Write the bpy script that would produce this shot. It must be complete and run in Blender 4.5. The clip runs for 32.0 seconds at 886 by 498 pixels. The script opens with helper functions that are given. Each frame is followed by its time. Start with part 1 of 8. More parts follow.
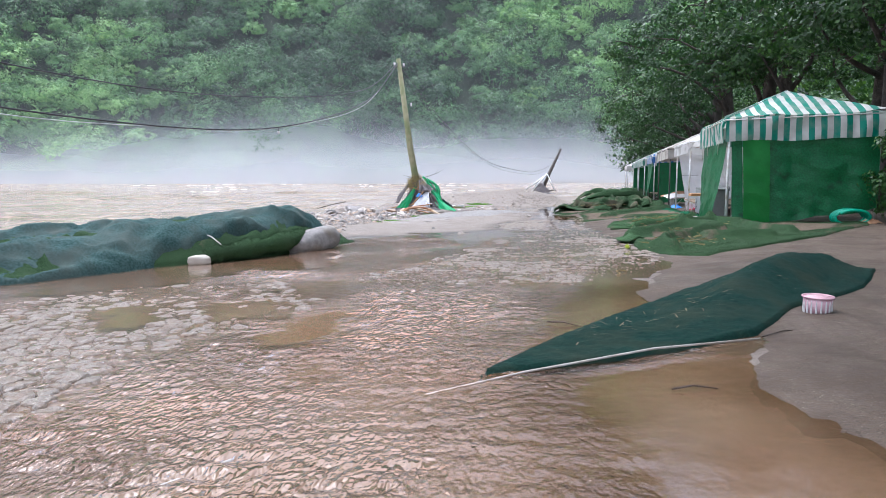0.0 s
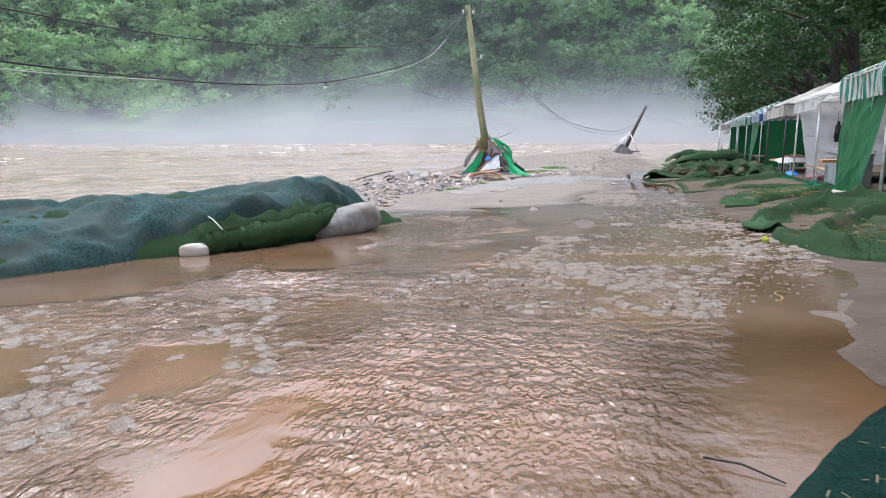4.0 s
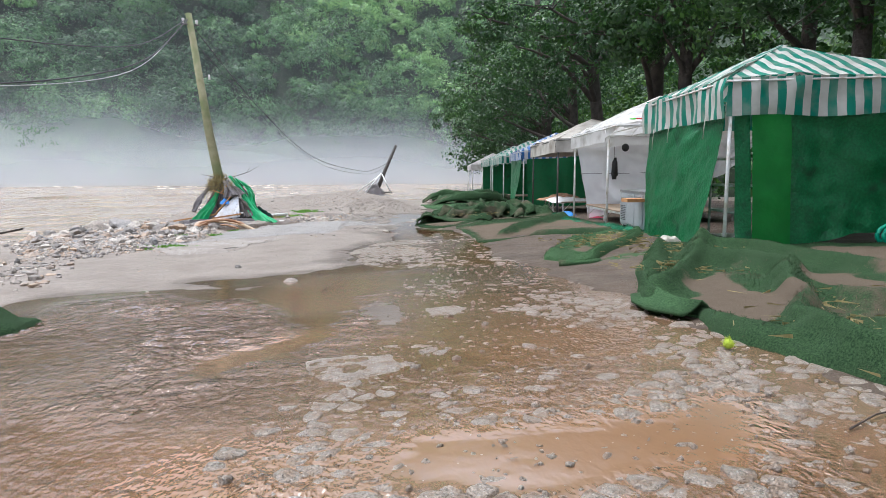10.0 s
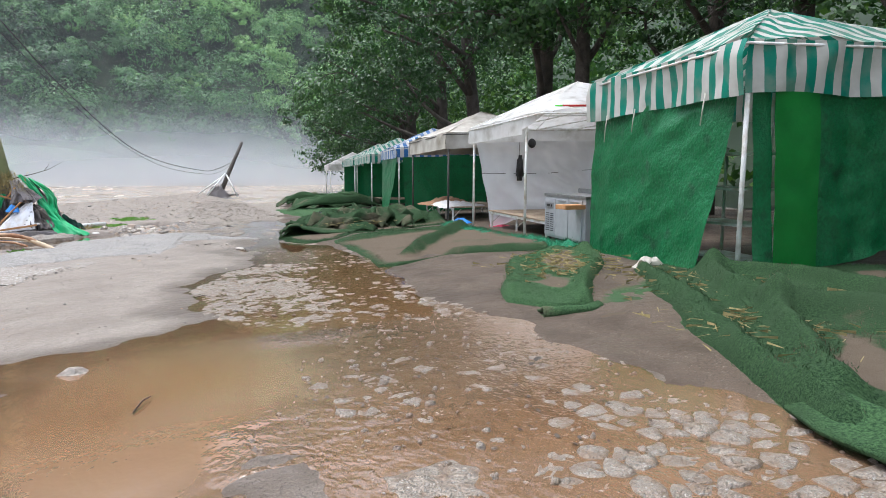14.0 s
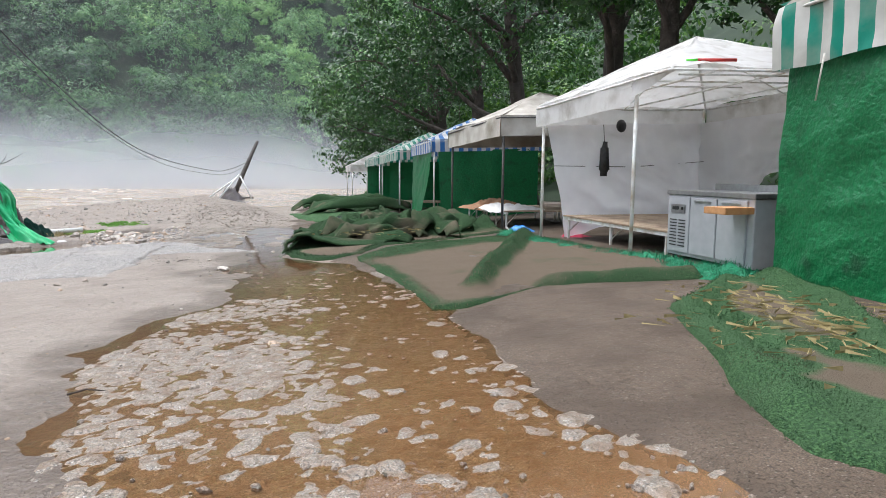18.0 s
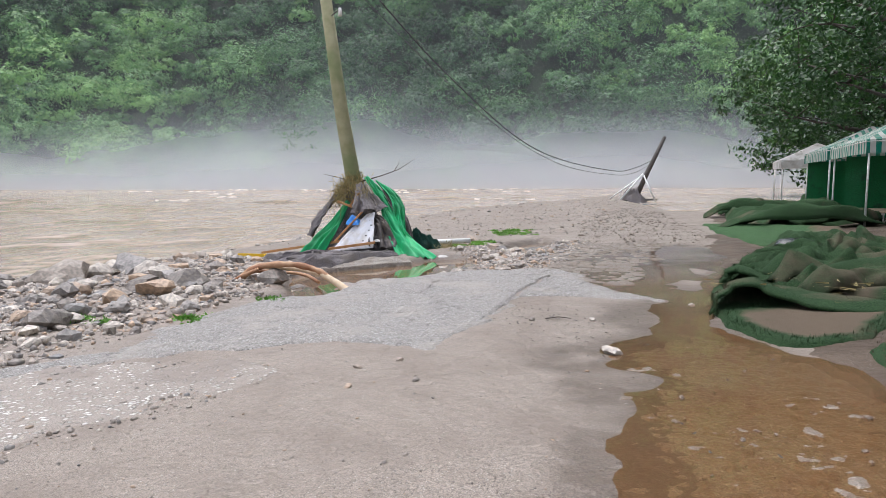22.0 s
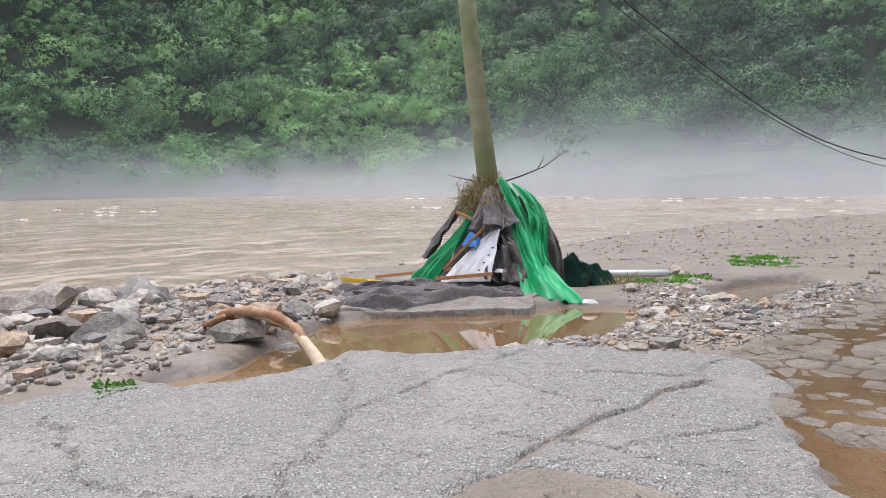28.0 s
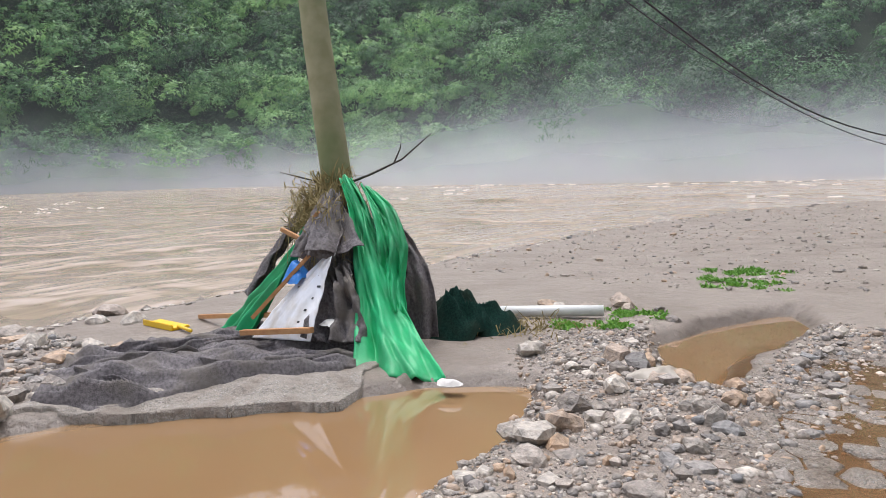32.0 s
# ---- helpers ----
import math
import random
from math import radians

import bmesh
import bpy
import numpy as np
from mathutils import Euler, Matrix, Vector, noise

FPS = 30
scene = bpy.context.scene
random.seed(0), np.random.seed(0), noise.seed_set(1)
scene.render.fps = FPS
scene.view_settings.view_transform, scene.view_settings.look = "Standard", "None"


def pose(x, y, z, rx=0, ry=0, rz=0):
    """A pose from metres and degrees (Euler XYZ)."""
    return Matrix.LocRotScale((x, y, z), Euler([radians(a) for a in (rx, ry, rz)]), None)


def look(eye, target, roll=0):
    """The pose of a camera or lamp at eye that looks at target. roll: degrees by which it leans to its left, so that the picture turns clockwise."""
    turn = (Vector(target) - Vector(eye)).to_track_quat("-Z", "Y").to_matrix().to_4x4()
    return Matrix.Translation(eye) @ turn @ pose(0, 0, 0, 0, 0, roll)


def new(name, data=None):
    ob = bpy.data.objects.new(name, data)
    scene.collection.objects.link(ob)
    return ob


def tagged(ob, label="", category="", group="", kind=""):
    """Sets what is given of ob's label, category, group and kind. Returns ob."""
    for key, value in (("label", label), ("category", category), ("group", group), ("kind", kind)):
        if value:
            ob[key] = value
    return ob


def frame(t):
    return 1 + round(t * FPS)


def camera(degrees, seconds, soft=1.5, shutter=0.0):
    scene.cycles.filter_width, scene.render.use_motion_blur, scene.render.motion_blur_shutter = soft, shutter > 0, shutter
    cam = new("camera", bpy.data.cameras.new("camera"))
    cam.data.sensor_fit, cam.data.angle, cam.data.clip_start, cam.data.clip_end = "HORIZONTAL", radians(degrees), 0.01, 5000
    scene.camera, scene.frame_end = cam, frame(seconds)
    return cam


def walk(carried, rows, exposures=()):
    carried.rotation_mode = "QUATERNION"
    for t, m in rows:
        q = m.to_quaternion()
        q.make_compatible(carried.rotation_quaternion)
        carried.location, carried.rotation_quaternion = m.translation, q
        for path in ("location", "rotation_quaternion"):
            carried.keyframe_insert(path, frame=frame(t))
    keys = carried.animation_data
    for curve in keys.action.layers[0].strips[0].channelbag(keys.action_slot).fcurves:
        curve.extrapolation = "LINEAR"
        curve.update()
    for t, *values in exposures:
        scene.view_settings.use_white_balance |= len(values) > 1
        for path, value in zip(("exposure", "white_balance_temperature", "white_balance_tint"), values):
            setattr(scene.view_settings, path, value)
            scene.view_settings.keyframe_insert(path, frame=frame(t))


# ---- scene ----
cam = camera(68.0, 32.0, soft=0.6)
PATH = [
    (0, (0.832, -3.345, 1.042), (0.663, -1.368, 0.786), -0.3),
    (0.5, (0.812, -2.950, 1.033), (0.696, -0.970, 0.776), -0.2),
    (1, (0.859, -2.475, 0.986), (0.652, -0.502, 0.734), -0.0),
    (1.5, (0.887, -2.304, 1.010), (0.609, -0.340, 0.754), -0.3),
    (2, (0.835, -1.878, 1.014), (0.586, 0.091, 0.763), -0.1),
    (2.5, (0.911, -1.422, 0.935), (0.610, 0.538, 0.675), -0.2),
    (4.5, (0.623, -0.241, 1.084), (0.228, 1.678, 0.681), -0.5),
    (5, (0.557, 0.175, 1.044), (0.153, 2.090, 0.630), -0.4),
    (5.5, (0.414, 0.504, 1.024), (0.217, 2.449, 0.603), -0.3),
    (6, (0.357, 0.926, 0.967), (0.310, 2.881, 0.547), -0.2),
    (6.5, (0.337, 1.299, 1.011), (0.316, 3.254, 0.591), -0.1),
    (7, (0.313, 1.634, 0.971), (0.348, 3.589, 0.551), -0.2),
    (7.5, (0.301, 1.992, 0.971), (0.490, 3.943, 0.573), -0.1),
    (8, (0.339, 2.392, 0.979), (0.558, 4.361, 0.704), 0.3),
    (8.5, (0.337, 2.743, 0.910), (0.503, 4.722, 0.670), 0.0),
    (9, (0.361, 3.138, 0.878), (0.656, 5.100, 0.631), -0.0),
    (9.5, (0.366, 3.614, 0.834), (0.749, 5.561, 0.580), -0.1),
    (10, (0.317, 4.036, 0.846), (0.680, 5.986, 0.591), -0.1),
    (10.5, (0.265, 4.478, 0.858), (0.880, 6.364, 0.604), 0.3),
    (11, (0.273, 4.977, 0.838), (0.929, 6.849, 0.581), 0.1),
    (11.5, (0.209, 5.488, 0.842), (0.767, 7.391, 0.582), 0.1),
    (12, (0.177, 5.927, 0.822), (0.865, 7.787, 0.562), 0.1),
    (12.5, (0.220, 6.458, 0.820), (0.929, 8.310, 0.558), 0.2),
    (13, (0.221, 6.918, 0.827), (0.833, 8.804, 0.567), -0.0),
    (13.5, (0.305, 7.308, 0.799), (1.067, 9.139, 0.539), 0.1),
    (15.5, (1.031, 8.994, 0.571), (1.854, 10.801, 0.333), 0.5),
    (16, (1.171, 9.533, 0.523), (1.954, 11.358, 0.288), 0.4),
    (16.5, (1.284, 9.964, 0.567), (2.121, 11.765, 0.332), 0.4),
    (17, (1.434, 10.445, 0.560), (2.182, 12.284, 0.321), 0.5),
    (17.5, (1.416, 10.937, 0.503), (2.084, 12.807, 0.268), 0.5),
    (18, (1.386, 11.423, 0.484), (2.127, 13.266, 0.250), 0.5),
    (18.5, (1.401, 11.915, 0.483), (2.022, 13.801, 0.248), 0.5),
    (19, (1.389, 12.388, 0.462), (1.870, 14.315, 0.227), 0.4),
    (19.5, (1.483, 12.821, 0.470), (2.070, 14.718, 0.236), 0.3),
    (20, (1.586, 13.316, 0.468), (1.958, 15.267, 0.235), 0.3),
    (20.5, (1.599, 13.839, 0.614), (1.754, 15.818, 0.367), 0.2),
    (21, (1.600, 14.362, 0.602), (1.620, 16.347, 0.356), 0.3),
    (21.5, (1.678, 14.848, 0.591), (1.390, 16.813, 0.353), -0.1),
    (22, (1.671, 15.316, 0.604), (1.254, 17.258, 0.362), -0.6),
    (22.5, (1.638, 15.817, 0.603), (1.267, 17.767, 0.366), -0.5),
    (23, (1.610, 16.305, 0.600), (0.974, 18.186, 0.361), -0.4),
    (23.5, (1.665, 16.760, 0.601), (1.099, 18.663, 0.356), -1.1),
    (24, (1.766, 17.270, 0.517), (1.365, 19.214, 0.273), -0.9),
    (24.5, (1.927, 17.685, 0.535), (1.467, 19.617, 0.294), -0.8),
    (25, (2.114, 18.124, 0.556), (1.656, 20.056, 0.312), -1.4),
    (25.5, (2.180, 18.606, 0.542), (1.684, 20.528, 0.301), -1.0),
    (26, (2.231, 19.005, 0.521), (1.441, 20.828, 0.292), -1.0),
    (26.5, (2.172, 19.442, 0.524), (1.296, 21.225, 0.297), -1.1),
    (28.5, (2.576, 20.790, 0.400), (1.293, 22.312, 0.203), -1.2),
    (29, (2.684, 21.333, 0.413), (1.374, 22.831, 0.218), -1.4),
    (29.5, (2.687, 21.772, 0.402), (1.344, 23.240, 0.202), -1.3),
    (30, (2.659, 22.097, 0.439), (1.371, 23.612, 0.228), -1.5),
    (30.5, (2.543, 22.722, 0.401), (1.241, 24.225, 0.187), -1.3),
    (31, (2.298, 23.098, 0.463), (0.951, 24.560, 0.244), -1.6),
    (31.5, (2.056, 23.606, 0.459), (0.853, 25.187, 0.229), -1.7),
    (32, (1.851, 24.100, 0.509), (0.660, 25.687, 0.263), -2.0),
]
walk(cam, [(t, look(eye, target, roll)) for t, eye, target, roll in PATH],
     exposures=[(0, 1.42, 5850, 13), (5, 1.22, 6050, 12), (12, 1.24, 6150, 9), (17.5, 1.33, 6250, 9), (21, 1.03, 6350, 12), (26, 0.97, 6330, 12), (32, 0.99, 6450, 12)])

# ---- sky and light ----
world = bpy.data.worlds.new("overcast_sky")
scene.world = world
world.use_nodes = True
wn, wl = world.node_tree.nodes, world.node_tree.links
sky = wn.new("ShaderNodeTexSky")
sky.sky_type, sky.sun_disc = "NISHITA", False
sky.sun_elevation, sky.sun_rotation = radians(74), radians(307)
sky.air_density, sky.dust_density, sky.ozone_density = 1.0, 3.0, 1.5
hsv = wn.new("ShaderNodeHueSaturation")
hsv.inputs["Saturation"].default_value = 0.4
wl.new(sky.outputs["Color"], hsv.inputs["Color"])
wl.new(hsv.outputs["Color"], wn["Background"].inputs["Color"])
wn["Background"].inputs["Strength"].default_value = 0.15
sun = new("sun", bpy.data.lights.new("sun", "SUN"))
sun.data.energy, sun.data.angle, sun.data.color = 1.1, radians(40), (1.0, 1.0, 1.0)
sun.matrix_world = look((0, 0, 60), (9, -7, 20))


# ---- materials ----
def mat(name, c1, c2, scale=8.0, rough=0.8, bump=0.3, bscale=60.0, metal=0.0, c3=None, s3=1.2, detail=6.0, dist=0.02, spec=0.5, r3=(0.45, 0.7), r1=(0.35, 0.65)):
    """A surface of two mixed tones with grain, optional larger stains of a third tone."""
    m = bpy.data.materials.new(name)
    m.use_nodes = True
    n, l = m.node_tree.nodes, m.node_tree.links
    b = n["Principled BSDF"]
    co = n.new("ShaderNodeNewGeometry").outputs["Position"]
    def noise_tex(s, d=detail):
        t = n.new("ShaderNodeTexNoise")
        t.inputs["Scale"].default_value, t.inputs["Detail"].default_value = s, d
        l.new(co, t.inputs["Vector"])
        return t.outputs["Fac"]
    def ramp(src, lo, hi):
        r = n.new("ShaderNodeMapRange")
        r.inputs["From Min"].default_value, r.inputs["From Max"].default_value = lo, hi
        l.new(src, r.inputs["Value"])
        return r.outputs["Result"]
    def mix(f, a, c):
        x = n.new("ShaderNodeMix")
        x.data_type = "RGBA"
        l.new(f, x.inputs["Factor"])
        for s, v in ((6, a), (7, c)):
            if isinstance(v, tuple):
                x.inputs[s].default_value = (*v, 1)
            else:
                l.new(v, x.inputs[s])
        return x.outputs[2]
    col = mix(ramp(noise_tex(scale), *r1), c1, c2)
    if c3:
        col = mix(ramp(noise_tex(s3, 4.0), *r3), col, c3)
    l.new(col, b.inputs["Base Color"])
    b.inputs["Roughness"].default_value, b.inputs["Metallic"].default_value = rough, metal
    b.inputs["Specular IOR Level"].default_value = spec
    if bump:
        k = n.new("ShaderNodeBump")
        k.inputs["Strength"].default_value, k.inputs["Distance"].default_value = bump, dist
        l.new(noise_tex(bscale), k.inputs["Height"])
        l.new(k.outputs["Normal"], b.inputs["Normal"])
    return m


def leaf_mat(name, c1, c2, c3, rough=0.55, stops=(0.0, 0.55, 1.0), patch_size=4.5, toned=False):
    """Leaves: a tone for each clump, some light through the blade."""
    m = bpy.data.materials.new(name)
    m.use_nodes = True
    n, l = m.node_tree.nodes, m.node_tree.links
    b = n["Principled BSDF"]
    g = n.new("ShaderNodeNewGeometry")
    r = n.new("ShaderNodeValToRGB")
    for i, (p, c) in enumerate(zip(stops, (c1, c2, c3))):
        e = r.color_ramp.elements[i] if i < 2 else r.color_ramp.elements.new(1.0)
        e.position, e.color = p, (*c, 1)
    t = n.new("ShaderNodeTexNoise")
    t.inputs["Scale"].default_value = 1 / patch_size
    l.new(g.outputs["Position"], t.inputs["Vector"])
    a = n.new("ShaderNodeMath")
    a.operation = "MULTIPLY_ADD"
    a.inputs[1].default_value, a.inputs[2].default_value = 0.45, -0.22
    l.new(g.outputs["Random Per Island"], a.inputs[0])
    s = n.new("ShaderNodeMath")
    s.operation = "ADD"
    own = t.outputs["Fac"]
    if toned:
        at = n.new("ShaderNodeAttribute")
        at.attribute_name = "tone"
        own = at.outputs["Fac"]
    l.new(own, s.inputs[0]), l.new(a.outputs[0], s.inputs[1])
    l.new(s.outputs[0], r.inputs["Fac"])
    l.new(r.outputs["Color"], b.inputs["Base Color"])
    b.inputs["Roughness"].default_value = rough
    tr = n.new("ShaderNodeBsdfTranslucent")
    l.new(r.outputs["Color"], tr.inputs["Color"])
    x = n.new("ShaderNodeMixShader")
    x.inputs["Fac"].default_value = 0.22
    l.new(b.outputs[0], x.inputs[1]), l.new(tr.outputs[0], x.inputs[2])
    l.new(x.outputs[0], n["Material Output"].inputs["Surface"])
    return m


def stripe_mat(name, c1, c2, dirt, width=0.13):
    """Woven plastic sheet in two stripes, by its own generated length, with rain dirt."""
    m = mat(name, c1, c1, 20, 0.45, 0.25, 25, dist=0.01)
    n, l = m.node_tree.nodes, m.node_tree.links
    b = n["Principled BSDF"]
    uvn = n.new("ShaderNodeUVMap")
    sep = n.new("ShaderNodeSeparateXYZ")
    l.new(uvn.outputs["UV"], sep.inputs[0])
    md = n.new("ShaderNodeMath")
    md.operation = "PINGPONG"
    md.inputs[1].default_value = width
    l.new(sep.outputs["X"], md.inputs[0])
    gt = n.new("ShaderNodeMath")
    gt.operation = "GREATER_THAN"
    gt.inputs[1].default_value = width / 2
    l.new(md.outputs[0], gt.inputs[0])
    x = n.new("ShaderNodeMix")
    x.data_type = "RGBA"
    l.new(gt.outputs[0], x.inputs["Factor"])
    x.inputs[6].default_value, x.inputs[7].default_value = (*c1, 1), (*c2, 1)
    t = n.new("ShaderNodeTexNoise")
    t.inputs["Scale"].default_value, t.inputs["Detail"].default_value = 3.0, 8.0
    l.new(uvn.outputs["UV"], t.inputs["Vector"])
    r = n.new("ShaderNodeMapRange")
    r.inputs["From Min"].default_value, r.inputs["From Max"].default_value, r.inputs["To Max"].default_value = 0.45, 0.75, 0.6
    l.new(t.outputs["Fac"], r.inputs["Value"])
    y = n.new("ShaderNodeMix")
    y.data_type = "RGBA"
    l.new(r.outputs["Result"], y.inputs["Factor"])
    l.new(x.outputs[2], y.inputs[6])
    y.inputs[7].default_value = (*dirt, 1)
    l.new(y.outputs[2], b.inputs["Base Color"])
    tr = n.new("ShaderNodeBsdfTranslucent")
    l.new(y.outputs[2], tr.inputs["Color"])
    ms = n.new("ShaderNodeMixShader")
    ms.inputs["Fac"].default_value = 0.25
    l.new(b.outputs[0], ms.inputs[1]), l.new(tr.outputs[0], ms.inputs[2])
    l.new(ms.outputs[0], n["Material Output"].inputs["Surface"])
    return m


def grain_mat(name, tones, gap, cell, rough=0.6, relief=0.01, c3=None, s3=2.0, r3=(0.45, 0.65), sieve=0.0, fine=0.35, swell=None, spec=0.5, wet=False, film_wet=0.0):
    """Packed grains of about one size, each of its own tone, bedded in fines of another; optional stains and a larger swell."""
    m = bpy.data.materials.new(name)
    m.use_nodes = True
    n, l = m.node_tree.nodes, m.node_tree.links
    b = n["Principled BSDF"]
    co = n.new("ShaderNodeNewGeometry").outputs["Position"]
    def noise_tex(sc, d, vec=co):
        t = n.new("ShaderNodeTexNoise")
        t.inputs["Scale"].default_value, t.inputs["Detail"].default_value = sc, d
        l.new(vec, t.inputs["Vector"])
        return t
    def ramp(src, lo, hi, to0=0.0, to1=1.0):
        r = n.new("ShaderNodeMapRange")
        for k, v in (("From Min", lo), ("From Max", hi), ("To Min", to0), ("To Max", to1)):
            r.inputs[k].default_value = v
        l.new(src, r.inputs["Value"])
        return r.outputs["Result"]
    def mix(f, a, c, how="MIX"):
        x = n.new("ShaderNodeMix")
        x.data_type, x.blend_type = "RGBA", how
        l.new(f, x.inputs["Factor"]) if not isinstance(f, float) else None
        if isinstance(f, float):
            x.inputs["Factor"].default_value = f
        for k, v in ((6, a), (7, c)):
            if isinstance(v, tuple):
                x.inputs[k].default_value = (*v, 1)
            else:
                l.new(v, x.inputs[k])
        return x.outputs[2]
    # the grains lie unevenly: their places are pushed about a little
    w = noise_tex(0.6 / cell, 2.0)
    va = n.new("ShaderNodeVectorMath")
    va.operation = "MULTIPLY_ADD"
    va.inputs[1].default_value = (cell * 1.6,) * 3
    l.new(w.outputs["Color"], va.inputs[0]), l.new(co, va.inputs[2])
    vo = n.new("ShaderNodeTexVoronoi")
    vo.inputs["Scale"].default_value = 1 / cell
    l.new(va.outputs[0], vo.inputs["Vector"])
    sp = n.new("ShaderNodeSeparateColor")
    l.new(vo.outputs["Color"], sp.inputs[0])
    cr = n.new("ShaderNodeValToRGB")
    for i, c in enumerate(tones):
        e = cr.color_ramp.elements[i] if i < 2 else cr.color_ramp.elements.new(1.0)
        e.position, e.color = i / (len(tones) - 1), (*c, 1)
    l.new(sp.outputs[0], cr.inputs["Fac"])
    edge = ramp(vo.outputs["Distance"], 0.5, 0.3)
    if sieve:
        k = n.new("ShaderNodeMath")
        k.operation = "MULTIPLY"
        l.new(edge, k.inputs[0]), l.new(ramp(sp.outputs[1], sieve - 0.03, sieve + 0.03), k.inputs[1])
        edge = k.outputs[0]
    fines = mix(ramp(noise_tex(160, 3.0).outputs["Fac"], 0.4, 0.6), tuple(v * (1 - fine) for v in gap), tuple(v * (1 + fine) for v in gap))
    col = mix(edge, fines, cr.outputs["Color"])
    if c3:
        col = mix(ramp(noise_tex(s3, 7.0).outputs["Fac"], *r3), col, mix(0.25, c3, col))
    b.inputs["Roughness"].default_value, b.inputs["Specular IOR Level"].default_value = rough, spec
    if wet:
        # soaked grains are darker and glossier
        at = n.new("ShaderNodeAttribute")
        at.attribute_name = "wet"
        col = mix(at.outputs["Fac"], col, mix(1.0, col, (0.56, 0.52, 0.49), "MULTIPLY"))
        l.new(ramp(at.outputs["Fac"], 0, 1, rough, 0.44), b.inputs["Roughness"])
    if film_wet:
        l.new(ramp(noise_tex(1.1, 5.0).outputs["Fac"], 0.44, 0.62, rough, film_wet), b.inputs["Roughness"])
    l.new(col, b.inputs["Base Color"])
    last = None
    if swell:
        k = n.new("ShaderNodeBump")
        k.inputs["Strength"].default_value, k.inputs["Distance"].default_value = 1.0, swell[1]
        l.new(noise_tex(swell[0], 6.0).outputs["Fac"], k.inputs["Height"])
        last = k.outputs["Normal"]
    k = n.new("ShaderNodeBump")
    k.inputs["Strength"].default_value, k.inputs["Distance"].default_value = 1.0, relief
    l.new(edge, k.inputs["Height"])
    if last:
        l.new(last, k.inputs["Normal"])
    f = n.new("ShaderNodeBump")
    f.inputs["Strength"].default_value, f.inputs["Distance"].default_value = 0.8, relief * 0.4
    l.new(noise_tex(140, 4.0).outputs["Fac"], f.inputs["Height"]), l.new(k.outputs["Normal"], f.inputs["Normal"])
    l.new(f.outputs["Normal"], b.inputs["Normal"])
    return m


M_SAND = grain_mat("wet_sand", ((0.085, 0.071, 0.06), (0.215, 0.18, 0.15), (0.32, 0.275, 0.235), (0.5, 0.46, 0.42)), (0.245, 0.203, 0.169), 0.009, 0.55, 0.005, (0.19, 0.152, 0.124), 1.3, (0.44, 0.64), 0.45, 0.36, (5.0, 0.06), wet=True)
M_MUD = grain_mat("wet_brown_mud", ((0.038, 0.03, 0.024), (0.086, 0.067, 0.052), (0.145, 0.115, 0.09), (0.28, 0.24, 0.2)), (0.1, 0.073, 0.053), 0.012, 0.66, 0.006, (0.065, 0.046, 0.033), 1.8, (0.44, 0.62), 0.5, 0.4, (4.0, 0.06), spec=0.25, film_wet=0.5)
M_CONC = mat("pole_concrete", (0.24, 0.23, 0.12), (0.32, 0.3, 0.18), 5.0, 0.85, 0.3, 60, c3=(0.16, 0.19, 0.08), s3=1.5)
M_STEEL = mat("white_painted_steel", (0.75, 0.75, 0.73), (0.66, 0.66, 0.64), 14, 0.4, 0.1, 80, c3=(0.45, 0.38, 0.3), s3=6)
M_DARKSTEEL = mat("dark_painted_steel", (0.05, 0.05, 0.05), (0.09, 0.08, 0.07), 14, 0.45, 0.1, 80)
M_GREENPE = mat("green_tarpaulin", (0.007, 0.118, 0.038), (0.012, 0.17, 0.057), 26, 0.38, 1.0, 24, c3=(0.012, 0.075, 0.03), s3=3.2, r3=(0.6, 0.72), detail=3.0, dist=0.016)
M_SHEET = mat("thin_white_sheet", (0.9, 0.9, 0.92), (0.84, 0.84, 0.87), 2, 0.6, 0.15, 30, c3=(0.78, 0.77, 0.79), s3=1.0)
M_BRIGHTPE = mat("bright_green_tarpaulin", (0.008, 0.19, 0.03), (0.014, 0.25, 0.04), 3, 0.45, 0.4, 16)
M_WHITEPE = mat("white_tarpaulin", (0.84, 0.83, 0.82), (0.74, 0.72, 0.7), 3, 0.5, 0.4, 10, c3=(0.5, 0.47, 0.43), s3=2.6, r3=(0.52, 0.74))
M_DIRTYPE = mat("dirty_white_tarpaulin", (0.56, 0.53, 0.48), (0.42, 0.38, 0.33), 2.5, 0.6, 0.4, 12, c3=(0.3, 0.26, 0.21), s3=1.6)
M_GSTRIPE = stripe_mat("green_white_stripes", (0.004, 0.24, 0.165), (0.64, 0.62, 0.58), (0.34, 0.33, 0.28))
M_BSTRIPE = stripe_mat("blue_white_stripes", (0.03, 0.16, 0.45), (0.66, 0.66, 0.66), (0.4, 0.4, 0.4), 0.14)
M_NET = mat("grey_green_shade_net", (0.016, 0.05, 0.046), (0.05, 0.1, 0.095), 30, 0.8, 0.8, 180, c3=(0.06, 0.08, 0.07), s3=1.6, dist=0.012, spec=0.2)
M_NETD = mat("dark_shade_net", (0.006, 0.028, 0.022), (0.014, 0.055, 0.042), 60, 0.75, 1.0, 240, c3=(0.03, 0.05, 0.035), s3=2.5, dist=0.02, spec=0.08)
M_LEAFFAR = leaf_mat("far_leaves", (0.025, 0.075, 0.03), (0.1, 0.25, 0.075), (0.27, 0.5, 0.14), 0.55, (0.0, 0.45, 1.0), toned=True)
M_LEAFNEAR = leaf_mat("chestnut_leaves", (0.009, 0.032, 0.009), (0.026, 0.082, 0.018), (0.11, 0.25, 0.04), 0.45)
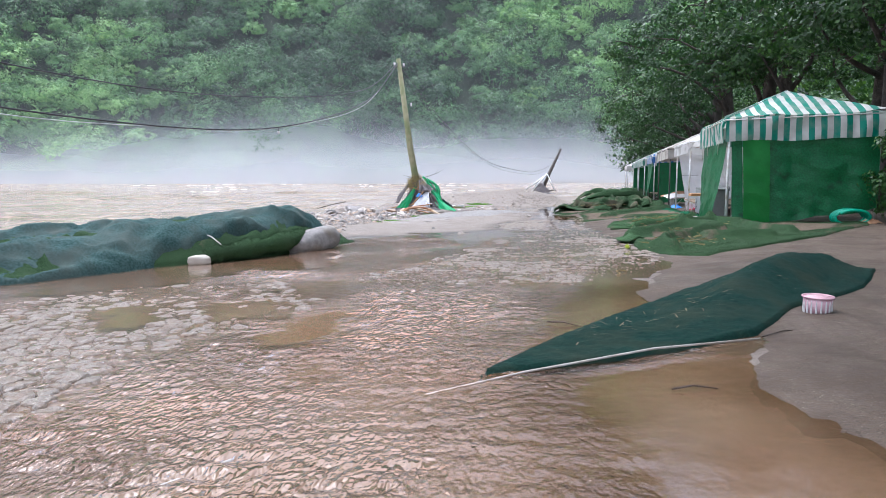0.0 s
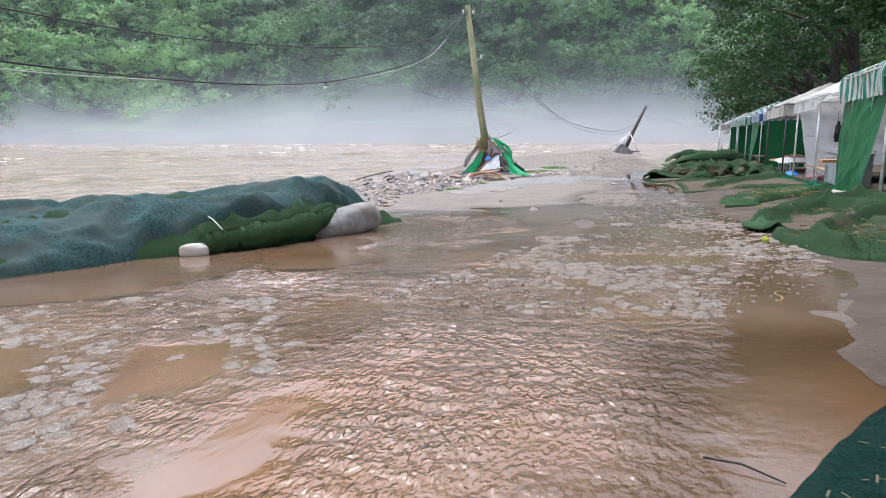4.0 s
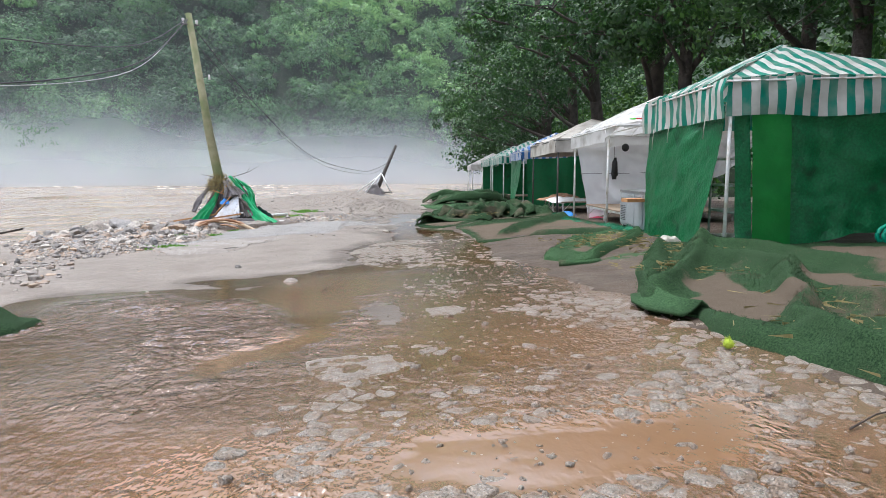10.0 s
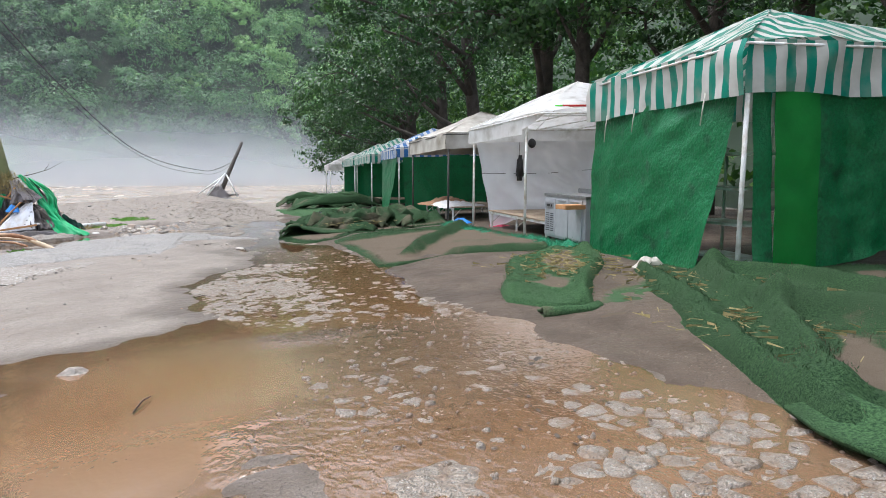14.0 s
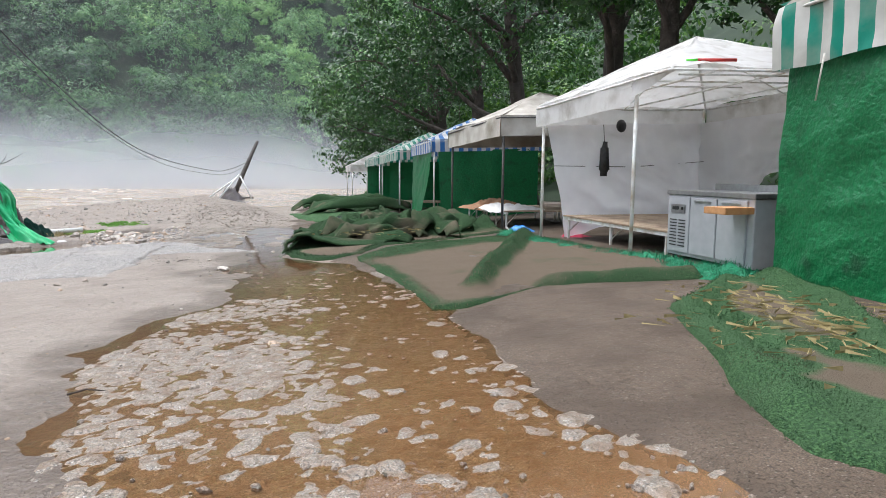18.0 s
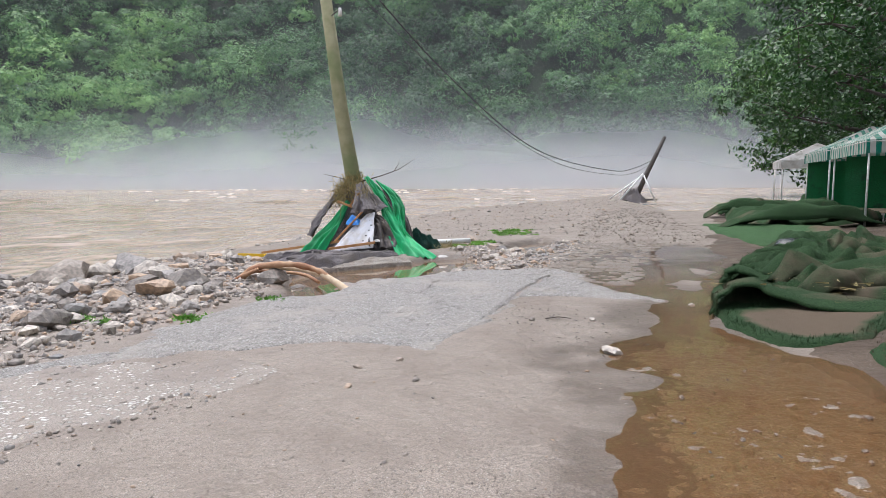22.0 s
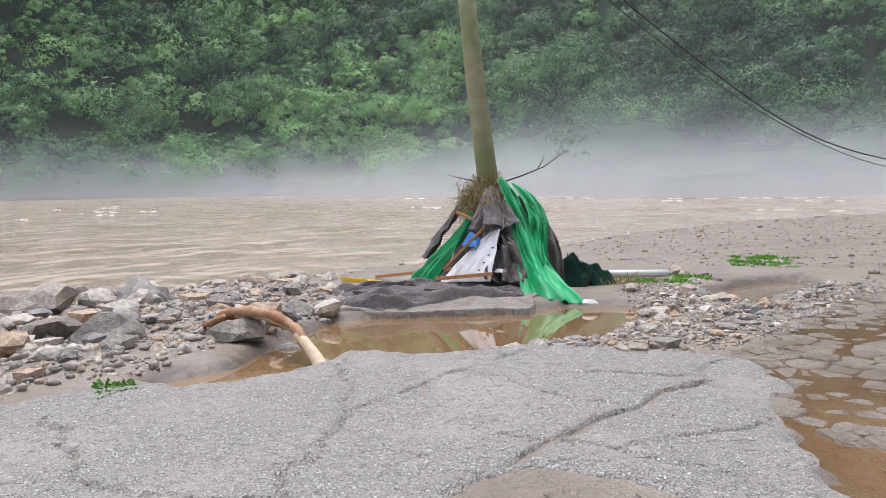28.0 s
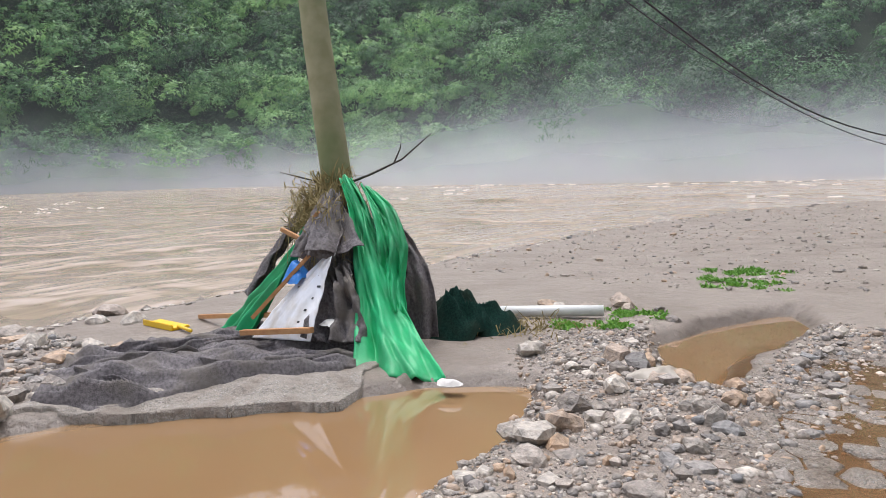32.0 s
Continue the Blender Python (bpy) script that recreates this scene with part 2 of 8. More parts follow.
M_BARK = mat("wet_bark", (0.035, 0.028, 0.022), (0.075, 0.06, 0.05), 4, 0.85, 0.9, 18, dist=0.05)


def let_light_through(m, share):
    """Thin sheet: part of the light falls through it."""
    n, l = m.node_tree.nodes, m.node_tree.links
    b = n["Principled BSDF"]
    tr = n.new("ShaderNodeBsdfTranslucent")
    l.new(b.inputs["Base Color"].links[0].from_socket, tr.inputs["Color"])
    x = n.new("ShaderNodeMixShader")
    x.inputs["Fac"].default_value = share
    l.new(b.outputs[0], x.inputs[1]), l.new(tr.outputs[0], x.inputs[2])
    l.new(x.outputs[0], n["Material Output"].inputs["Surface"])


let_light_through(M_WHITEPE, 0.4)
let_light_through(M_GREENPE, 0.2)
let_light_through(M_SHEET, 0.5)
let_light_through(M_BRIGHTPE, 0.35)


# ---- building helpers ----
def mesh_from(name, verts, faces, material, smooth=True):
    me = bpy.data.meshes.new(name)
    me.from_pydata([tuple(v) for v in verts], [], faces)
    me.materials.append(material)
    if smooth:
        me.polygons.foreach_set("use_smooth", [True] * len(me.polygons))
    me.update()
    return me


def part(name, bm, material, parent=None, label="", smooth=True):
    """Links a bmesh as one mesh object under a thing or a part."""
    me = bpy.data.meshes.new(name)
    bm.to_mesh(me)
    bm.free()
    me.materials.append(material)
    if smooth:
        me.polygons.foreach_set("use_smooth", [True] * len(me.polygons))
    ob = new(name, me)
    ob.parent = parent
    if label:
        ob["label"] = label
    return ob


def sub(name, me, parent, label=""):
    ob = new(name, me)
    ob.parent = parent
    if label:
        ob["label"] = label
    return ob


def quads(name, quad_verts, material):
    """One mesh from an (n, 4, 3) array of loose quads."""
    n = len(quad_verts)
    me = bpy.data.meshes.new(name)
    me.vertices.add(n * 4)
    me.vertices.foreach_set("co", np.asarray(quad_verts, dtype=np.float32).ravel())
    me.loops.add(n * 4)
    me.loops.foreach_set("vertex_index", np.arange(n * 4, dtype=np.int32))
    me.polygons.add(n)
    me.polygons.foreach_set("loop_start", np.arange(0, n * 4, 4, dtype=np.int32))
    me.polygons.foreach_set("use_smooth", np.zeros(n, dtype=bool))
    me.materials.append(material)
    me.update(calc_edges=True)
    me.validate()
    return me


def grid_mesh(name, X, Y, Z, material, smooth=True):
    """A sheet from three (n, m) arrays."""
    n, m = X.shape
    me = bpy.data.meshes.new(name)
    me.vertices.add(n * m)
    me.vertices.foreach_set("co", np.stack([X, Y, Z], -1).astype(np.float32).ravel())
    i = np.arange(n * m).reshape(n, m)
    f = np.stack([i[:-1, :-1], i[:-1, 1:], i[1:, 1:], i[1:, :-1]], -1).reshape(-1, 4)
    me.loops.add(f.size)
    me.loops.foreach_set("vertex_index", f.ravel().astype(np.int32))
    me.polygons.add(len(f))
    me.polygons.foreach_set("loop_start", np.arange(0, f.size, 4, dtype=np.int32))
    me.polygons.foreach_set("use_smooth", np.full(len(f), smooth))
    me.materials.append(material)
    me.update(calc_edges=True)
    return me


def tube(name, pts, radii, material, parent=None, seg=10, label="", cap=True):
    """A tapered tube along points, as one mesh object."""
    bm = bmesh.new()
    rings = []
    pts = [Vector(p) for p in pts]
    if not hasattr(radii, "__len__"):
        radii = [radii] * len(pts)
    for i, p in enumerate(pts):
        d = (pts[min(i + 1, len(pts) - 1)] - pts[max(i - 1, 0)]).normalized()
        a = d.cross(Vector((0.31, 0.77, 0.11)) if abs(d.z) > 0.9 else Vector((0, 0, 1))).normalized()
        b = d.cross(a)
        rings.append([bm.verts.new(p + radii[i] * (math.cos(k * math.tau / seg) * a + math.sin(k * math.tau / seg) * b)) for k in range(seg)])
    for r, s in zip(rings, rings[1:]):
        for k in range(seg):
            bm.faces.new((r[k], r[(k + 1) % seg], s[(k + 1) % seg], s[k]))
    if cap:
        bm.faces.new(rings[0][::-1]), bm.faces.new(rings[-1])
    bmesh.ops.recalc_face_normals(bm, faces=bm.faces)
    return part(name, bm, material, parent, label)


TABLES = {}


def vnoise(X, Y, scale, seed=0, octaves=4):
    """Smooth value noise of about -1 to 1 on arrays."""
    if seed not in TABLES:
        TABLES[seed] = np.random.RandomState(seed).rand(256, 256) * 2 - 1
    table = TABLES[seed]
    out, amp, tot = np.zeros_like(X, dtype=float), 1.0, 0.0
    for o in range(octaves):
        x, y = X * scale * 2 ** o + 37.7 * o, Y * scale * 2 ** o + 11.3 * o
        xi, yi = np.floor(x).astype(int), np.floor(y).astype(int)
        fx, fy = x - xi, y - yi
        fx, fy = fx * fx * (3 - 2 * fx), fy * fy * (3 - 2 * fy)
        g = lambda a, b: table[(xi + a) % 256, (yi + b) % 256]
        out += amp * ((g(0, 0) * (1 - fx) + g(1, 0) * fx) * (1 - fy) + (g(0, 1) * (1 - fx) + g(1, 1) * fx) * fy)
        tot += amp
        amp *= 0.5
    return out / tot * 1.6


def plane_z(x, y):
    """The level of the washed-over road: it falls downstream and towards the river."""
    return -0.23 + 0.026 * x - 0.032 * y


OX, OY, UX, UY = 6.24, 12.87, 0.125, 0.9922


def row(u, v, z=0.0):
    """A point of the tent row: u metres along it, v metres away from the road, z over the ground."""
    x, y = OX + u * UX + v * UY, OY + u * UY - v * UX
    return Vector((x, y, plane_z(x, y) + z))


RIVER_Z = -1.55


def wire(pts, r=0.012, n=40):
    """A smooth sagging line through points."""
    out = []
    P = [Vector(p) for p in pts]
    P = [2 * P[0] - P[1]] + P + [2 * P[-1] - P[-2]]
    for i in range(1, len(P) - 2):
        for k in range(n // (len(P) - 3)):
            t = k / (n // (len(P) - 3))
            a, b, c, d = P[i - 1], P[i], P[i + 1], P[i + 2]
            out.append(0.5 * (2 * b + (c - a) * t + (2 * a - 5 * b + 4 * c - d) * t * t + (3 * b - a - 3 * c + d) * t ** 3))
    out.append(P[-2])
    return out
# ---- ground, flood water, river ----
def bank_x(Y):
    """Where the shore of the river runs, by y."""
    return np.interp(Y, [-60, 0, 14, 20, 26, 31, 37, 43, 50, 56, 68, 90, 200], [-16, -14, -12.0, -10.5, -9.6, -9.0, -8.6, -8.3, -6.0, -1.0, 3.5, 9, 30])


def poly_sd(X, Y, poly):
    """Signed distance to a polygon, positive inside."""
    d = np.full(X.shape, 1e9)
    inside = np.zeros(X.shape, dtype=bool)
    for (ax, ay), (bx, by) in zip(poly, poly[1:] + poly[:1]):
        ex, ey = bx - ax, by - ay
        t = np.clip(((X - ax) * ex + (Y - ay) * ey) / (ex * ex + ey * ey + 1e-12), 0, 1)
        d = np.minimum(d, (X - ax - t * ex) ** 2 + (Y - ay - t * ey) ** 2)
        c = (ay > Y) != (by > Y)
        inside ^= c & (X < (bx - ax) * (Y - ay) / (by - ay + 1e-12) + ax)
    return np.sqrt(d) * np.where(inside, 1, -1)


FLOW = [(-10, -9), (-8, 1), (-6.3, 4.6), (-4.1, 7.2), (-2.9, 9), (-2.9, 12.2), (-1.44, 12.4), (-0.9, 11.6), (-0.55, 11.6), (-0.35, 12.3), (-1.5, 12.9), (-0.1, 12.9), (0.5, 13.3),
        (1.02, 14.0), (0.5, 14.5), (0.86, 15.6), (0.74, 16.2), (1.15, 16.6), (1.4, 17.4), (1.76, 17.9), (1.7, 19.2), (1.88, 19.8), (1.66, 20.15), (2.08, 20.9), (2.35, 21.5),
        (2.4, 22.5), (2.6, 23), (2.0, 23.7), (1.7, 25), (1.3, 26), (1.6, 27.9), (1.4, 30), (3.2, 30.8), (4.1, 28.4), (3.6, 24), (2.95, 21.6), (3.75, 20.3), (3.65, 16.6), (3.55, 15.6),
        (3.45, 14.4), (3.35, 12.5), (3.3, 10.6), (3.4, 9), (3.2, 7.6), (3.2, 6.4), (3.0, 5.2), (2.5, 4.4), (2.25, 3.4), (2.5, 2.4), (2.7, 1.2), (2.1, 0.25), (2.2, -0.3), (2.4, -0.7), (2.4, -4), (2.6, -9)]
POOL = [(-2.3, 22.9), (-2.3, 23.6), (-2.9, 24.9), (-3.3, 25.6), (-2.9, 26.3), (-1.7, 27.4), (-1.3, 28.1), (-0.6, 28.5), (-0.25, 27.5), (-0.1, 26), (-0.54, 25.1), (-1.05, 24.5), (-1.7, 24.3), (-1.45, 23.7), (-1.55, 22.9)]
POOL_B = [(-0.3, 30.2), (0, 31.3), (0.6, 32.5), (0.9, 31.7), (0.75, 30.8), (0.54, 29.8), (0.66, 29.1), (0.2, 29.0)]
ASPHALT = [(-3.4, 18.6), (-2.15, 20.0), (-2.25, 21.4), (-1.8, 22.8), (-1.65, 24.1), (-1.0, 24.5), (-0.47, 25.2), (0.2, 25.5), (1.28, 25.7), (1.7, 25), (1.9, 24), (2.03, 23.6), (2.56, 22.9),
           (2.4, 23.05), (2.1, 22.9), (1.6, 22.95), (1.25, 23.0), (1.02, 22.85), (0.96, 22.45), (0.84, 22.03), (0.78, 21.5), (0.6, 20.9), (0.4, 20.3), (-0.5, 20.35), (-1.2, 20.1), (-2.0, 19.7), (-2.6, 18.6)]
GRAVEL = [(-3.2, 18.4), (-2.4, 19.5), (-1.0, 19.7), (-0.55, 19.45), (-0.7, 18.8), (-1.1, 18.2), (-1.4, 16.6), (-2.6, 16.8)]
BAR_B = [(2.44, 23.87), (3.03, 23.49), (3.2, 23.85), (3.3, 24.6), (2.98, 24.98), (2.54, 24.46)]
BAR_C = [(3.21, 26.64), (3.65, 25.6), (3.45, 24.97), (3.13, 25.3)]
BAR = [(0.42, 10.3), (0.78, 11.1), (1.15, 10.7), (1.3, 10.0), (1.1, 9.3), (0.62, 9.35)]
FIELD = [(-2.6, 19.6), (-2.5, 21.4), (-2.4, 22.6), (-2.8, 23.8), (-3.3, 25.6), (-4.4, 27.3), (-6.6, 27.0), (-7.3, 24.2), (-6.8, 21), (-5.2, 17.6), (-3.6, 16.8)]
# still, silty pockets among the ripples
CALM = [[(-4.9, 3.65), (-5.8, 6.2), (-4.5, 6.8), (-2.8, 9.3), (-2.0, 8.1), (-3.2, 4.8), (-4.1, 4.0)], [(-3.2, 2.7), (-3.0, 3.1), (-2.4, 2.6), (-2.2, 1.8), (-2.55, 1.9)],
        [(0.95, 1.2), (1.4, 2.7), (2.1, 3.4), (3.1, 4.1), (2.2, 1.9), (1.26, 0.8)], [(1.2, 0.55), (2.6, 1.1), (2.3, 0.1), (2.6, -0.6), (2.6, -3), (1.5, -3), (1.45, -1.05), (1.35, -0.5)],
        [(-1.0, 1.1), (-1.05, 1.6), (-0.74, 2.9), (-0.5, 2.4), (-0.48, 1.6), (-0.6, 1.25)], [(-2.25, 3.2), (-1.55, 3.5), (-1.2, 2.7), (-1.5, 2.3), (-1.7, 2.2)],
        [(-2.7, 7.9), (-2.0, 7.4), (-1.6, 6.6), (-1.7, 6.0), (-2.6, 5.8), (-3.2, 6.4)], [(-0.3, 6.2), (0.2, 6.05), (0.5, 5.55), (0.05, 5.7)], [(0.7, 7.0), (2.4, 7.0), (2.25, 6.35), (1.2, 6.25), (0.7, 6.5)],
        [(-0.6, 11.6), (-0.2, 12.6), (0.6, 12.9), (1.2, 13.3), (1.3, 11.6), (0.75, 10.9), (0.5, 10.2), (0.5, 9.2), (0.1, 8.6), (-0.5, 8.2), (-0.6, 8.8), (0.05, 9.6), (-0.1, 10.6)], [(1.35, 1.6), (1.7, 3.0), (1.9, 4.6), (2.2, 6.0), (2.9, 7.6), (3.2, 9.7), (3.6, 9.0), (3.4, 4.0), (2.6, 1.5)]]


def ramp01(v, lo, hi):
    t = np.clip((v - lo) / (hi - lo), 0, 1)
    return t * t * (3 - 2 * t)


def ground_rel(X, Y):
    """Height of the ground over the level of the film of flood water."""
    wob = 0.25 * vnoise(X, Y, 0.9, 3, 4)
    sd = poly_sd(X, Y, FLOW) + wob
    h = 0.05 * ramp01(-sd, -0.1, 1.2) - 0.04 * ramp01(sd, -0.1, 0.8)
    h = h + (0.012 * vnoise(X, Y, 0.5, 1) + 0.004 * vnoise(X, Y, 3.5, 2, 3)) * np.where(sd > 0, 1.0, 1.2)
    h = h + 0.046 * ramp01(poly_sd(X, Y, BAR) + wob * 0.3, -0.12, 0.25)
    h = h + ramp01(poly_sd(X, Y, FIELD) + wob, -0.1, 0.9) * (0.1 + 0.07 * vnoise(X, Y, 0.9, 13, 4))
    for bar in (BAR_B, BAR_C):
        h = h + 0.035 * ramp01(poly_sd(X, Y, bar) + wob * 0.3, -0.1, 0.2)
    for poly in (POOL, POOL_B):
        s = poly_sd(X, Y, poly) + wob * 0.4
        h = h - 0.3 * ramp01(s, -0.25, 0.4)
    return h


def ground_z(X, Y):
    # beyond the pole the open bank lies nearly level
    level = 36 - 6 * np.exp(-np.maximum(Y - 30, 0) / 6)
    w = ramp01(X, 6.5, 3.0) * (Y > 30)
    base = plane_z(X, np.minimum(Y, 60) * (1 - w) + np.where(Y > 30, level, Y) * w) + ground_rel(X, Y)
    d = X - bank_x(Y)
    t = ramp01(d, -1.0, 3.0)
    return base * t + (RIVER_Z - 0.5) * (1 - t) + 0.06 * vnoise(X, Y, 0.8, 12) * ramp01(np.abs(d - 1.2), 3.5, 0.5)


def gz1(x, y):
    return float(ground_z(np.array([[float(x)]]), np.array([[float(y)]]))[0, 0])


def axis(parts):
    return np.concatenate([np.arange(a, b, s) for a, b, s in parts] + [[parts[-1][1]]])


gx = axis([(-400, -60, 40), (-60, -16, 4), (-16, -7, 0.3), (-7, 6, 0.08), (6, 16, 0.3), (16, 60, 4), (60, 400, 40)])
gy = axis([(-300, -20, 20), (-20, -4, 1), (-4, 32, 0.08), (32, 60, 0.25), (60, 80, 2), (80, 500, 40)])
GX, GY = np.meshgrid(gx, gy)
ground_me = grid_mesh("ground", GX, GY, ground_z(GX, GY), M_SAND)
damp = np.clip(ramp01(ground_rel(GX, GY) + 0.01 * vnoise(GX, GY, 1.6, 14, 4), 0.018, 0.0), 0, 1)
ground_me.attributes.new("wet", "FLOAT", "POINT").data.foreach_set("value", damp.astype(np.float32).ravel())
tagged(new("ground", ground_me), "wet grey-brown sand and silt left by the flood", "ground", kind="structure")


def water_mat(name, c1, c2, clear, waves, rough=0.06, ior=1.33, mapped=False):
    """Muddy water: two tones of silt, the paler also standing in for sky sheen on ripples, clear enough to show what
    lies just under it; waves are (length, height, seed angle).
    """
    m = mat(name, c1, c2, 0.45, rough, 0.0, detail=2.0)
    n, l = m.node_tree.nodes, m.node_tree.links
    b = n["Principled BSDF"]
    b.inputs["IOR"].default_value = ior
    co = n.new("ShaderNodeNewGeometry").outputs["Position"]
    last = None
    for length, height, angle, stretch in waves:
        mp = n.new("ShaderNodeMapping")
        mp.inputs["Rotation"].default_value = (0, 0, radians(angle))
        mp.inputs["Scale"].default_value = (1 / length, 1 / (length * stretch), 1)
        l.new(co, mp.inputs["Vector"])
        t = n.new("ShaderNodeTexNoise")
        t.inputs["Scale"].default_value, t.inputs["Detail"].default_value, t.inputs["Distortion"].default_value = 1.0, 1.0, 0.35
        l.new(mp.outputs["Vector"], t.inputs["Vector"])
        # calm patches among the ripples
        c = n.new("ShaderNodeTexNoise")
        c.inputs["Scale"].default_value, c.inputs["Detail"].default_value = 0.45, 2.0
        l.new(co, c.inputs["Vector"])
        r = n.new("ShaderNodeMapRange")
        r.inputs["From Min"].default_value, r.inputs["From Max"].default_value, r.inputs["To Min"].default_value = 0.34, 0.54, 0.25
        l.new(c.outputs["Fac"], r.inputs["Value"])
        x = n.new("ShaderNodeMath")
        x.operation = "MULTIPLY"
        live = r.outputs["Result"]
        if mapped:
            at = n.new("ShaderNodeAttribute")
            at.attribute_name = "lively"
            live = at.outputs["Fac"]
        l.new(t.outputs["Fac"], x.inputs[0]), l.new(live, x.inputs[1])
        k = n.new("ShaderNodeBump")
        k.inputs["Strength"].default_value, k.inputs["Distance"].default_value = 1.0, height
        l.new(x.outputs[0], k.inputs["Height"])
        if last:
            l.new(last, k.inputs["Normal"])
        last = k.outputs["Normal"]
    l.new(last, b.inputs["Normal"])
    if clear:
        tr = n.new("ShaderNodeBsdfTransparent")
        tr.inputs["Color"].default_value = (0.86, 0.7, 0.52, 1)
        gl = n.new("ShaderNodeBsdfGlossy")
        gl.inputs["Roughness"].default_value = rough
        l.new(last, gl.inputs["Normal"])
        mx = n.new("ShaderNodeMixShader")
        mx.inputs["Fac"].default_value = clear
        if mapped:
            at = n.new("ShaderNodeAttribute")
            at.attribute_name = "clear"
            l.new(at.outputs["Fac"], mx.inputs["Fac"])
        l.new(b.outputs[0], mx.inputs[1]), l.new(tr.outputs[0], mx.inputs[2])
        fr = n.new("ShaderNodeFresnel")
        fr.inputs["IOR"].default_value = ior
        l.new(last, fr.inputs["Normal"])
        m2 = n.new("ShaderNodeMixShader")
        l.new(fr.outputs[0], m2.inputs["Fac"]), l.new(mx.outputs[0], m2.inputs[1]), l.new(gl.outputs[0], m2.inputs[2])
        l.new(m2.outputs[0], n["Material Output"].inputs["Surface"])
    return m


# the paler, greyer second tone puts some of the ripples' sky sheen into the silt
M_FILM = water_mat("silty_flood_water", (0.25, 0.128, 0.06), (0.28, 0.18, 0.115), 0.36, ((0.042, 0.04, 22, 1.7), (0.022, 0.012, -20, 1.6)), 0.13, 1.5, True)
M_FILMCALM = water_mat("calm_flood_water", (0.27, 0.142, 0.066), (0.3, 0.185, 0.108), 0.4, ((0.05, 0.004, 28, 2.0), (0.12, 0.006, -12, 1.7)), 0.04, 1.36, True)
M_POOL = water_mat("still_brown_puddle", (0.27, 0.16, 0.078), (0.31, 0.19, 0.097), 0.1, ((0.8, 0.0012, 0, 1.5),), 0.02)
M_RIVER = water_mat("muddy_river_water", (0.33, 0.26, 0.2), (0.43, 0.35, 0.29), 0.0, ((1.3, 0.3, 88, 4.5), (0.4, 0.08, 85, 3.0)), 0.14)


def lively(X, Y):
    """How far the shallow current is broken into ripples: still in silty pockets, along the edges and over the raised paving."""
    wob = 0.16 * vnoise(X, Y, 1.8, 312, 4)
    still = np.zeros_like(X)
    for poly in CALM:
        still = np.maximum(still, ramp01(poly_sd(X, Y, poly) + wob, -0.16, 0.14))
    u, v = X * 0.8 + Y * 0.25, Y * 0.42 - X * 0.25
    still = np.maximum(still, 0.6 * ramp01(vnoise(u, v, 0.95, 310, 4), 0.36, 0.52))
    sd = poly_sd(X, Y, FLOW)
    edge = ramp01(sd, 0.1, 0.6)
    far = 1 - 0.82 * ramp01(X + 0.5 * wob, 0.5, 1.3) * ramp01(Y + wob, 6.6, 8.4)
    far = far * (1 - 0.9 * ramp01(Y, 11.4, 12.4))
    riffle = np.exp(-((X - 1.55) / 0.4) ** 2 - ((Y - 12.75) / 0.22) ** 2) + np.exp(-((X - 2.3) / 0.35) ** 2 - ((Y - 13.6) / 0.2) ** 2)
    strong = 1 + 0.6 * ramp01(Y, 4.5, 6.5) * ramp01(X, 0.7, -0.1)
    return np.clip((1 - still) * edge * far * strong * (0.75 + 0.45 * vnoise(X, Y, 1.1, 313, 3)) + 0.8 * riffle, 0.03, 1.7)


def ripples(X, Y, live):
    """Small standing waves of the shallow current: short broken crests."""
    wx, wy = 0.07 * vnoise(X, Y, 2.2, 300, 3), 0.07 * vnoise(X, Y, 2.2, 301, 3)
    h = np.zeros_like(X)
    for length, angle, k in ((0.13, 55, 0.8), (0.11, 122, 0.8), (0.17, 96, 1.0), (0.24, 80, 0.8)):
        a = radians(angle)
        s = ((X + wx) * math.cos(a) + (Y + wy) * math.sin(a)) * math.tau / length
        g = 0.5 + 0.7 * vnoise(X, Y, 3.0, 302 + angle, 2)
        h = h + k * length / 0.135 * (np.sin(s) + 0.3 * np.sin(2 * s + 0.6)) * np.clip(g, 0, 1)
    return 0.0046 * h * live + 0.0012 * vnoise(X, Y, 3, 311, 3)


fx, fy = np.meshgrid(axis([(-9, -6, 0.12), (-6, 4, 0.033)]), axis([(-9, -1.6, 0.2), (-1.6, 13, 0.03)]))


def water_sheet(X, Y, material, label):
    """The film of flood water, cut away where the ground is dry."""
    live = lively(X, Y)
    me = grid_mesh("flood_water", X, Y, plane_z(X, Y) + ripples(X, Y, live), material)
    silt = 0.34 + 0.3 * vnoise(X, Y, 0.9, 315, 4)
    for poly in CALM[:-1]:
        silt = silt - 0.3 * ramp01(poly_sd(X, Y, poly), -0.2, 0.3)
    clear = np.clip(silt + 0.45 * ramp01(X, 0.8, 1.3) * ramp01(Y, 4.5, 3.0) + 0.04 * ramp01(Y, 11.5, 13.5) + 0.42 * ramp01(Y, 12.9, 13.6) * ramp01(Y, 21.8, 20.8) + 0.2 * ramp01(-poly_sd(X, Y, FLOW), -0.35, 0.1), 0.06, 0.86)
    for key, values in (("lively", live), ("clear", clear)):
        me.attributes.new(key, "FLOAT", "POINT").data.foreach_set("value", values.astype(np.float32).ravel())
    bm = bmesh.new()
    bm.from_mesh(me)
    dry = (poly_sd(X, Y, FLOW) < -0.9).ravel()
    bmesh.ops.delete(bm, geom=[v for i, v in enumerate(bm.verts) if dry[i]], context="VERTS")
    bm.to_mesh(me)
    bm.free()
    return tagged(new("flood_water", me), label, "flood water", kind="structure")


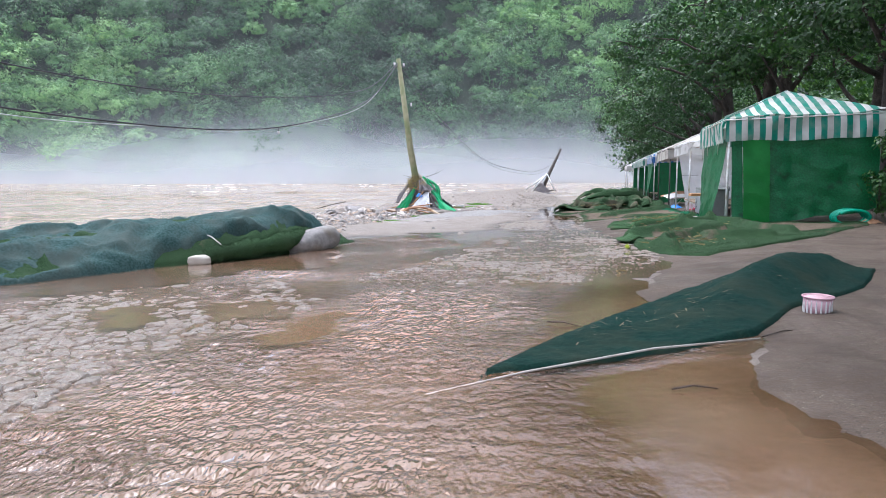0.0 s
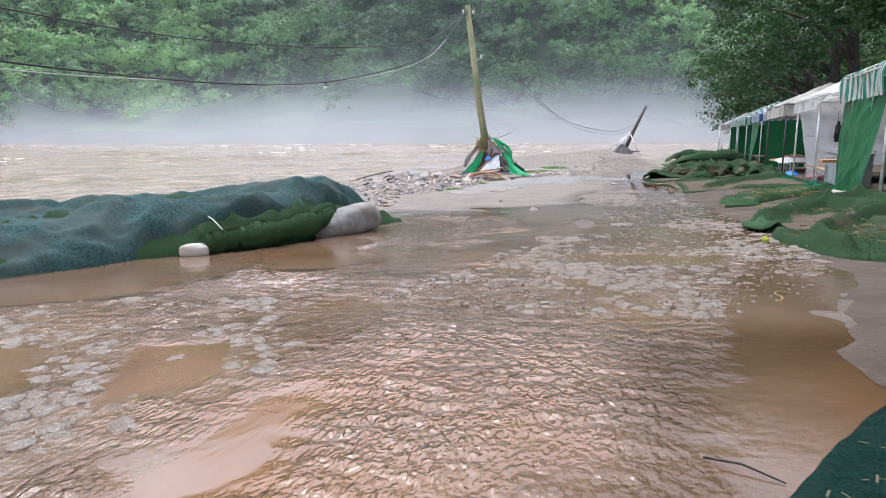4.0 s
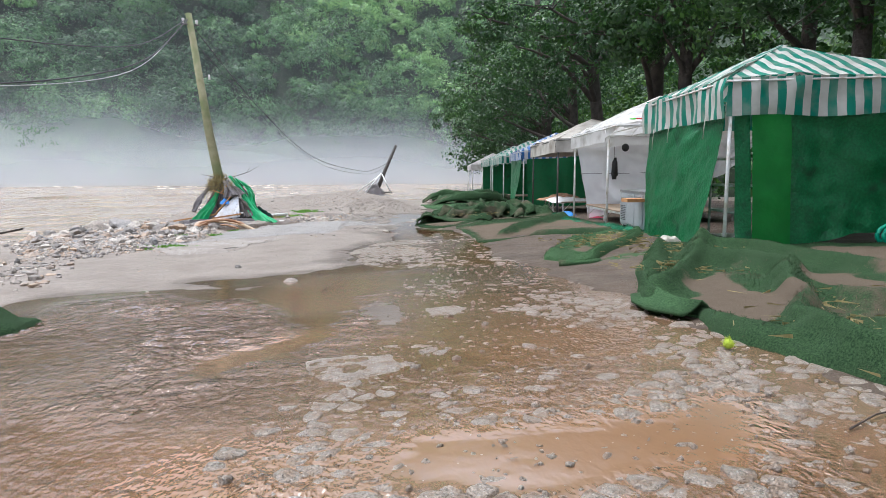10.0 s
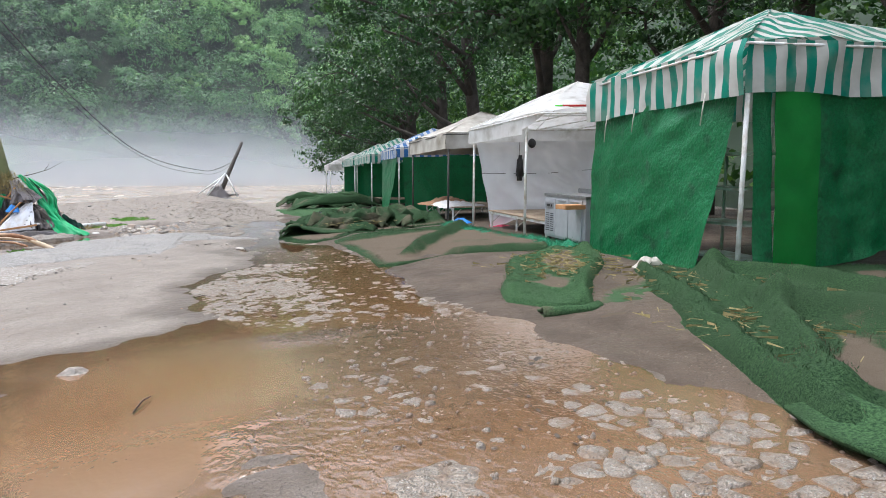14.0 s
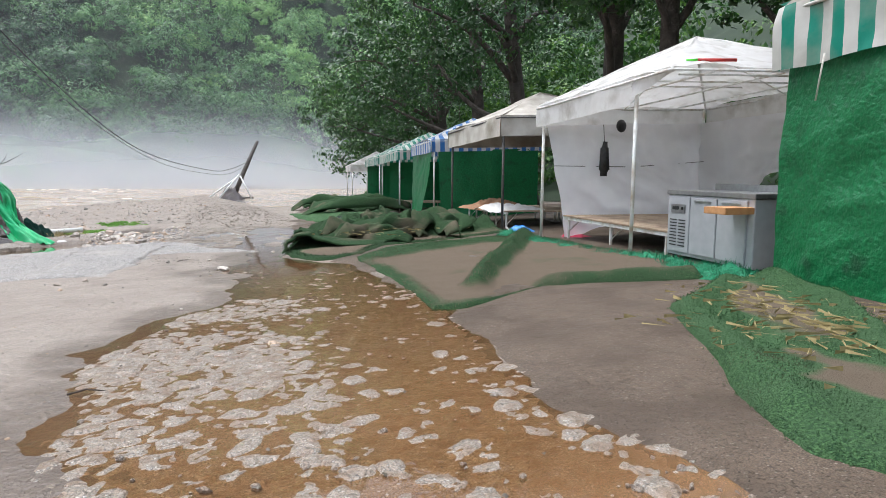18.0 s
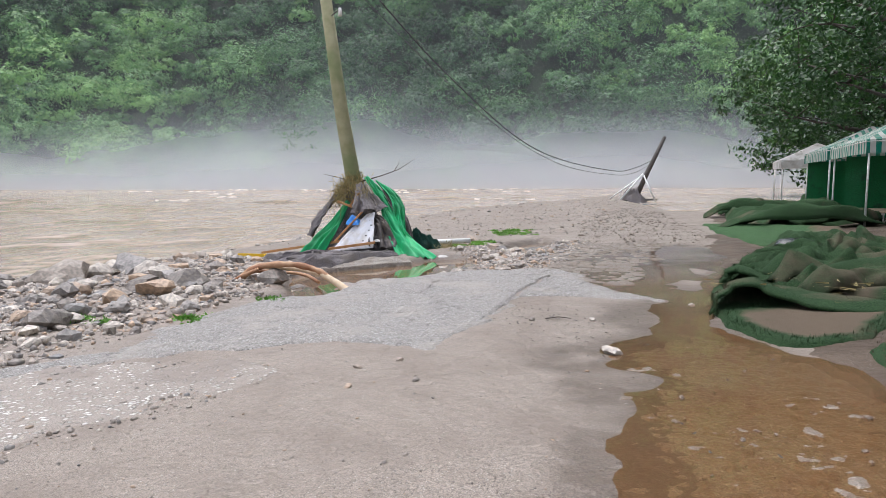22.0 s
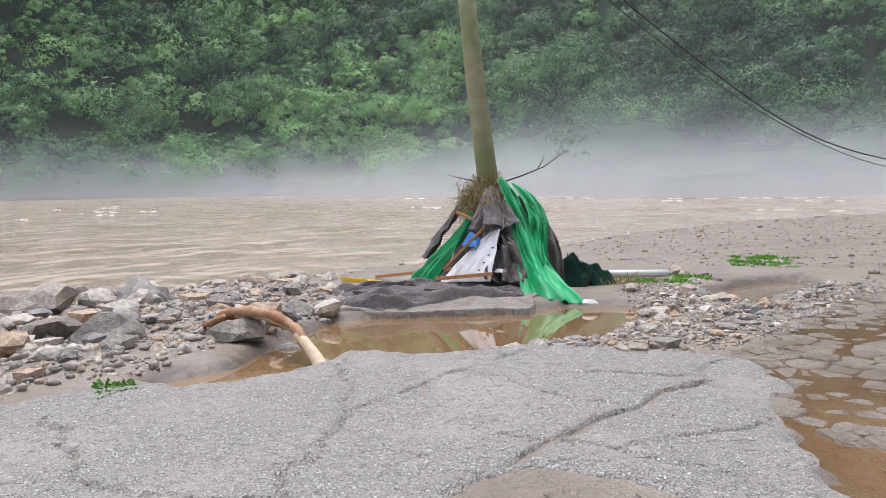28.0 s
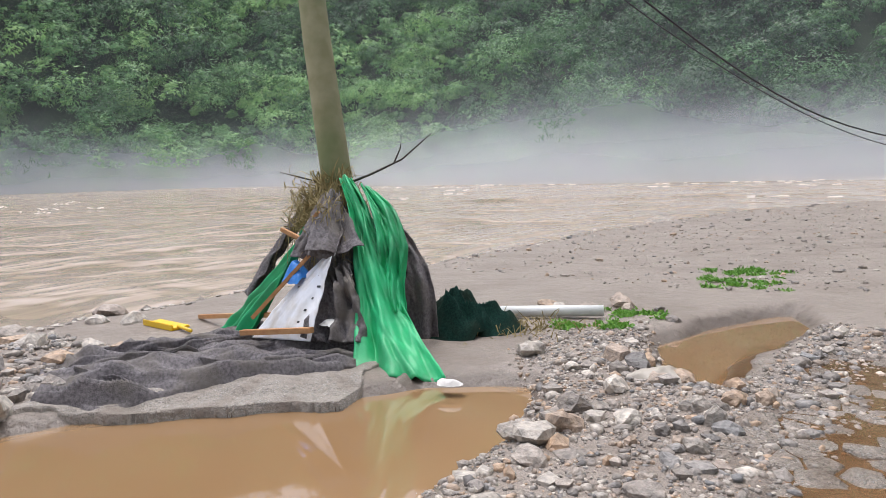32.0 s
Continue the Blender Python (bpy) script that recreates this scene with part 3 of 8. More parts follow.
water_sheet(fx, fy, M_FILM, "shallow orange-brown flood water rippling over the paving")
fx, fy = np.meshgrid(np.linspace(-3, 5, 81), np.linspace(13, 34, 211))
water_sheet(fx, fy, M_FILMCALM, "calm shallow orange-brown water standing on the paving")
fx, fy = np.meshgrid(np.linspace(-4.2, 1.8, 40), np.linspace(22, 33.4, 76))
tagged(new("puddle", grid_mesh("puddle", fx, fy, plane_z(fx, fy) - 0.07, M_POOL)), "still brown puddle in a washed-out hollow", "puddle", kind="structure")
rx = np.concatenate([np.linspace(-300, -65, 40), np.linspace(-64, 12, 130), np.linspace(16, 80, 20)])
ry = np.concatenate([np.linspace(-80, 10, 40), np.linspace(11, 128, 190)])
RX, RY = np.meshgrid(rx, ry)
RZ = RIVER_Z + 0.05 * vnoise(RX * 0.5, RY, 0.5, 5) + 0.2 * np.maximum(0, vnoise(RX * 0.35, RY, 0.35, 6, 3) - 0.35) * ramp01(bank_x(RY) - RX, 2, 12)
tagged(new("river", grid_mesh("river", RX, RY, RZ, M_RIVER)), "swollen brown river in flood with small standing waves", "river", kind="structure")

# broken crests of foam on the river
M_FOAM = mat("river_foam", (0.62, 0.55, 0.48), (0.72, 0.66, 0.6), 6, 0.8, 0.4, 12)
rng = np.random.RandomState(3)
foam = []
for i in range(30):
    y = rng.uniform(28, 88)
    x = bank_x(y) - rng.uniform(2.5, 60)
    if rng.rand() < 0.5:
        y, x = rng.uniform(76, 84), rng.uniform(-90, 0)
    w, d = rng.uniform(0.5, 2.6), rng.uniform(0.06, 0.22)
    for j in range(7):
        cx, cy = x + rng.uniform(-w, w), y + rng.uniform(-d, d) * 2
        a, b2 = rng.uniform(0.1, 0.35), rng.uniform(0.01, 0.03)
        z = RIVER_Z + rng.uniform(0.05, 0.14)
        foam.append([(cx - a, cy - b2, z), (cx + a, cy - b2 * 0.5, z), (cx + a * 0.8, cy + b2, z + 0.06), (cx - a * 0.7, cy + b2, z + 0.05)])
tagged(new("river_foam", quads("river_foam", np.array(foam), M_FOAM)), "pale foam crests broken along the river", "foam", kind="stuff")

# ---- hill across the river ----
def foot_y(X):
    return 97 + 0.12 * np.clip(-X - 35, 0, 45) - 0.012 * np.clip(-X - 80, 0, 120) ** 2 - 0.006 * np.clip(X - 30, 0, 90) ** 2


def hill_z(X, D):
    return -2.5 + D * 0.72 + 0.0035 * D * D + 5 * vnoise(X, D, 0.03, 7) * ramp01(D, 0, 25)


hx = np.linspace(-300, 240, 140)
hd = np.linspace(-4, 74, 52)
HX, HD = np.meshgrid(hx, hd)
# soil coloured nearly black, to paint the shade in the gaps between crowns
M_SHADESOIL = mat("hill_soil_gap_shade", (0.008, 0.022, 0.007), (0.018, 0.035, 0.012), 0.3, 0.9, 0.4, 2)
tagged(new("hillside", grid_mesh("hillside", HX, foot_y(HX) + HD, hill_z(HX, np.maximum(HD, 0)) + np.minimum(HD, 0), M_SHADESOIL)), "steep wooded hillside across the river", "hill", kind="structure")


def leaf_quads(centers, normals, size, rng, droop=0.5):
    """Loose four-cornered leaves about points, facing roughly along the normals."""
    n = len(centers)
    nr = normals + rng.normal(0, droop, (n, 3))
    nr /= np.linalg.norm(nr, axis=1)[:, None]
    a = np.cross(nr, rng.normal(0, 1, (n, 3)))
    a /= np.linalg.norm(a, axis=1)[:, None] + 1e-9
    b = np.cross(nr, a)
    s = (size * rng.uniform(0.6, 1.35, n))[:, None]
    q = np.stack([centers - a * s, centers - b * s * 0.55 - a * s * 0.1, centers + a * s, centers + b * s * 0.55 + a * s * 0.1], 1)
    return q


def crown_points(cx, cy, cz, rx_, ry_, rz_, clumps, per, rng, facing=None, least=-0.25, lumps=(0.13, 0.33)):
    """Leaf places and facings on clumps spread over an uneven ellipsoid."""
    d = rng.normal(0, 1, (clumps * 3, 3))
    d /= np.linalg.norm(d, axis=1)[:, None]
    if facing is not None:
        d = d[(d @ np.array(facing)) > least]
    d = d[:clumps]
    rad = rng.uniform(0.62, 1.05, (len(d), 1))
    c = d * rad
    sz = rng.uniform(*lumps, (len(d), 1, 1))
    o = rng.normal(0, 1, (len(d), per, 3))
    o /= np.linalg.norm(o, axis=2)[..., None]
    p = c[:, None] + o * sz * rng.uniform(0.45, 1.15, (len(d), per, 1)) * np.array([1, 1, 0.7])
    nrm = o * 0.6 + d[:, None] * 1.1 + np.array([0, 0, 0.35])
    p = p.reshape(-1, 3) * np.array([rx_, ry_, rz_]) + np.array([cx, cy, cz])
    return p, nrm.reshape(-1, 3)


def leaf_tris(centers, normals, size, rng, droop=0.5):
    """Loose three-cornered sprays of leaves about points."""
    return leaf_quads(centers, normals, size, rng, droop)[:, [0, 1, 2]]


def tris(name, corners, material, tones):
    """One mesh from an (n, 3, 3) array of loose triangles."""
    n = len(corners)
    me = bpy.data.meshes.new(name)
    me.vertices.add(n * 3)
    me.vertices.foreach_set("co", np.asarray(corners, dtype=np.float32).ravel())
    me.loops.add(n * 3)
    me.loops.foreach_set("vertex_index", np.arange(n * 3, dtype=np.int32))
    me.polygons.add(n)
    me.polygons.foreach_set("loop_start", np.arange(0, n * 3, 3, dtype=np.int32))
    me.polygons.foreach_set("use_smooth", np.zeros(n, dtype=bool))
    me.materials.append(material)
    me.update(calc_edges=True)
    me.attributes.new("tone", "FLOAT", "POINT").data.foreach_set("value", np.repeat(tones, 3).astype(np.float32))
    return me


rng = np.random.RandomState(11)
allq, tones = [], []


def hill_crown(X, D, r, clumps, per, leaf):
    z0 = float(hill_z(np.array([X]), np.array([D]))[0])
    p, nr = crown_points(X, float(foot_y(np.array([X]))[0]) + D, z0 + r * rng.uniform(0.1, 1.15), r, r, r * rng.uniform(0.7, 1.2), clumps, per, rng, (0.1, -0.5, 0.85), 0.1, (0.13, 0.3))
    allq.append(leaf_tris(p, nr, leaf, rng, 0.3))
    tones.append(np.full(len(p), np.clip(0.4 + 0.35 * float(vnoise(np.array([X]), np.array([D]), 0.05, 16, 2)[0]) + rng.normal(0, 0.2), 0.05, 0.95)))


for i in range(64):
    for j in range(14):
        X, D = -130 + i * 3.3 + rng.uniform(-1.9, 1.9) + (j % 2) * 1.7, 0.6 + j * 3.3 + rng.uniform(-1.5, 1.5)
        r = min(6.0, 1.2 + rng.gamma(1.8, 1.05)) * (0.75 if j == 0 else 1.0)
        hill_crown(X, D, r, int(32 + 5 * r), 18, 0.28)
for i in range(40):
    for j in range(11):
        X, D = -260 + i * 8.5 + rng.uniform(-3, 3), 3 + j * 6.5 + rng.uniform(-2.5, 2.5)
        if X < -132 or D > 47:
            hill_crown(X, D, rng.uniform(3, 6), 30, 14, 0.5)
for i in range(330):
    hill_crown(-rng.uniform(92, 160), rng.uniform(0, 70), rng.uniform(2.5, 6), 32, 14, 0.45)
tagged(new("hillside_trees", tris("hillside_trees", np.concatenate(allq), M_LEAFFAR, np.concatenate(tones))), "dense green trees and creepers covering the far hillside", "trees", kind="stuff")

# ---- mist over the river ----
def mist_mat(name, low, high, depth, seed):
    """A thin veil of droplets: dense over the water, thinning upwards in ragged wisps."""
    m = bpy.data.materials.new(name)
    m.use_nodes = True
    n, l = m.node_tree.nodes, m.node_tree.links
    co = n.new("ShaderNodeNewGeometry").outputs["Position"]
    sep = n.new("ShaderNodeSeparateXYZ")
    l.new(co, sep.inputs[0])
    mp = n.new("ShaderNodeMapping")
    mp.inputs["Location"].default_value, mp.inputs["Scale"].default_value = (seed, seed, 0), (0.03, 0.03, 0.05)
    l.new(co, mp.inputs["Vector"])
    t = n.new("ShaderNodeTexNoise")
    t.inputs["Scale"].default_value, t.inputs["Detail"].default_value = 1.0, 4.0
    l.new(mp.outputs["Vector"], t.inputs["Vector"])
    a = n.new("ShaderNodeMath")
    a.operation = "MULTIPLY_ADD"
    a.inputs[1].default_value = -depth * 2.2
    l.new(t.outputs["Fac"], a.inputs[0]), l.new(sep.outputs["Z"], a.inputs[2])
    r = n.new("ShaderNodeMapRange")
    r.interpolation_type = "SMOOTHERSTEP"
    for k, v in (("From Min", -depth * 1.7), ("From Max", depth * 0.8), ("To Min", low), ("To Max", high)):
        r.inputs[k].default_value = v
    l.new(a.outputs[0], r.inputs["Value"])
    e = n.new("ShaderNodeMapRange")
    for k, v in (("From Min", 12.0), ("From Max", 75.0), ("To Min", 1.0), ("To Max", 0.0)):
        e.inputs[k].default_value = v
    l.new(sep.outputs["Z"], e.inputs["Value"])
    f = n.new("ShaderNodeMath")
    f.operation = "MULTIPLY"
    l.new(r.outputs["Result"], f.inputs[0]), l.new(e.outputs["Result"], f.inputs[1])
    df, tl, tr = n.new("ShaderNodeBsdfDiffuse"), n.new("ShaderNodeBsdfTranslucent"), n.new("ShaderNodeBsdfTransparent")
    df.inputs["Color"].default_value = tl.inputs["Color"].default_value = (0.92, 0.95, 1.0, 1)
    m1, m2 = n.new("ShaderNodeMixShader"), n.new("ShaderNodeMixShader")
    l.new(df.outputs[0], m1.inputs[1]), l.new(tl.outputs[0], m1.inputs[2])
    l.new(f.outputs[0], m2.inputs["Fac"]), l.new(tr.outputs[0], m2.inputs[1]), l.new(m1.outputs[0], m2.inputs[2])
    l.new(m2.outputs[0], n["Material Output"].inputs["Surface"])
    return m


for k, (off, low, high, depth) in enumerate(((3.0, 0.42, 0.055, 7.2), (8.0, 0.36, 0.02, 5.2), (15.0, 0.3, 0.01, 3.8))):
    mx, mz = np.meshgrid(np.linspace(-250, 110, 90), np.linspace(RIVER_Z + 0.1, 75, 20))
    me = grid_mesh("mist_bank", mx, foot_y(mx) - off + mz * 0.45, mz, mist_mat("mist", low, high, depth, 3.7 * k))
    tagged(new("mist_bank", me), "white mist lying over the far side of the river", "mist", kind="stuff")
# ---- tents ----
def box_bm(sx, sy, sz, at=(0, 0, 0), bevel=0.0):
    bm = bmesh.new()
    bmesh.ops.create_cube(bm, size=1)
    bmesh.ops.scale(bm, vec=(sx, sy, sz), verts=bm.verts)
    if bevel:
        bmesh.ops.bevel(bm, geom=bm.edges[:], offset=bevel, segments=2, affect="EDGES")
    bmesh.ops.translate(bm, vec=at, verts=bm.verts)
    return bm


def cloth(name, corners, nu, nv, material, parent, wave=0.02, seed=0, label="", uvlen=True):
    """A hanging sheet between four corners (top a, top b, bottom b, bottom a), with folds; its UVs run in metres."""
    a, b, c, d = [np.array(p) for p in corners]
    s, t = np.meshgrid(np.linspace(0, 1, nu), np.linspace(0, 1, nv))
    P = (1 - t)[..., None] * ((1 - s)[..., None] * a + s[..., None] * b) + t[..., None] * ((1 - s)[..., None] * d + s[..., None] * c)
    nrm = np.cross(c - d, d - a)
    nrm = nrm / np.linalg.norm(nrm)
    ln, ht = max(np.linalg.norm(b - a), np.linalg.norm(c - d)), np.linalg.norm(d - a)
    k = wave * (vnoise(s * ln * 1.3 + 9 * seed, t * ht * 0.35, 1.0, seed + 20, 3)) * np.minimum(1, t * 3 + 0.15)
    k = k + wave * 0.3 * vnoise(s * ln * 3.5 - t * ht * 1.5 + 5 * seed, t * ht * 2.5, 1.0, seed + 120, 2)
    if ht > 1:
        # slanting pulls from the upper corner
        k = k + wave * 0.55 * (0.6 - 1.7 * np.abs(vnoise(s * ln * 0.5 + t * ht * 1.1 + seed, (t * ht - s * ln * 0.6) * 1.8, 1.0, seed + 160, 3))) * np.minimum(1, 4 * s * (1 - s) + 0.2)
    P = P + k[..., None] * nrm
    P[..., 2] += wave * vnoise(s * ln * 1.1 + seed, t * 0, 1.0, seed + 140, 2) * t ** 4 * (0.9 if ht > 1 else 0.25)
    me = grid_mesh(name, P[..., 0], P[..., 1], P[..., 2], material)
    uvl = me.uv_layers.new(name="UVMap")
    idx = np.zeros(len(me.loops), dtype=np.int32)
    me.loops.foreach_get("vertex_index", idx)
    way = (c - d) / np.linalg.norm(c - d)
    uvl.data.foreach_set("uv", np.stack([(P - d) @ way, t * ht], -1).reshape(-1, 2)[idx].ravel())
    return sub(name, me, parent, label)


def tent(u0, u1, v1, roof_mat, post_mat, label, eave=2.0, apex=3.15, val=0.36, posts=None, river_from=None, bare_end=False):
    """A square tent of the row: four roof panels, a valance, posts, rails and rafters."""
    t = tagged(new("market_tent"), label, "tent", group="tents along the bank")
    um, vm, o = (u0 + u1) / 2, v1 / 2, 0.1
    c = [row(u0 - o, -o, eave + val), row(u1 + o, -o, eave + val), row(u1 + o, v1 + o, eave + val), row(u0 - o, v1 + o, eave + val)]
    top = row(um, vm, apex)
    for i in range(4):
        a, b = c[i], c[(i + 1) % 4]
        cloth("roof_panel", (top - (b - a) * 0.012, top + (b - a) * 0.012, b, a), 24, 14, roof_mat, t, 0.035, i + int(u0 * 3))
        if i == 3 and bare_end:
            continue
        if i == 0 and river_from is not None:
            a = row(river_from, -o, eave + val)
        dn = Vector((0, 0, -val))
        cloth("valance", (a, b, b + dn, a + dn), 80, 10, roof_mat, t, 0.03 if val < 0.5 else 0.09, i + 4 + int(u0))
    for u, v in (posts or ((u0, 0), (u1, 0), (u1, v1), (u0, v1))):
        tube("post", (row(u, v, -0.08), row(u, v, eave + val * 0.8)), 0.027, post_mat, t)
    for i in range(4):
        a, b = c[i], c[(i + 1) % 4]
        lo = Vector((0, 0, -0.05))
        tube("rail", (a + lo, b + lo), 0.016, post_mat, t, 6)
        tube("rafter", (a + lo, top + 2 * lo), 0.016, post_mat, t, 6)
        m1, m2 = (a + b) / 2 + lo, top + 2 * lo
        tube("brace", (m1, m1.lerp(m2, 0.9)), 0.011, post_mat, t, 6)
    return t


T1 = tent(0, 3.1, 3.2, M_GSTRIPE, M_STEEL, "green and white striped tent with closed green tarpaulin sides", apex=3.3, val=0.56)
cloth("side_panel", (row(0.12, -0.02, 2.1), row(3.1, -0.02, 2.1), row(3.1, -0.1, 0.05), row(0.35, -0.25, -0.02)), 80, 54, M_GREENPE, T1, 0.05, 3)
cloth("side_panel", (row(-0.02, 0.05, 2.1), row(-0.02, 0.28, 2.1), row(-0.08, 0.38, 0.05), row(-0.08, 0.12, 0.05)), 8, 24, M_GREENPE, T1, 0.04, 5)
cloth("side_panel", (row(-0.075, 0.28, 2.12), row(-0.075, 0.86, 2.12), row(-0.13, 0.95, 0.08), row(-0.13, 0.38, 0.05)), 12, 24, M_BRIGHTPE, T1, 0.03, 6)
cloth("side_panel", (row(-0.02, 0.86, 2.1), row(-0.02, 3.2, 2.1), row(-0.08, 3.2, 0.4), row(-0.09, 0.95, 0.08)), 70, 50, M_GREENPE, T1, 0.06, 7)
ROPE_BITS = mat("frayed_cord", (0.5, 0.47, 0.4), (0.6, 0.56, 0.5), 30, 0.9, 0.2, 200)
for u, z0, ln in ((0.5, 2.08, 0.35), (1.9, 2.06, 0.3), (2.6, 2.05, 0.38)):
    tube("tie_cord", (row(u, -0.14, z0), row(u + 0.02, -0.15, z0 - ln * 0.5), row(u + 0.06, -0.14, z0 - ln)), 0.008, ROPE_BITS, T1, 5)
T2 = tent(4.95, 8.75, 3.2, M_WHITEPE, M_STEEL, "white tarpaulin tent with an open front and a sleeping platform", posts=((5.75, 0), (8.75, 0), (8.75, 3.2), (4.95, 3.2)), river_from=5.75, bare_end=True)
cloth("turned_up_valance", (row(5.75, -0.06, 2.36), row(4.95, -0.06, 2.36), row(4.95, 0.02, 2.31), row(5.75, -0.12, 2.1)), 24, 8, M_WHITEPE, T2, 0.06, 9)
cloth("back_sheet", (row(8.68, 0.05, 2.02), row(8.68, 3.2, 2.05), row(8.62, 3.2, 0.3), row(8.5, 0.35, 0.12)), 60, 30, M_SHEET, T2, 0.13, 11)
cloth("back_sheet", (row(8.7, 3.16, 2.05), row(4.9, 3.16, 2.02), row(5.0, 3.1, 1.78), row(8.7, 3.16, 0.25)), 50, 24, M_SHEET, T2, 0.1, 12)
tube("cord", (row(8.55, 0.1, 1.32), row(8.5, 1.6, 1.27), row(8.55, 3.1, 1.34)), 0.006, M_DARKSTEEL, T2, 5)
for k in range(3):
    tube("purlin", (row(5.0 + 1.25 * k, 0.1, 2.28 + 0.12 * k), row(5.0 + 1.25 * k, 3.1, 2.28 + 0.12 * k)), 0.014, M_STEEL, T2, 6)
for k in range(3):
    tube("purlin", (row(5.0, 0.6 + 1.0 * k, 2.32), row(8.7, 0.6 + 1.0 * k, 2.32)), 0.014, M_STEEL, T2, 6)
tent(10.8, 14.7, 3.2, M_DIRTYPE, M_DARKSTEEL, "dirty white tent on dark posts over low tables", val=0.42)
ROD_A, ROD_B = row(5.05, 0.38, 2.46), row(4.95, 0.85, 2.45)
rod = tagged(new("toy_rod"), "red rod with green tip on the white tent's roof", "rod")
tube("shaft", (ROD_A, ROD_B), 0.02, mat("red_plastic", (0.5, 0.03, 0.02), (0.4, 0.025, 0.02), 8, 0.4, 0.05, 60), rod, 10)
tube("tip", (ROD_A, ROD_A + (ROD_A - ROD_B) * 0.28), (0.018, 0.01), mat("lime_plastic", (0.1, 0.65, 0.04), (0.08, 0.55, 0.04), 8, 0.4, 0.05, 60), rod, 10)
T4 = tent(16.7, 19.4, 3.2, M_BSTRIPE, M_STEEL, "blue and white striped tent with green sides", apex=3.1)
cloth("side_panel", (row(16.62, 0.1, 2.05), row(16.62, 3.2, 2.05), row(16.6, 3.2, 0.15), row(16.58, 0.2, 0.05)), 40, 20, M_GREENPE, T4, 0.05, 15)
cloth("side_panel", (row(16.7, -0.06, 2.05), row(19.4, -0.06, 2.05), row(19.4, -0.1, 0.05), row(16.75, -0.45, 0.0)), 30, 20, M_GREENPE, T4, 0.05, 16)
T5 = tent(22.0, 25.9, 3.2, M_GSTRIPE, M_STEEL, "green and white striped tent with a green back sheet")
cloth("back_sheet", (row(25.8, 0.3, 2.05), row(25.8, 3.2, 2.05), row(25.8, 3.2, 0.1), row(25.8, 0.3, 0.1)), 24, 14, M_GREENPE, T5, 0.05, 17)
cloth("back_sheet", (row(22.0, 3.15, 2.05), row(25.9, 3.15, 2.05), row(25.9, 3.15, 0.1), row(22, 3.15, 0.1)), 24, 14, M_GREENPE, T5, 0.05, 18)
T6 = tent(26.6, 30.4, 3.2, M_GSTRIPE, M_STEEL, "green and white striped tent far down the row")
cloth("back_sheet", (row(30.3, 0.0, 2.05), row(30.3, 3.2, 2.05), row(30.3, 3.2, 0.1), row(30.3, 0.0, 0.1)), 24, 14, M_GREENPE, T6, 0.05, 19)
tent(36.5, 39.0, 3.2, M_WHITEPE, M_STEEL, "small white tent at the end of the row")


# ---- things in the tents ----
M_WOOD = mat("weathered_boards", (0.3, 0.22, 0.15), (0.42, 0.32, 0.22), 9, 0.75, 0.4, 50, c3=(0.2, 0.13, 0.09), s3=3)
M_PLANK = mat("orange_timber", (0.42, 0.2, 0.08), (0.52, 0.28, 0.12), 12, 0.7, 0.3, 60)
M_FRZ = mat("grey_enamel", (0.4, 0.41, 0.43), (0.44, 0.45, 0.47), 10, 0.35, 0.05, 60, metal=0.3)
M_STAIN = mat("brushed_steel", (0.32, 0.32, 0.33), (0.4, 0.4, 0.41), 20, 0.35, 0.08, 150, metal=0.9)
M_BLACK = mat("black_plastic", (0.012, 0.012, 0.013), (0.025, 0.025, 0.027), 20, 0.45, 0.15, 60)
M_CLOTHW = mat("white_cotton", (0.72, 0.7, 0.68), (0.62, 0.6, 0.57), 8, 0.9, 0.3, 60)
M_CLOTHB = mat("brown_blanket", (0.33, 0.17, 0.09), (0.42, 0.24, 0.14), 8, 0.95, 0.4, 80)
M_BLUE = mat("blue_plastic", (0.02, 0.17, 0.55), (0.03, 0.22, 0.62), 10, 0.4, 0.2, 40)
M_RED = mat("pink_red_cloth", (0.55, 0.04, 0.1), (0.62, 0.08, 0.14), 10, 0.8, 0.3, 60)
ROT = -math.degrees(math.asin(UX))


def placed(ob, u, v, z=0.0, turn=0.0):
    p = row(u, v, z)
    ob.matrix_world = pose(p.x, p.y, p.z, 0, 0, ROT + turn)
    return ob


def box_part(name, sx, sy, sz, at, material, parent, bevel=0.006, label=""):
    return part(name, box_bm(sx, sy, sz, at, bevel), material, parent, label, smooth=False)


# the local x of a placed thing runs away from the road, y runs down the row
frz = tagged(new("counter_freezer"), "grey two-door counter freezer with a steel top and vent grille", "freezer")
box_part("body", 0.66, 1.5, 0.72, (0, 0, 0.44), M_FRZ, frz)
box_part("worktop", 0.7, 1.54, 0.05, (0, 0, 0.83), M_STAIN, frz)
box_part("backsplash", 0.02, 1.54, 0.08, (0.34, 0, 0.895), M_STAIN, frz)
gp = box_part("machine_panel", 0.018, 0.42, 0.66, (-0.34, 0.52, 0.45), M_FRZ, frz)
for k in range(2):
    d = box_part("door", 0.022, 0.46, 0.66, (-0.342, 0.06 - 0.48 * k, 0.45), M_FRZ, frz)
    box_part("handle", 0.02, 0.3, 0.02, (-0.36, 0.06 - 0.48 * k, 0.74), M_STAIN, d)
box_part("control_panel", 0.012, 0.28, 0.1, (-0.355, 0.52, 0.64), M_STAIN, gp)
box_part("display", 0.008, 0.12, 0.04, (-0.364, 0.56, 0.645), M_BLACK, gp)
box_part("dial", 0.012, 0.04, 0.04, (-0.364, 0.43, 0.645), M_BLACK, gp)
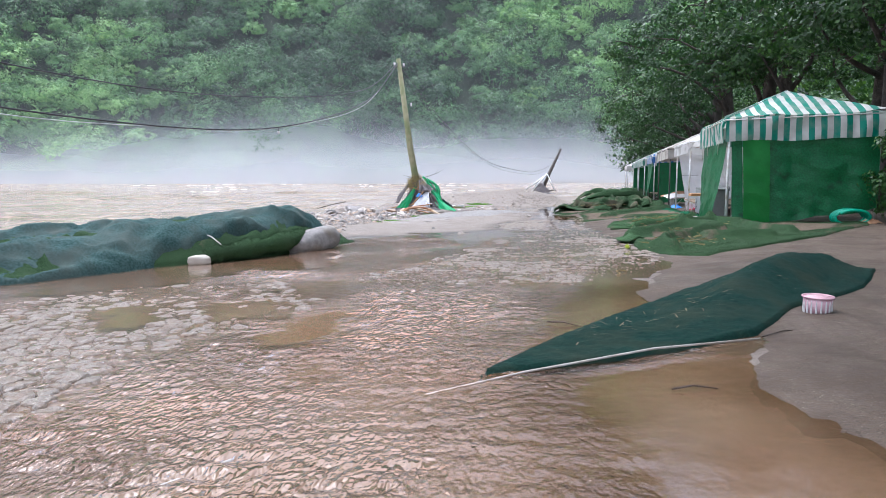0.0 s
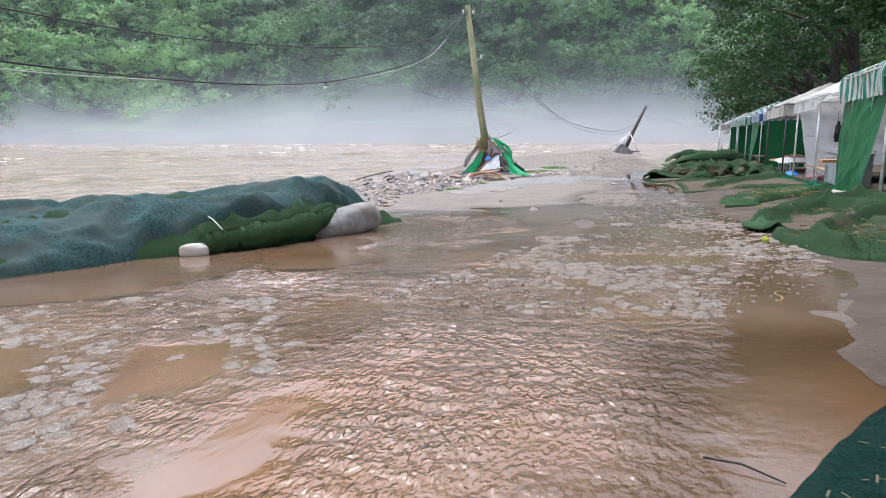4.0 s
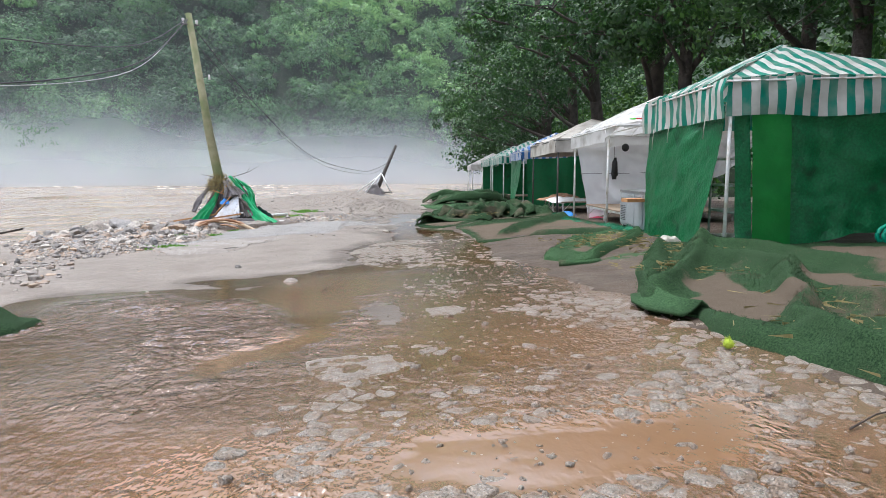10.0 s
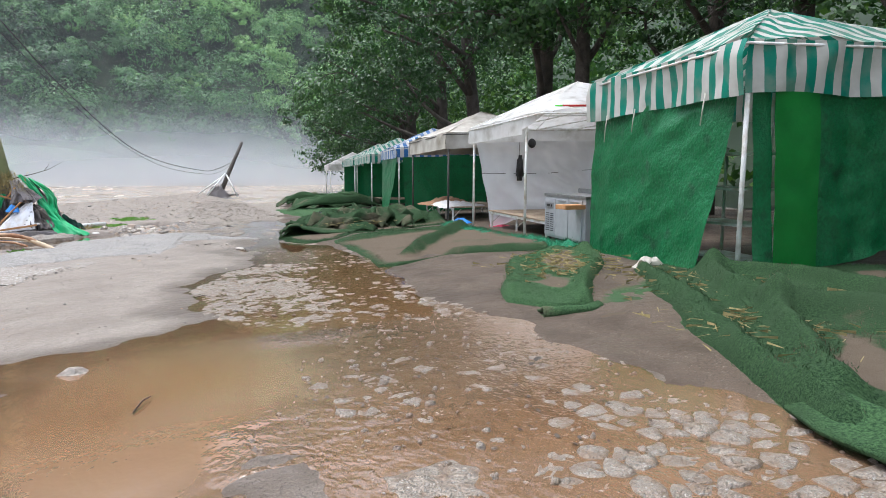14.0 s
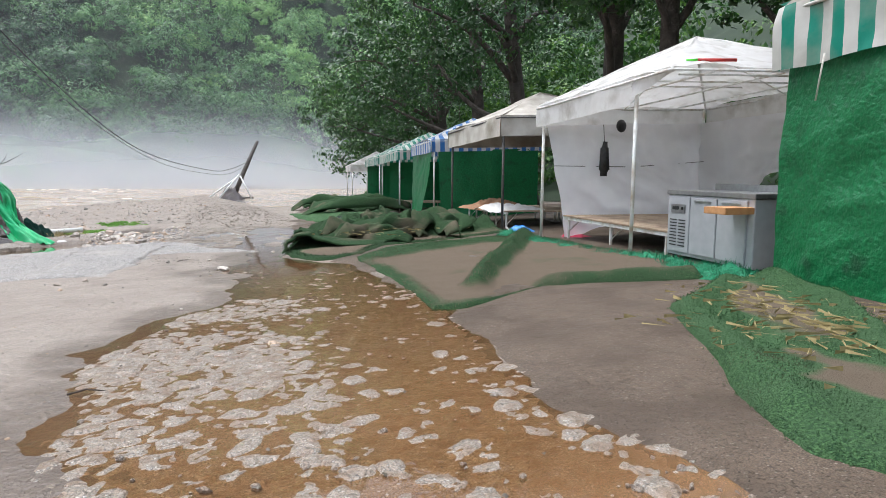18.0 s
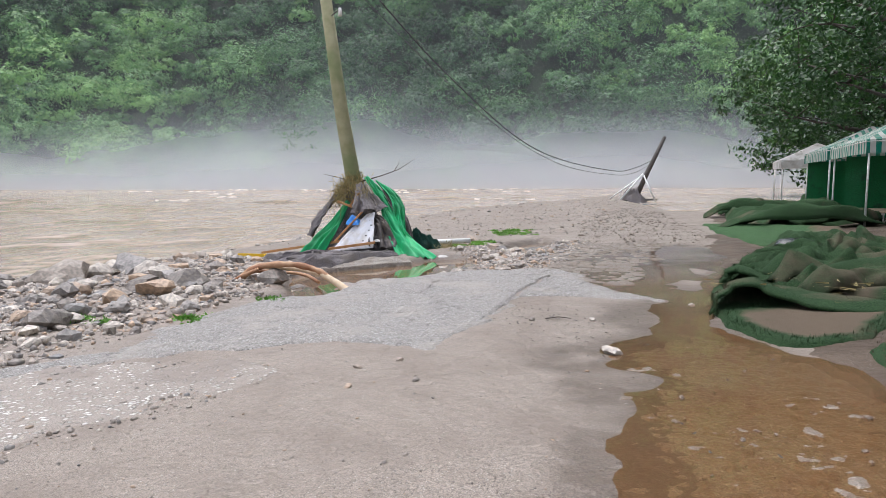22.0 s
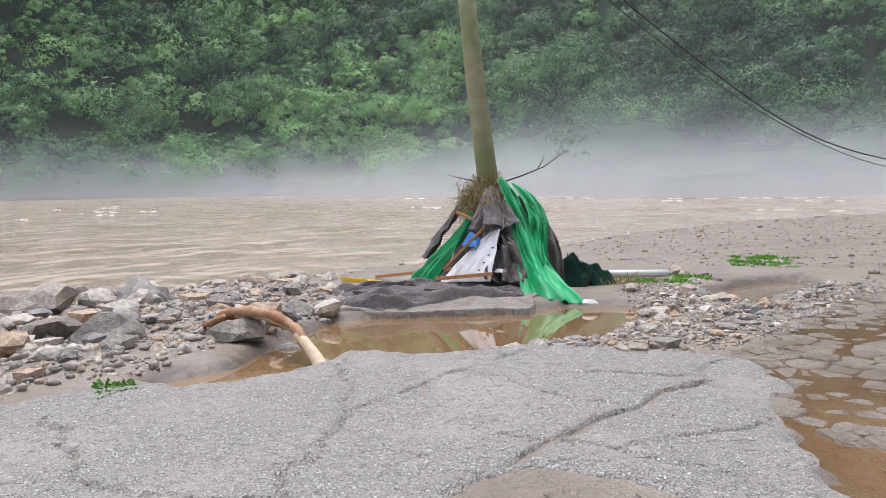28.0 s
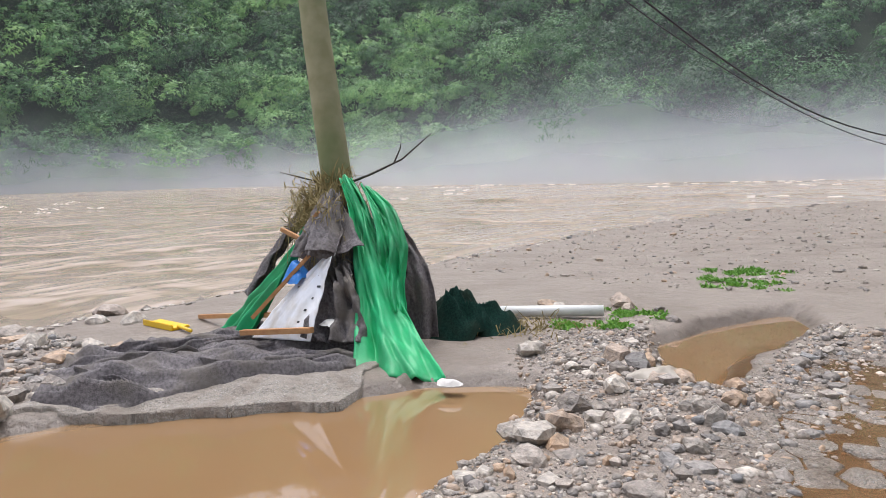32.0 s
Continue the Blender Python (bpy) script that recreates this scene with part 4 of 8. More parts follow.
for r in range(9):
    for c in range(2):
        box_part("vent_slot", 0.006, 0.13, 0.014, (-0.351, 0.44 + 0.17 * c, 0.2 + 0.038 * r), M_BLACK, gp, 0.0)
for sx in (-0.27, 0.27):
    for sy in (-0.66, 0.66):
        box_part("foot", 0.05, 0.05, 0.1, (sx, sy, 0.05), M_BLACK, frz)
placed(frz, 4.35, 0.45, 0.02)


def platform(u, v, lu, lv, h, label, boards=9):
    t = tagged(new("sleeping_platform"), label, "platform", group="low platforms in the tents")
    w = lv / boards
    for k in range(boards):
        box_part("board", w - 0.008, lu, 0.025, (-lv / 2 + w * (k + 0.5), 0, h), M_WOOD, t, 0.003)
    for sx in (-1, 1):
        box_part("side_rail", 0.04, lu, 0.05, (sx * (lv / 2 - 0.04), 0, h - 0.04), M_STEEL, t, 0.003)
        for k in range(3):
            y = -lu / 2 + 0.12 + k * (lu - 0.24) / 2
            box_part("leg", 0.035, 0.035, h - 0.04, (sx * (lv / 2 - 0.06), y, (h - 0.04) / 2), M_STEEL, t, 0.003)
    for k in range(3):
        y = -lu / 2 + 0.12 + k * (lu - 0.24) / 2
        tube("brace", ((-lv / 2 + 0.06, y, 0.12), (-lv / 2 + 0.3, y, h - 0.05)), 0.01, M_STEEL, t, 6)
    return placed(t, u, v)


platform(6.75, 1.55, 3.1, 2.7, 0.38, "low sleeping platform of stained boards on a white steel frame")
platform(12.2, 1.3, 1.6, 2.0, 0.42, "low board platform with a crumpled white sheet on it")
platform(14.0, 1.4, 1.5, 2.0, 0.42, "low board platform with a brown blanket on it")
platform(23.8, 1.4, 2.0, 1.6, 0.4, "low board platform in a far striped tent")


def heap(name, cx, cy, z, rx_, ry_, h, material, label, category, seed=0, parent=None, turn=0.0, sharp=2.5, res=26, rough=1.0):
    """A crumpled heap of cloth: a domed sheet with folds, closed down to its base."""
    s, t = np.meshgrid(np.linspace(-1, 1, res), np.linspace(-1, 1, res))
    r = np.sqrt(s * s + t * t) * (1 + 0.22 * vnoise(s, t, 1.3, seed + 40, 2))
    x, y = s * rx_, t * ry_
    rid = 1 - np.abs(vnoise(x + 3 * seed, y, sharp, seed + 41, 3))
    hh = h * np.clip(1.05 - r ** 2.2, -0.12, 1) * (0.55 + 0.6 * rough * rid * rid)
    ca, sa = math.cos(radians(turn)), math.sin(radians(turn))
    me = grid_mesh(name, cx + x * ca - y * sa, cy + x * sa + y * ca, z + hh, material)
    bm = bmesh.new()
    bm.from_mesh(me)
    zc = z - 0.05 * h
    bmesh.ops.delete(bm, geom=[f for f in bm.faces if all(v.co.z < zc for v in f.verts)], context="FACES")
    bm.to_mesh(me)
    bm.free()
    me.polygons.foreach_set("use_smooth", [True] * len(me.polygons))
    ob = new(name, me)
    if parent:
        ob.parent = parent
        if label:
            ob["label"] = label
        return ob
    return tagged(ob, label, category)


p = row(12.2, 0.7, 0.43)
heap("bed_sheet", p.x, p.y, p.z, 0.75, 0.6, 0.16, M_CLOTHW, "crumpled white sheet lying on a platform", "sheet", 3)
p = row(13.9, 0.9, 0.43)
heap("blanket", p.x, p.y, p.z, 0.8, 0.7, 0.22, M_CLOTHB, "rumpled brown blanket lying on a platform", "blanket", 4)
p = row(10.3, 0.2, 0.02)
heap("plastic_sheet", p.x, p.y, p.z, 0.25, 0.42, 0.16, M_BLUE, "blue plastic sheet dropped between two tents", "plastic sheet", 5)
p = row(8.6, 0.6, 0.0)
heap("red_cloth", p.x, p.y, p.z, 0.3, 0.45, 0.14, M_RED, "red cloth lying in the mud under a platform", "cloth", 6)
tagged(tube("white_pole", (row(9.0, -0.2, 0.06), row(11.0, -0.05, 0.08)), 0.022, M_STEEL), "white steel tube lying beside the tents", "tube")
tagged(tube("white_pole", (row(9.1, -0.35, 0.05), row(11.2, 0.25, 0.1)), 0.022, M_STEEL), "white steel tube lying beside the tents", "tube")
# hanging bag
bagm = bmesh.new()
bmesh.ops.create_cube(bagm, size=2)
bmesh.ops.bevel(bagm, geom=bagm.edges[:], offset=0.35, segments=3, affect="EDGES")
for v in bagm.verts:
    v.co = Vector((v.co.x * 0.03, v.co.y * 0.09 * (1 - 0.4 * max(0, v.co.z)) + 0.012 * math.sin(5 * v.co.z), v.co.z * 0.3))
p = row(8.5, 1.05, 1.42)
bag = tagged(part("hanging_bag", bagm, M_BLACK), "slim black bag hanging in front of a white sheet", "bag")
bag.matrix_world = pose(p.x, p.y, p.z, 0, 4, ROT + 80)
tube("strap", ((0, 0, 0.27), (0, 0.02, 0.6)), 0.006, M_BLACK, bag, 5)
hatm = bmesh.new()
bmesh.ops.create_uvsphere(hatm, u_segments=14, v_segments=10, radius=0.11)
p = row(8.4, 1.3, 1.98)
hat = tagged(part("black_cap", hatm, M_BLACK), "black cap hanging from a tent rail", "cap")
hat.matrix_world = pose(p.x, p.y, p.z, 0, 0, 20) @ Matrix.Diagonal((1.2, 0.5, 1, 1))
# rack behind the gap of the closed tent
rack = tagged(new("storage_rack"), "white wire rack with shelves seen through the tent's gap", "rack")
for sx in (-0.25, 0.25):
    for sy in (-0.45, 0.45):
        box_part("upright", 0.03, 0.03, 1.5, (sx, sy, 0.75), M_STEEL, rack, 0.0)
for k in range(4):
    box_part("shelf", 0.52, 0.92, 0.03, (0, 0, 0.15 + 0.42 * k), M_STEEL, rack, 0.0)
placed(rack, 0.9, 0.65)
box_part_ob = tagged(part("crate", box_bm(0.4, 0.5, 0.28, (0, 0, 0.14), 0.01), M_BLACK, None, "", False), "dark plastic crate on the mud under the tent", "crate")
placed(box_part_ob, 0.5, 1.3)
tb = tagged(part("timber_board", box_bm(0.55, 0.3, 0.07, (0, 0, 0), 0.006), M_PLANK, None, "", False), "short orange timber board jammed against the freezer", "board")
placed(tb, 3.75, 0.0, 0.7, 6)
# green hose on the mud under the striped tent
M_HOSE = mat("green_hose_rubber", (0.0, 0.3, 0.18), (0.01, 0.36, 0.22), 20, 0.35, 0.05, 60)
hose_pts = []
for k in range(121):
    a = k / 120 * math.tau * 3.4
    hose_pts.append(row(-0.16 - 0.004 * k, 2.55 + 0.34 * math.cos(a), 0.2 + 0.165 * math.sin(a)))
tagged(tube("garden_hose", hose_pts, 0.035, M_HOSE, None, 8), "flat green hose coiled upright against the tent", "hose")
# ---- trees behind the tents ----
def limb_points(start, end, rng, bend=0.25, n=6):
    a, b = np.array(start), np.array(end)
    side = rng.normal(0, bend, 3)
    return [tuple(a + (b - a) * k / (n - 1) + side * math.sin(math.pi * k / (n - 1)) + np.array([0, 0, 0.15]) * math.sin(math.pi * k / (n - 1))) for k in range(n)]


def tree(base, height, r0, blobs, seed, label, leaf=0.088, clumps=56, per=32, lean=(0, 0), material=None, u_high=True):
    """Trunk, limbs to each mass of leaves, and a crown of small drooping leaves in uneven clumps."""
    rng = np.random.RandomState(seed)
    t = tagged(new("chestnut_tree"), label, "tree", group="trees behind the tents")
    b = np.array(base)
    top = b + np.array([lean[0], lean[1], height])
    trunk = limb_points(b - np.array([0, 0, 0.3]), top, rng, 0.18, 9)
    rad = [r0 * (1.35 if k == 0 else 1.0) * (1 - 0.6 * k / 8) for k in range(9)]
    tube("trunk", trunk, rad, M_BARK, t, 12)
    qs = []
    for (dx, dy, dz, rr, rz) in blobs:
        dz = dz + 0.9 if u_high else dz
        c = b + np.array([dx, dy, dz])
        f = min(0.92, max(0.3, (dz - 1.2) / height))
        s = np.array(trunk[int(f * 8)])
        tube("limb", limb_points(s, c, rng, 0.3), [r0 * 0.42 * (1 - 0.75 * k / 5) for k in range(6)], M_BARK, t, 7)
        for k in range(4):
            e = c + rng.normal(0, 1, 3) * np.array([rr, rr, rz]) * 0.6
            tube("twig", limb_points(c, e, rng, 0.2, 5), [0.035, 0.028, 0.02, 0.014, 0.008], M_BARK, t, 5)
        p, nr = crown_points(*c, rr, rr, rz, clumps, per, rng)
        qs.append(leaf_quads(p, nr * np.array([1, 1, 1.2]), leaf, rng, 0.6))
    sub("crown", quads("crown", np.concatenate(qs), material or M_LEAFNEAR), t)
    return t


def row_tree(u, v, height, r0, blobs, seed, label, **kw):
    p = row(u, v)
    return tree((p.x, p.y, p.z), height, r0, blobs, seed, label, **kw)


LT = "tall chestnut tree with dark wet bark behind the tents"
row_tree(1.8, 4.6, 11, 0.3, [(0, 0, 6, 2.6, 1.8), (-2, 1, 7, 2.4, 1.6), (1.5, -1.5, 7.5, 2.6, 1.8), (-1.0, -2.5, 5.8, 2, 1.4), (2.5, 1.5, 5.5, 2.4, 1.6), (0.5, 2, 4.4, 1.8, 1.1)], 1, LT)
row_tree(4.6, 5.2, 12, 0.24, [(0, 0, 7, 2.6, 1.8), (-2.6, 0.5, 6.2, 2.2, 1.4), (1.8, 0.6, 6.5, 2.5, 1.8), (0.6, 1.8, 5, 2.2, 1.2), (-0.5, -1.6, 8, 2.4, 1.8)], 2, LT)
row_tree(8.6, 6.2, 12, 0.26, [(0, 0, 7, 2.8, 2), (-2.2, -0.6, 5.2, 2.0, 1.3), (2, 1.6, 6.2, 2.6, 1.8), (-0.4, 2, 4.6, 2, 1.2), (0.5, -2, 8, 2.4, 1.8)], 3, LT)
row_tree(11.6, 4.3, 12, 0.27, [(-1.2, 0, 5.2, 1.9, 1.2), (1.2, 1, 6.2, 2.4, 1.7), (-2.2, -1.5, 6.6, 2.1, 1.4), (0.4, -1, 8, 2.6, 1.8), (-2.8, 1.5, 7.2, 2.0, 1.4)], 4, LT)
row_tree(14.4, 4.3, 12, 0.33, [(-1.6, 0.4, 5.4, 2.0, 1.3), (1.4, 1, 6.0, 2.4, 1.7), (-3.4, 1.5, 6.4, 2.2, 1.3), (0, -0.6, 8, 2.6, 1.8), (-2.2, -2, 4.7, 1.5, 0.9)], 5, "tall chestnut tree with a thick dark trunk behind the tents")
row_tree(20.5, 4.6, 12, 0.34, [(-1.8, 0.5, 5.6, 2.3, 1.5), (1.5, 1.2, 6.5, 2.6, 1.8), (-4.2, 1.0, 6.2, 2.3, 1.4), (-0.5, -1, 8.2, 2.8, 1.9), (-2.5, 3, 4.6, 2, 1.2), (-5.6, 0.4, 7.2, 1.8, 1.1)], 6, "spreading chestnut tree leaning over the tents", lean=(-1.2, 0.6))
row_tree(27.5, 4.8, 12, 0.36, [(-2, 0.5, 5.2, 2.6, 1.7), (1.6, 1, 6.5, 2.6, 1.8), (-4.6, 1.2, 5.6, 2.4, 1.6), (-1, -1, 8.4, 2.8, 2), (-3.4, 3, 3.8, 2.2, 1.4)], 7, LT, lean=(-1.0, 0))
row_tree(34, 5.2, 13, 0.4, [(-2.4, 0.5, 5, 2.8, 2), (1.6, 1, 6.5, 2.6, 1.8), (-5, 1.2, 5.4, 2.6, 1.8), (-1, -1, 9, 3, 2.2), (-4.4, 3, 3.2, 2.4, 1.6), (-3, 2, 8, 2.6, 2)], 8, LT, lean=(-1.4, 0))
row_tree(42, 6.0, 13, 0.4, [(-3, 0.5, 3.4, 3, 2.2), (1, 1, 6.5, 3, 2.2), (-4.5, 1.2, 6.4, 3, 2.2), (-1, -1, 9, 3.4, 2.6), (-2.4, 3, 2.2, 3, 1.8)], 9, "leafy tree at the end of the tent row", leaf=0.14)
row_tree(53, 6.5, 13, 0.4, [(-3, 0.5, 3, 3.6, 2.6), (1, 1, 6.5, 3.4, 2.6), (-5, 1.2, 6.4, 3.4, 2.6), (-1, -1, 10, 4, 3), (2, 2, 3, 3.4, 2.4)], 10, "leafy tree beyond the end of the tent row", leaf=0.18)
row_tree(-3.0, 7.5, 12, 0.3, [(0, 0, 6.5, 2.8, 2), (-2.4, 0.5, 7, 2.4, 1.6), (1.8, -1, 6.5, 2.6, 1.8), (0, 2, 4.6, 2.2, 1.4)], 12, LT)
row_tree(-7.5, 6.0, 12, 0.3, [(0, 0, 6.0, 2.8, 2), (-2.4, 0.5, 6, 2.4, 1.6), (1.8, -1, 6.5, 2.6, 1.8), (0, 2, 5, 2.4, 1.4), (-3.4, 2.4, 7, 2.2, 1.4)], 13, LT)
row_tree(-12.5, 5.5, 12, 0.3, [(0, 0, 6.0, 2.8, 2), (-2.4, 0.5, 6, 2.4, 1.6), (1.8, -1, 6.5, 2.6, 1.8), (-2, 3, 6.4, 2.6, 1.6)], 14, LT)
# added tree, never in view: its crown keeps sky light off the road here
row_tree(-9.8, 2.6, 11, 0.3, [(-3.2, -1, 6.2, 2.8, 1.5), (-4.6, 1.2, 6.8, 2.6, 1.5), (-1.5, -4, 6.6, 2.8, 1.6), (0.5, 0.5, 7.0, 2.8, 1.8), (-4.2, -3.6, 6.6, 2.6, 1.4)], 15, "unseen chestnut tree added to shade the road beside the net")

# second added tree, behind the camera, only to darken the first stretch of water
row_tree(-17, 3.0, 11, 0.3, [(-3, 1, 6.0, 2.8, 1.5), (-5, -1, 6.4, 2.8, 1.5), (-1, 3, 6.2, 2.6, 1.6), (-4.4, 3.2, 6.4, 2.6, 1.5), (0.5, -1, 7.2, 2.8, 1.8)], 16, "unseen chestnut tree added to shade the start of the road")

# undergrowth that closes the wood behind the row
rng = np.random.RandomState(21)
wq = []
for i in range(150):
    u, v = rng.uniform(-14, 66), rng.uniform(9.5, 20)
    p = row(u, v)
    r = rng.uniform(1.6, 3.2)
    pts, nr = crown_points(p.x, p.y, p.z + rng.uniform(0.4, 7.5) + (v - 10) * 0.5, r, r, r * 0.8, 26, 22, rng)
    wq.append(leaf_quads(pts, nr, 0.16, rng))
tagged(new("undergrowth", quads("undergrowth", np.concatenate(wq), leaf_mat("undergrowth_leaves", (0.012, 0.038, 0.01), (0.04, 0.115, 0.022), (0.2, 0.36, 0.05)))), "dense green undergrowth on the slope behind the tents", "undergrowth", kind="stuff")
ux, uv_ = np.meshgrid(np.linspace(-40, 90, 40), np.linspace(9, 60, 20))
BX, BY = OX + ux * UX + uv_ * UY, OY + ux * UY - uv_ * UX
# same blackened soil: painted shade behind the leaves of the wood
tagged(new("wooded_slope", grid_mesh("wooded_slope", BX, BY, plane_z(BX, np.minimum(BY, 60)) - 0.1 + np.maximum(0, uv_ - 10) * 0.62 + 1.2 * vnoise(BX, BY, 0.1, 33), M_SHADESOIL)), "dark wooded slope rising behind the tents", "slope", kind="structure")

# shrub beside the striped tent
rng = np.random.RandomState(5)
shrub = tagged(new("shrub"), "bushy green shrub growing beside the striped tent", "shrub")
sb = row(-0.75, 3.55)
for k in range(7):
    e = (sb.x + rng.uniform(-0.6, 0.6), sb.y + rng.uniform(-0.6, 0.6), sb.z + rng.uniform(0.9, 1.9))
    tube("stem", limb_points((sb.x, sb.y, sb.z - 0.05), e, rng, 0.15), [0.03, 0.026, 0.022, 0.017, 0.012, 0.008], M_BARK, shrub, 6)
p, nr = crown_points(sb.x, sb.y, sb.z + 1.2, 0.8, 0.75, 1.15, 90, 44, rng)
sub("foliage", quads("foliage", leaf_quads(p, nr, 0.055, rng), M_LEAFNEAR), shrub)
# ---- ground cover: asphalt, rugs, nets ----
def patch(name, poly, res, top, material, label, category, kind="", edge=0.05, wob=0.08, seed=0, relief=None, parent=None, lift=0.0, drop=0.1, mud=None, deep=-0.02):
    """A raised layer on the ground, cut to an uneven outline: its top follows the ground, its edge drops into it."""
    xs, ys = [q[0] for q in poly], [q[1] for q in poly]
    X, Y = np.meshgrid(np.arange(min(xs) - 0.2, max(xs) + 0.2, res), np.arange(min(ys) - 0.2, max(ys) + 0.2, res))
    sd = poly_sd(X, Y, poly) + wob * vnoise(X, Y, 1.7, seed + 60, 4)
    base = plane_z(X, Y) + np.maximum(ground_rel(X, Y), deep) + lift
    h = top * ramp01(sd, -edge * 0.5, edge) - drop * ramp01(-sd, 0, edge * 1.5)
    if relief is not None:
        h = h + relief(X, Y, sd) * ramp01(sd, 0, 0.1)
    Z = base + h
    me = grid_mesh(name, X, Y, Z, material)
    keep = sd > -(edge * 1.6 + res * 1.5)
    bm = bmesh.new()
    bm.from_mesh(me)
    k = keep.ravel()
    bmesh.ops.delete(bm, geom=[v for i, v in enumerate(bm.verts) if not k[i]], context="VERTS")
    bm.to_mesh(me)
    bm.free()
    me.polygons.foreach_set("use_smooth", [True] * len(me.polygons))
    if mud is not None:
        at = me.attributes.new("mud", "FLOAT", "POINT")
        at.data.foreach_set("value", mud(X, Y, sd).ravel()[k].astype(np.float32))
    ob = new(name, me)
    ob.parent = parent
    return tagged(ob, label, category, kind=kind)


M_ASPH = grain_mat("worn_asphalt", ((0.25, 0.24, 0.228), (0.36, 0.348, 0.335), (0.44, 0.428, 0.413), (0.52, 0.506, 0.488)), (0.26, 0.242, 0.224), 0.021, 0.65, 0.012, (0.36, 0.325, 0.295), 1.7, (0.52, 0.68), 0.12, 0.4, (13.0, 0.07))
M_PALE = grain_mat("pale_gravel_bed", ((0.36, 0.33, 0.3), (0.5, 0.47, 0.44), (0.6, 0.57, 0.54), (0.74, 0.72, 0.69)), (0.25, 0.215, 0.185), 0.036, 0.6, 0.012, (0.2, 0.165, 0.14), 1.6, (0.5, 0.62), 0.5, 0.3, (6.0, 0.03))


def near_line(X, Y, pts):
    """Distance to an open line."""
    d = np.full(X.shape, 1e9)
    for (ax, ay), (bx, by) in zip(pts, pts[1:]):
        ex, ey = bx - ax, by - ay
        t = np.clip(((X - ax) * ex + (Y - ay) * ey) / (ex * ex + ey * ey), 0, 1)
        d = np.minimum(d, (X - ax - t * ex) ** 2 + (Y - ay - t * ey) ** 2)
    return np.sqrt(d)


CRACKS = [[(0.74, 21.46), (0.8, 21.8), (0.82, 22.03), (0.96, 22.45), (1.0, 22.85), (0.94, 23.15), (1.05, 24.0), (1.2, 24.9)], [(0.8, 21.5), (0.3, 21.9), (-0.2, 23.1), (-0.3, 24.2), (-0.2, 25.2)], [(0.7, 23.2), (1.3, 23.4), (1.7, 24.3)], [(-0.2, 23.1), (-0.9, 23.5), (-1.4, 24.2)], [(0.85, 23.9), (0.1, 24.0), (-0.3, 24.2)], [(0.3, 21.9), (-0.6, 21.6), (-1.6, 21.9)], [(1.3, 23.4), (1.9, 23.2)], [(0.5, 24.6), (1.1, 24.9), (1.2, 25.6)]]


def asphalt_relief(X, Y, sd):
    w = 0.12 * vnoise(X, Y, 2.2, 71, 6)
    h = 0.012 * vnoise(X, Y, 0.8, 70) + 0.004 * vnoise(X, Y, 9, 72, 2) + 0.007 * vnoise(X, Y, 21, 73, 2)
    for c in CRACKS:
        big = c is CRACKS[0]
        h = h - (0.08 if big else 0.035) * ramp01(near_line(X + w * (0.4 if big else 1), Y + w * (0.4 if big else 1), c), 0.028 if big else 0.02, 0.008 if big else 0.004)
    return h


patch("asphalt_patch", ASPHALT, 0.024, 0.028, M_ASPH, "cracked grey asphalt left standing with a broken edge", "asphalt", "structure", 0.09, 0.2, 1, asphalt_relief)
patch("gravel_bed", GRAVEL, 0.06, 0.012, M_PALE, "pale washed gravel set in the sand", "gravel", "structure", 0.12, 0.25, 2)


def turf_mat(name, mud_lo, mud_hi, dark=1.0):
    """Artificial grass with mud lying over it in large patches, and straw."""
    m = mat(name, (0.02 * dark, 0.05 * dark, 0.022 * dark), (0.06 * dark, 0.12 * dark, 0.05 * dark), 70, 0.95, 1.0, 120, dist=0.03, spec=0.15, c3=(0.045 * dark, 0.085 * dark, 0.04 * dark), s3=2.2)
    n, l = m.node_tree.nodes, m.node_tree.links
    b = n["Principled BSDF"]
    src = b.inputs["Base Color"].links[0].from_socket
    co = n.new("ShaderNodeNewGeometry").outputs["Position"]
    t = n.new("ShaderNodeTexNoise")
    t.inputs["Scale"].default_value, t.inputs["Detail"].default_value, t.inputs["Roughness"].default_value = 0.9, 8.0, 0.6
    l.new(co, t.inputs["Vector"])
    r = n.new("ShaderNodeMapRange")
    r.inputs["From Min"].default_value, r.inputs["From Max"].default_value = mud_lo, mud_hi
    at = n.new("ShaderNodeAttribute")
    at.attribute_name = "mud"
    su = n.new("ShaderNodeMath")
    su.operation = "ADD"
    l.new(t.outputs["Fac"], su.inputs[0]), l.new(at.outputs["Fac"], su.inputs[1])
    l.new(su.outputs[0], r.inputs["Value"])
    x = n.new("ShaderNodeMix")
    x.data_type = "RGBA"
    l.new(r.outputs["Result"], x.inputs["Factor"]), l.new(src, x.inputs[6])
    x.inputs[7].default_value = (0.155, 0.12, 0.088, 1)
    l.new(x.outputs[2], b.inputs["Base Color"])
    return m


M_TURF1 = turf_mat("turf_with_mud", 0.52, 0.6)
M_TURF2 = turf_mat("turf_under_mud", 0.36, 0.6)
M_TURF3 = turf_mat("clean_turf", 0.58, 0.72, 1.45)
M_TURF4 = turf_mat("dark_heaped_turf", 0.52, 0.7, 0.85)


def ridges(lines, h, w):
    def f(X, Y, sd):
        o = 0.02 * vnoise(X, Y, 1.2, 81)
        for pts, k in lines:
            d = near_line(X + 0.06 * vnoise(X, Y, 1.5, 82, 2), Y + 0.06 * vnoise(X, Y, 1.5, 83, 2), pts)
            o = o + h * k * np.exp(-(d / w) ** 2)
        return o + 0.006 * vnoise(X, Y, 9, 84, 2)
    return f


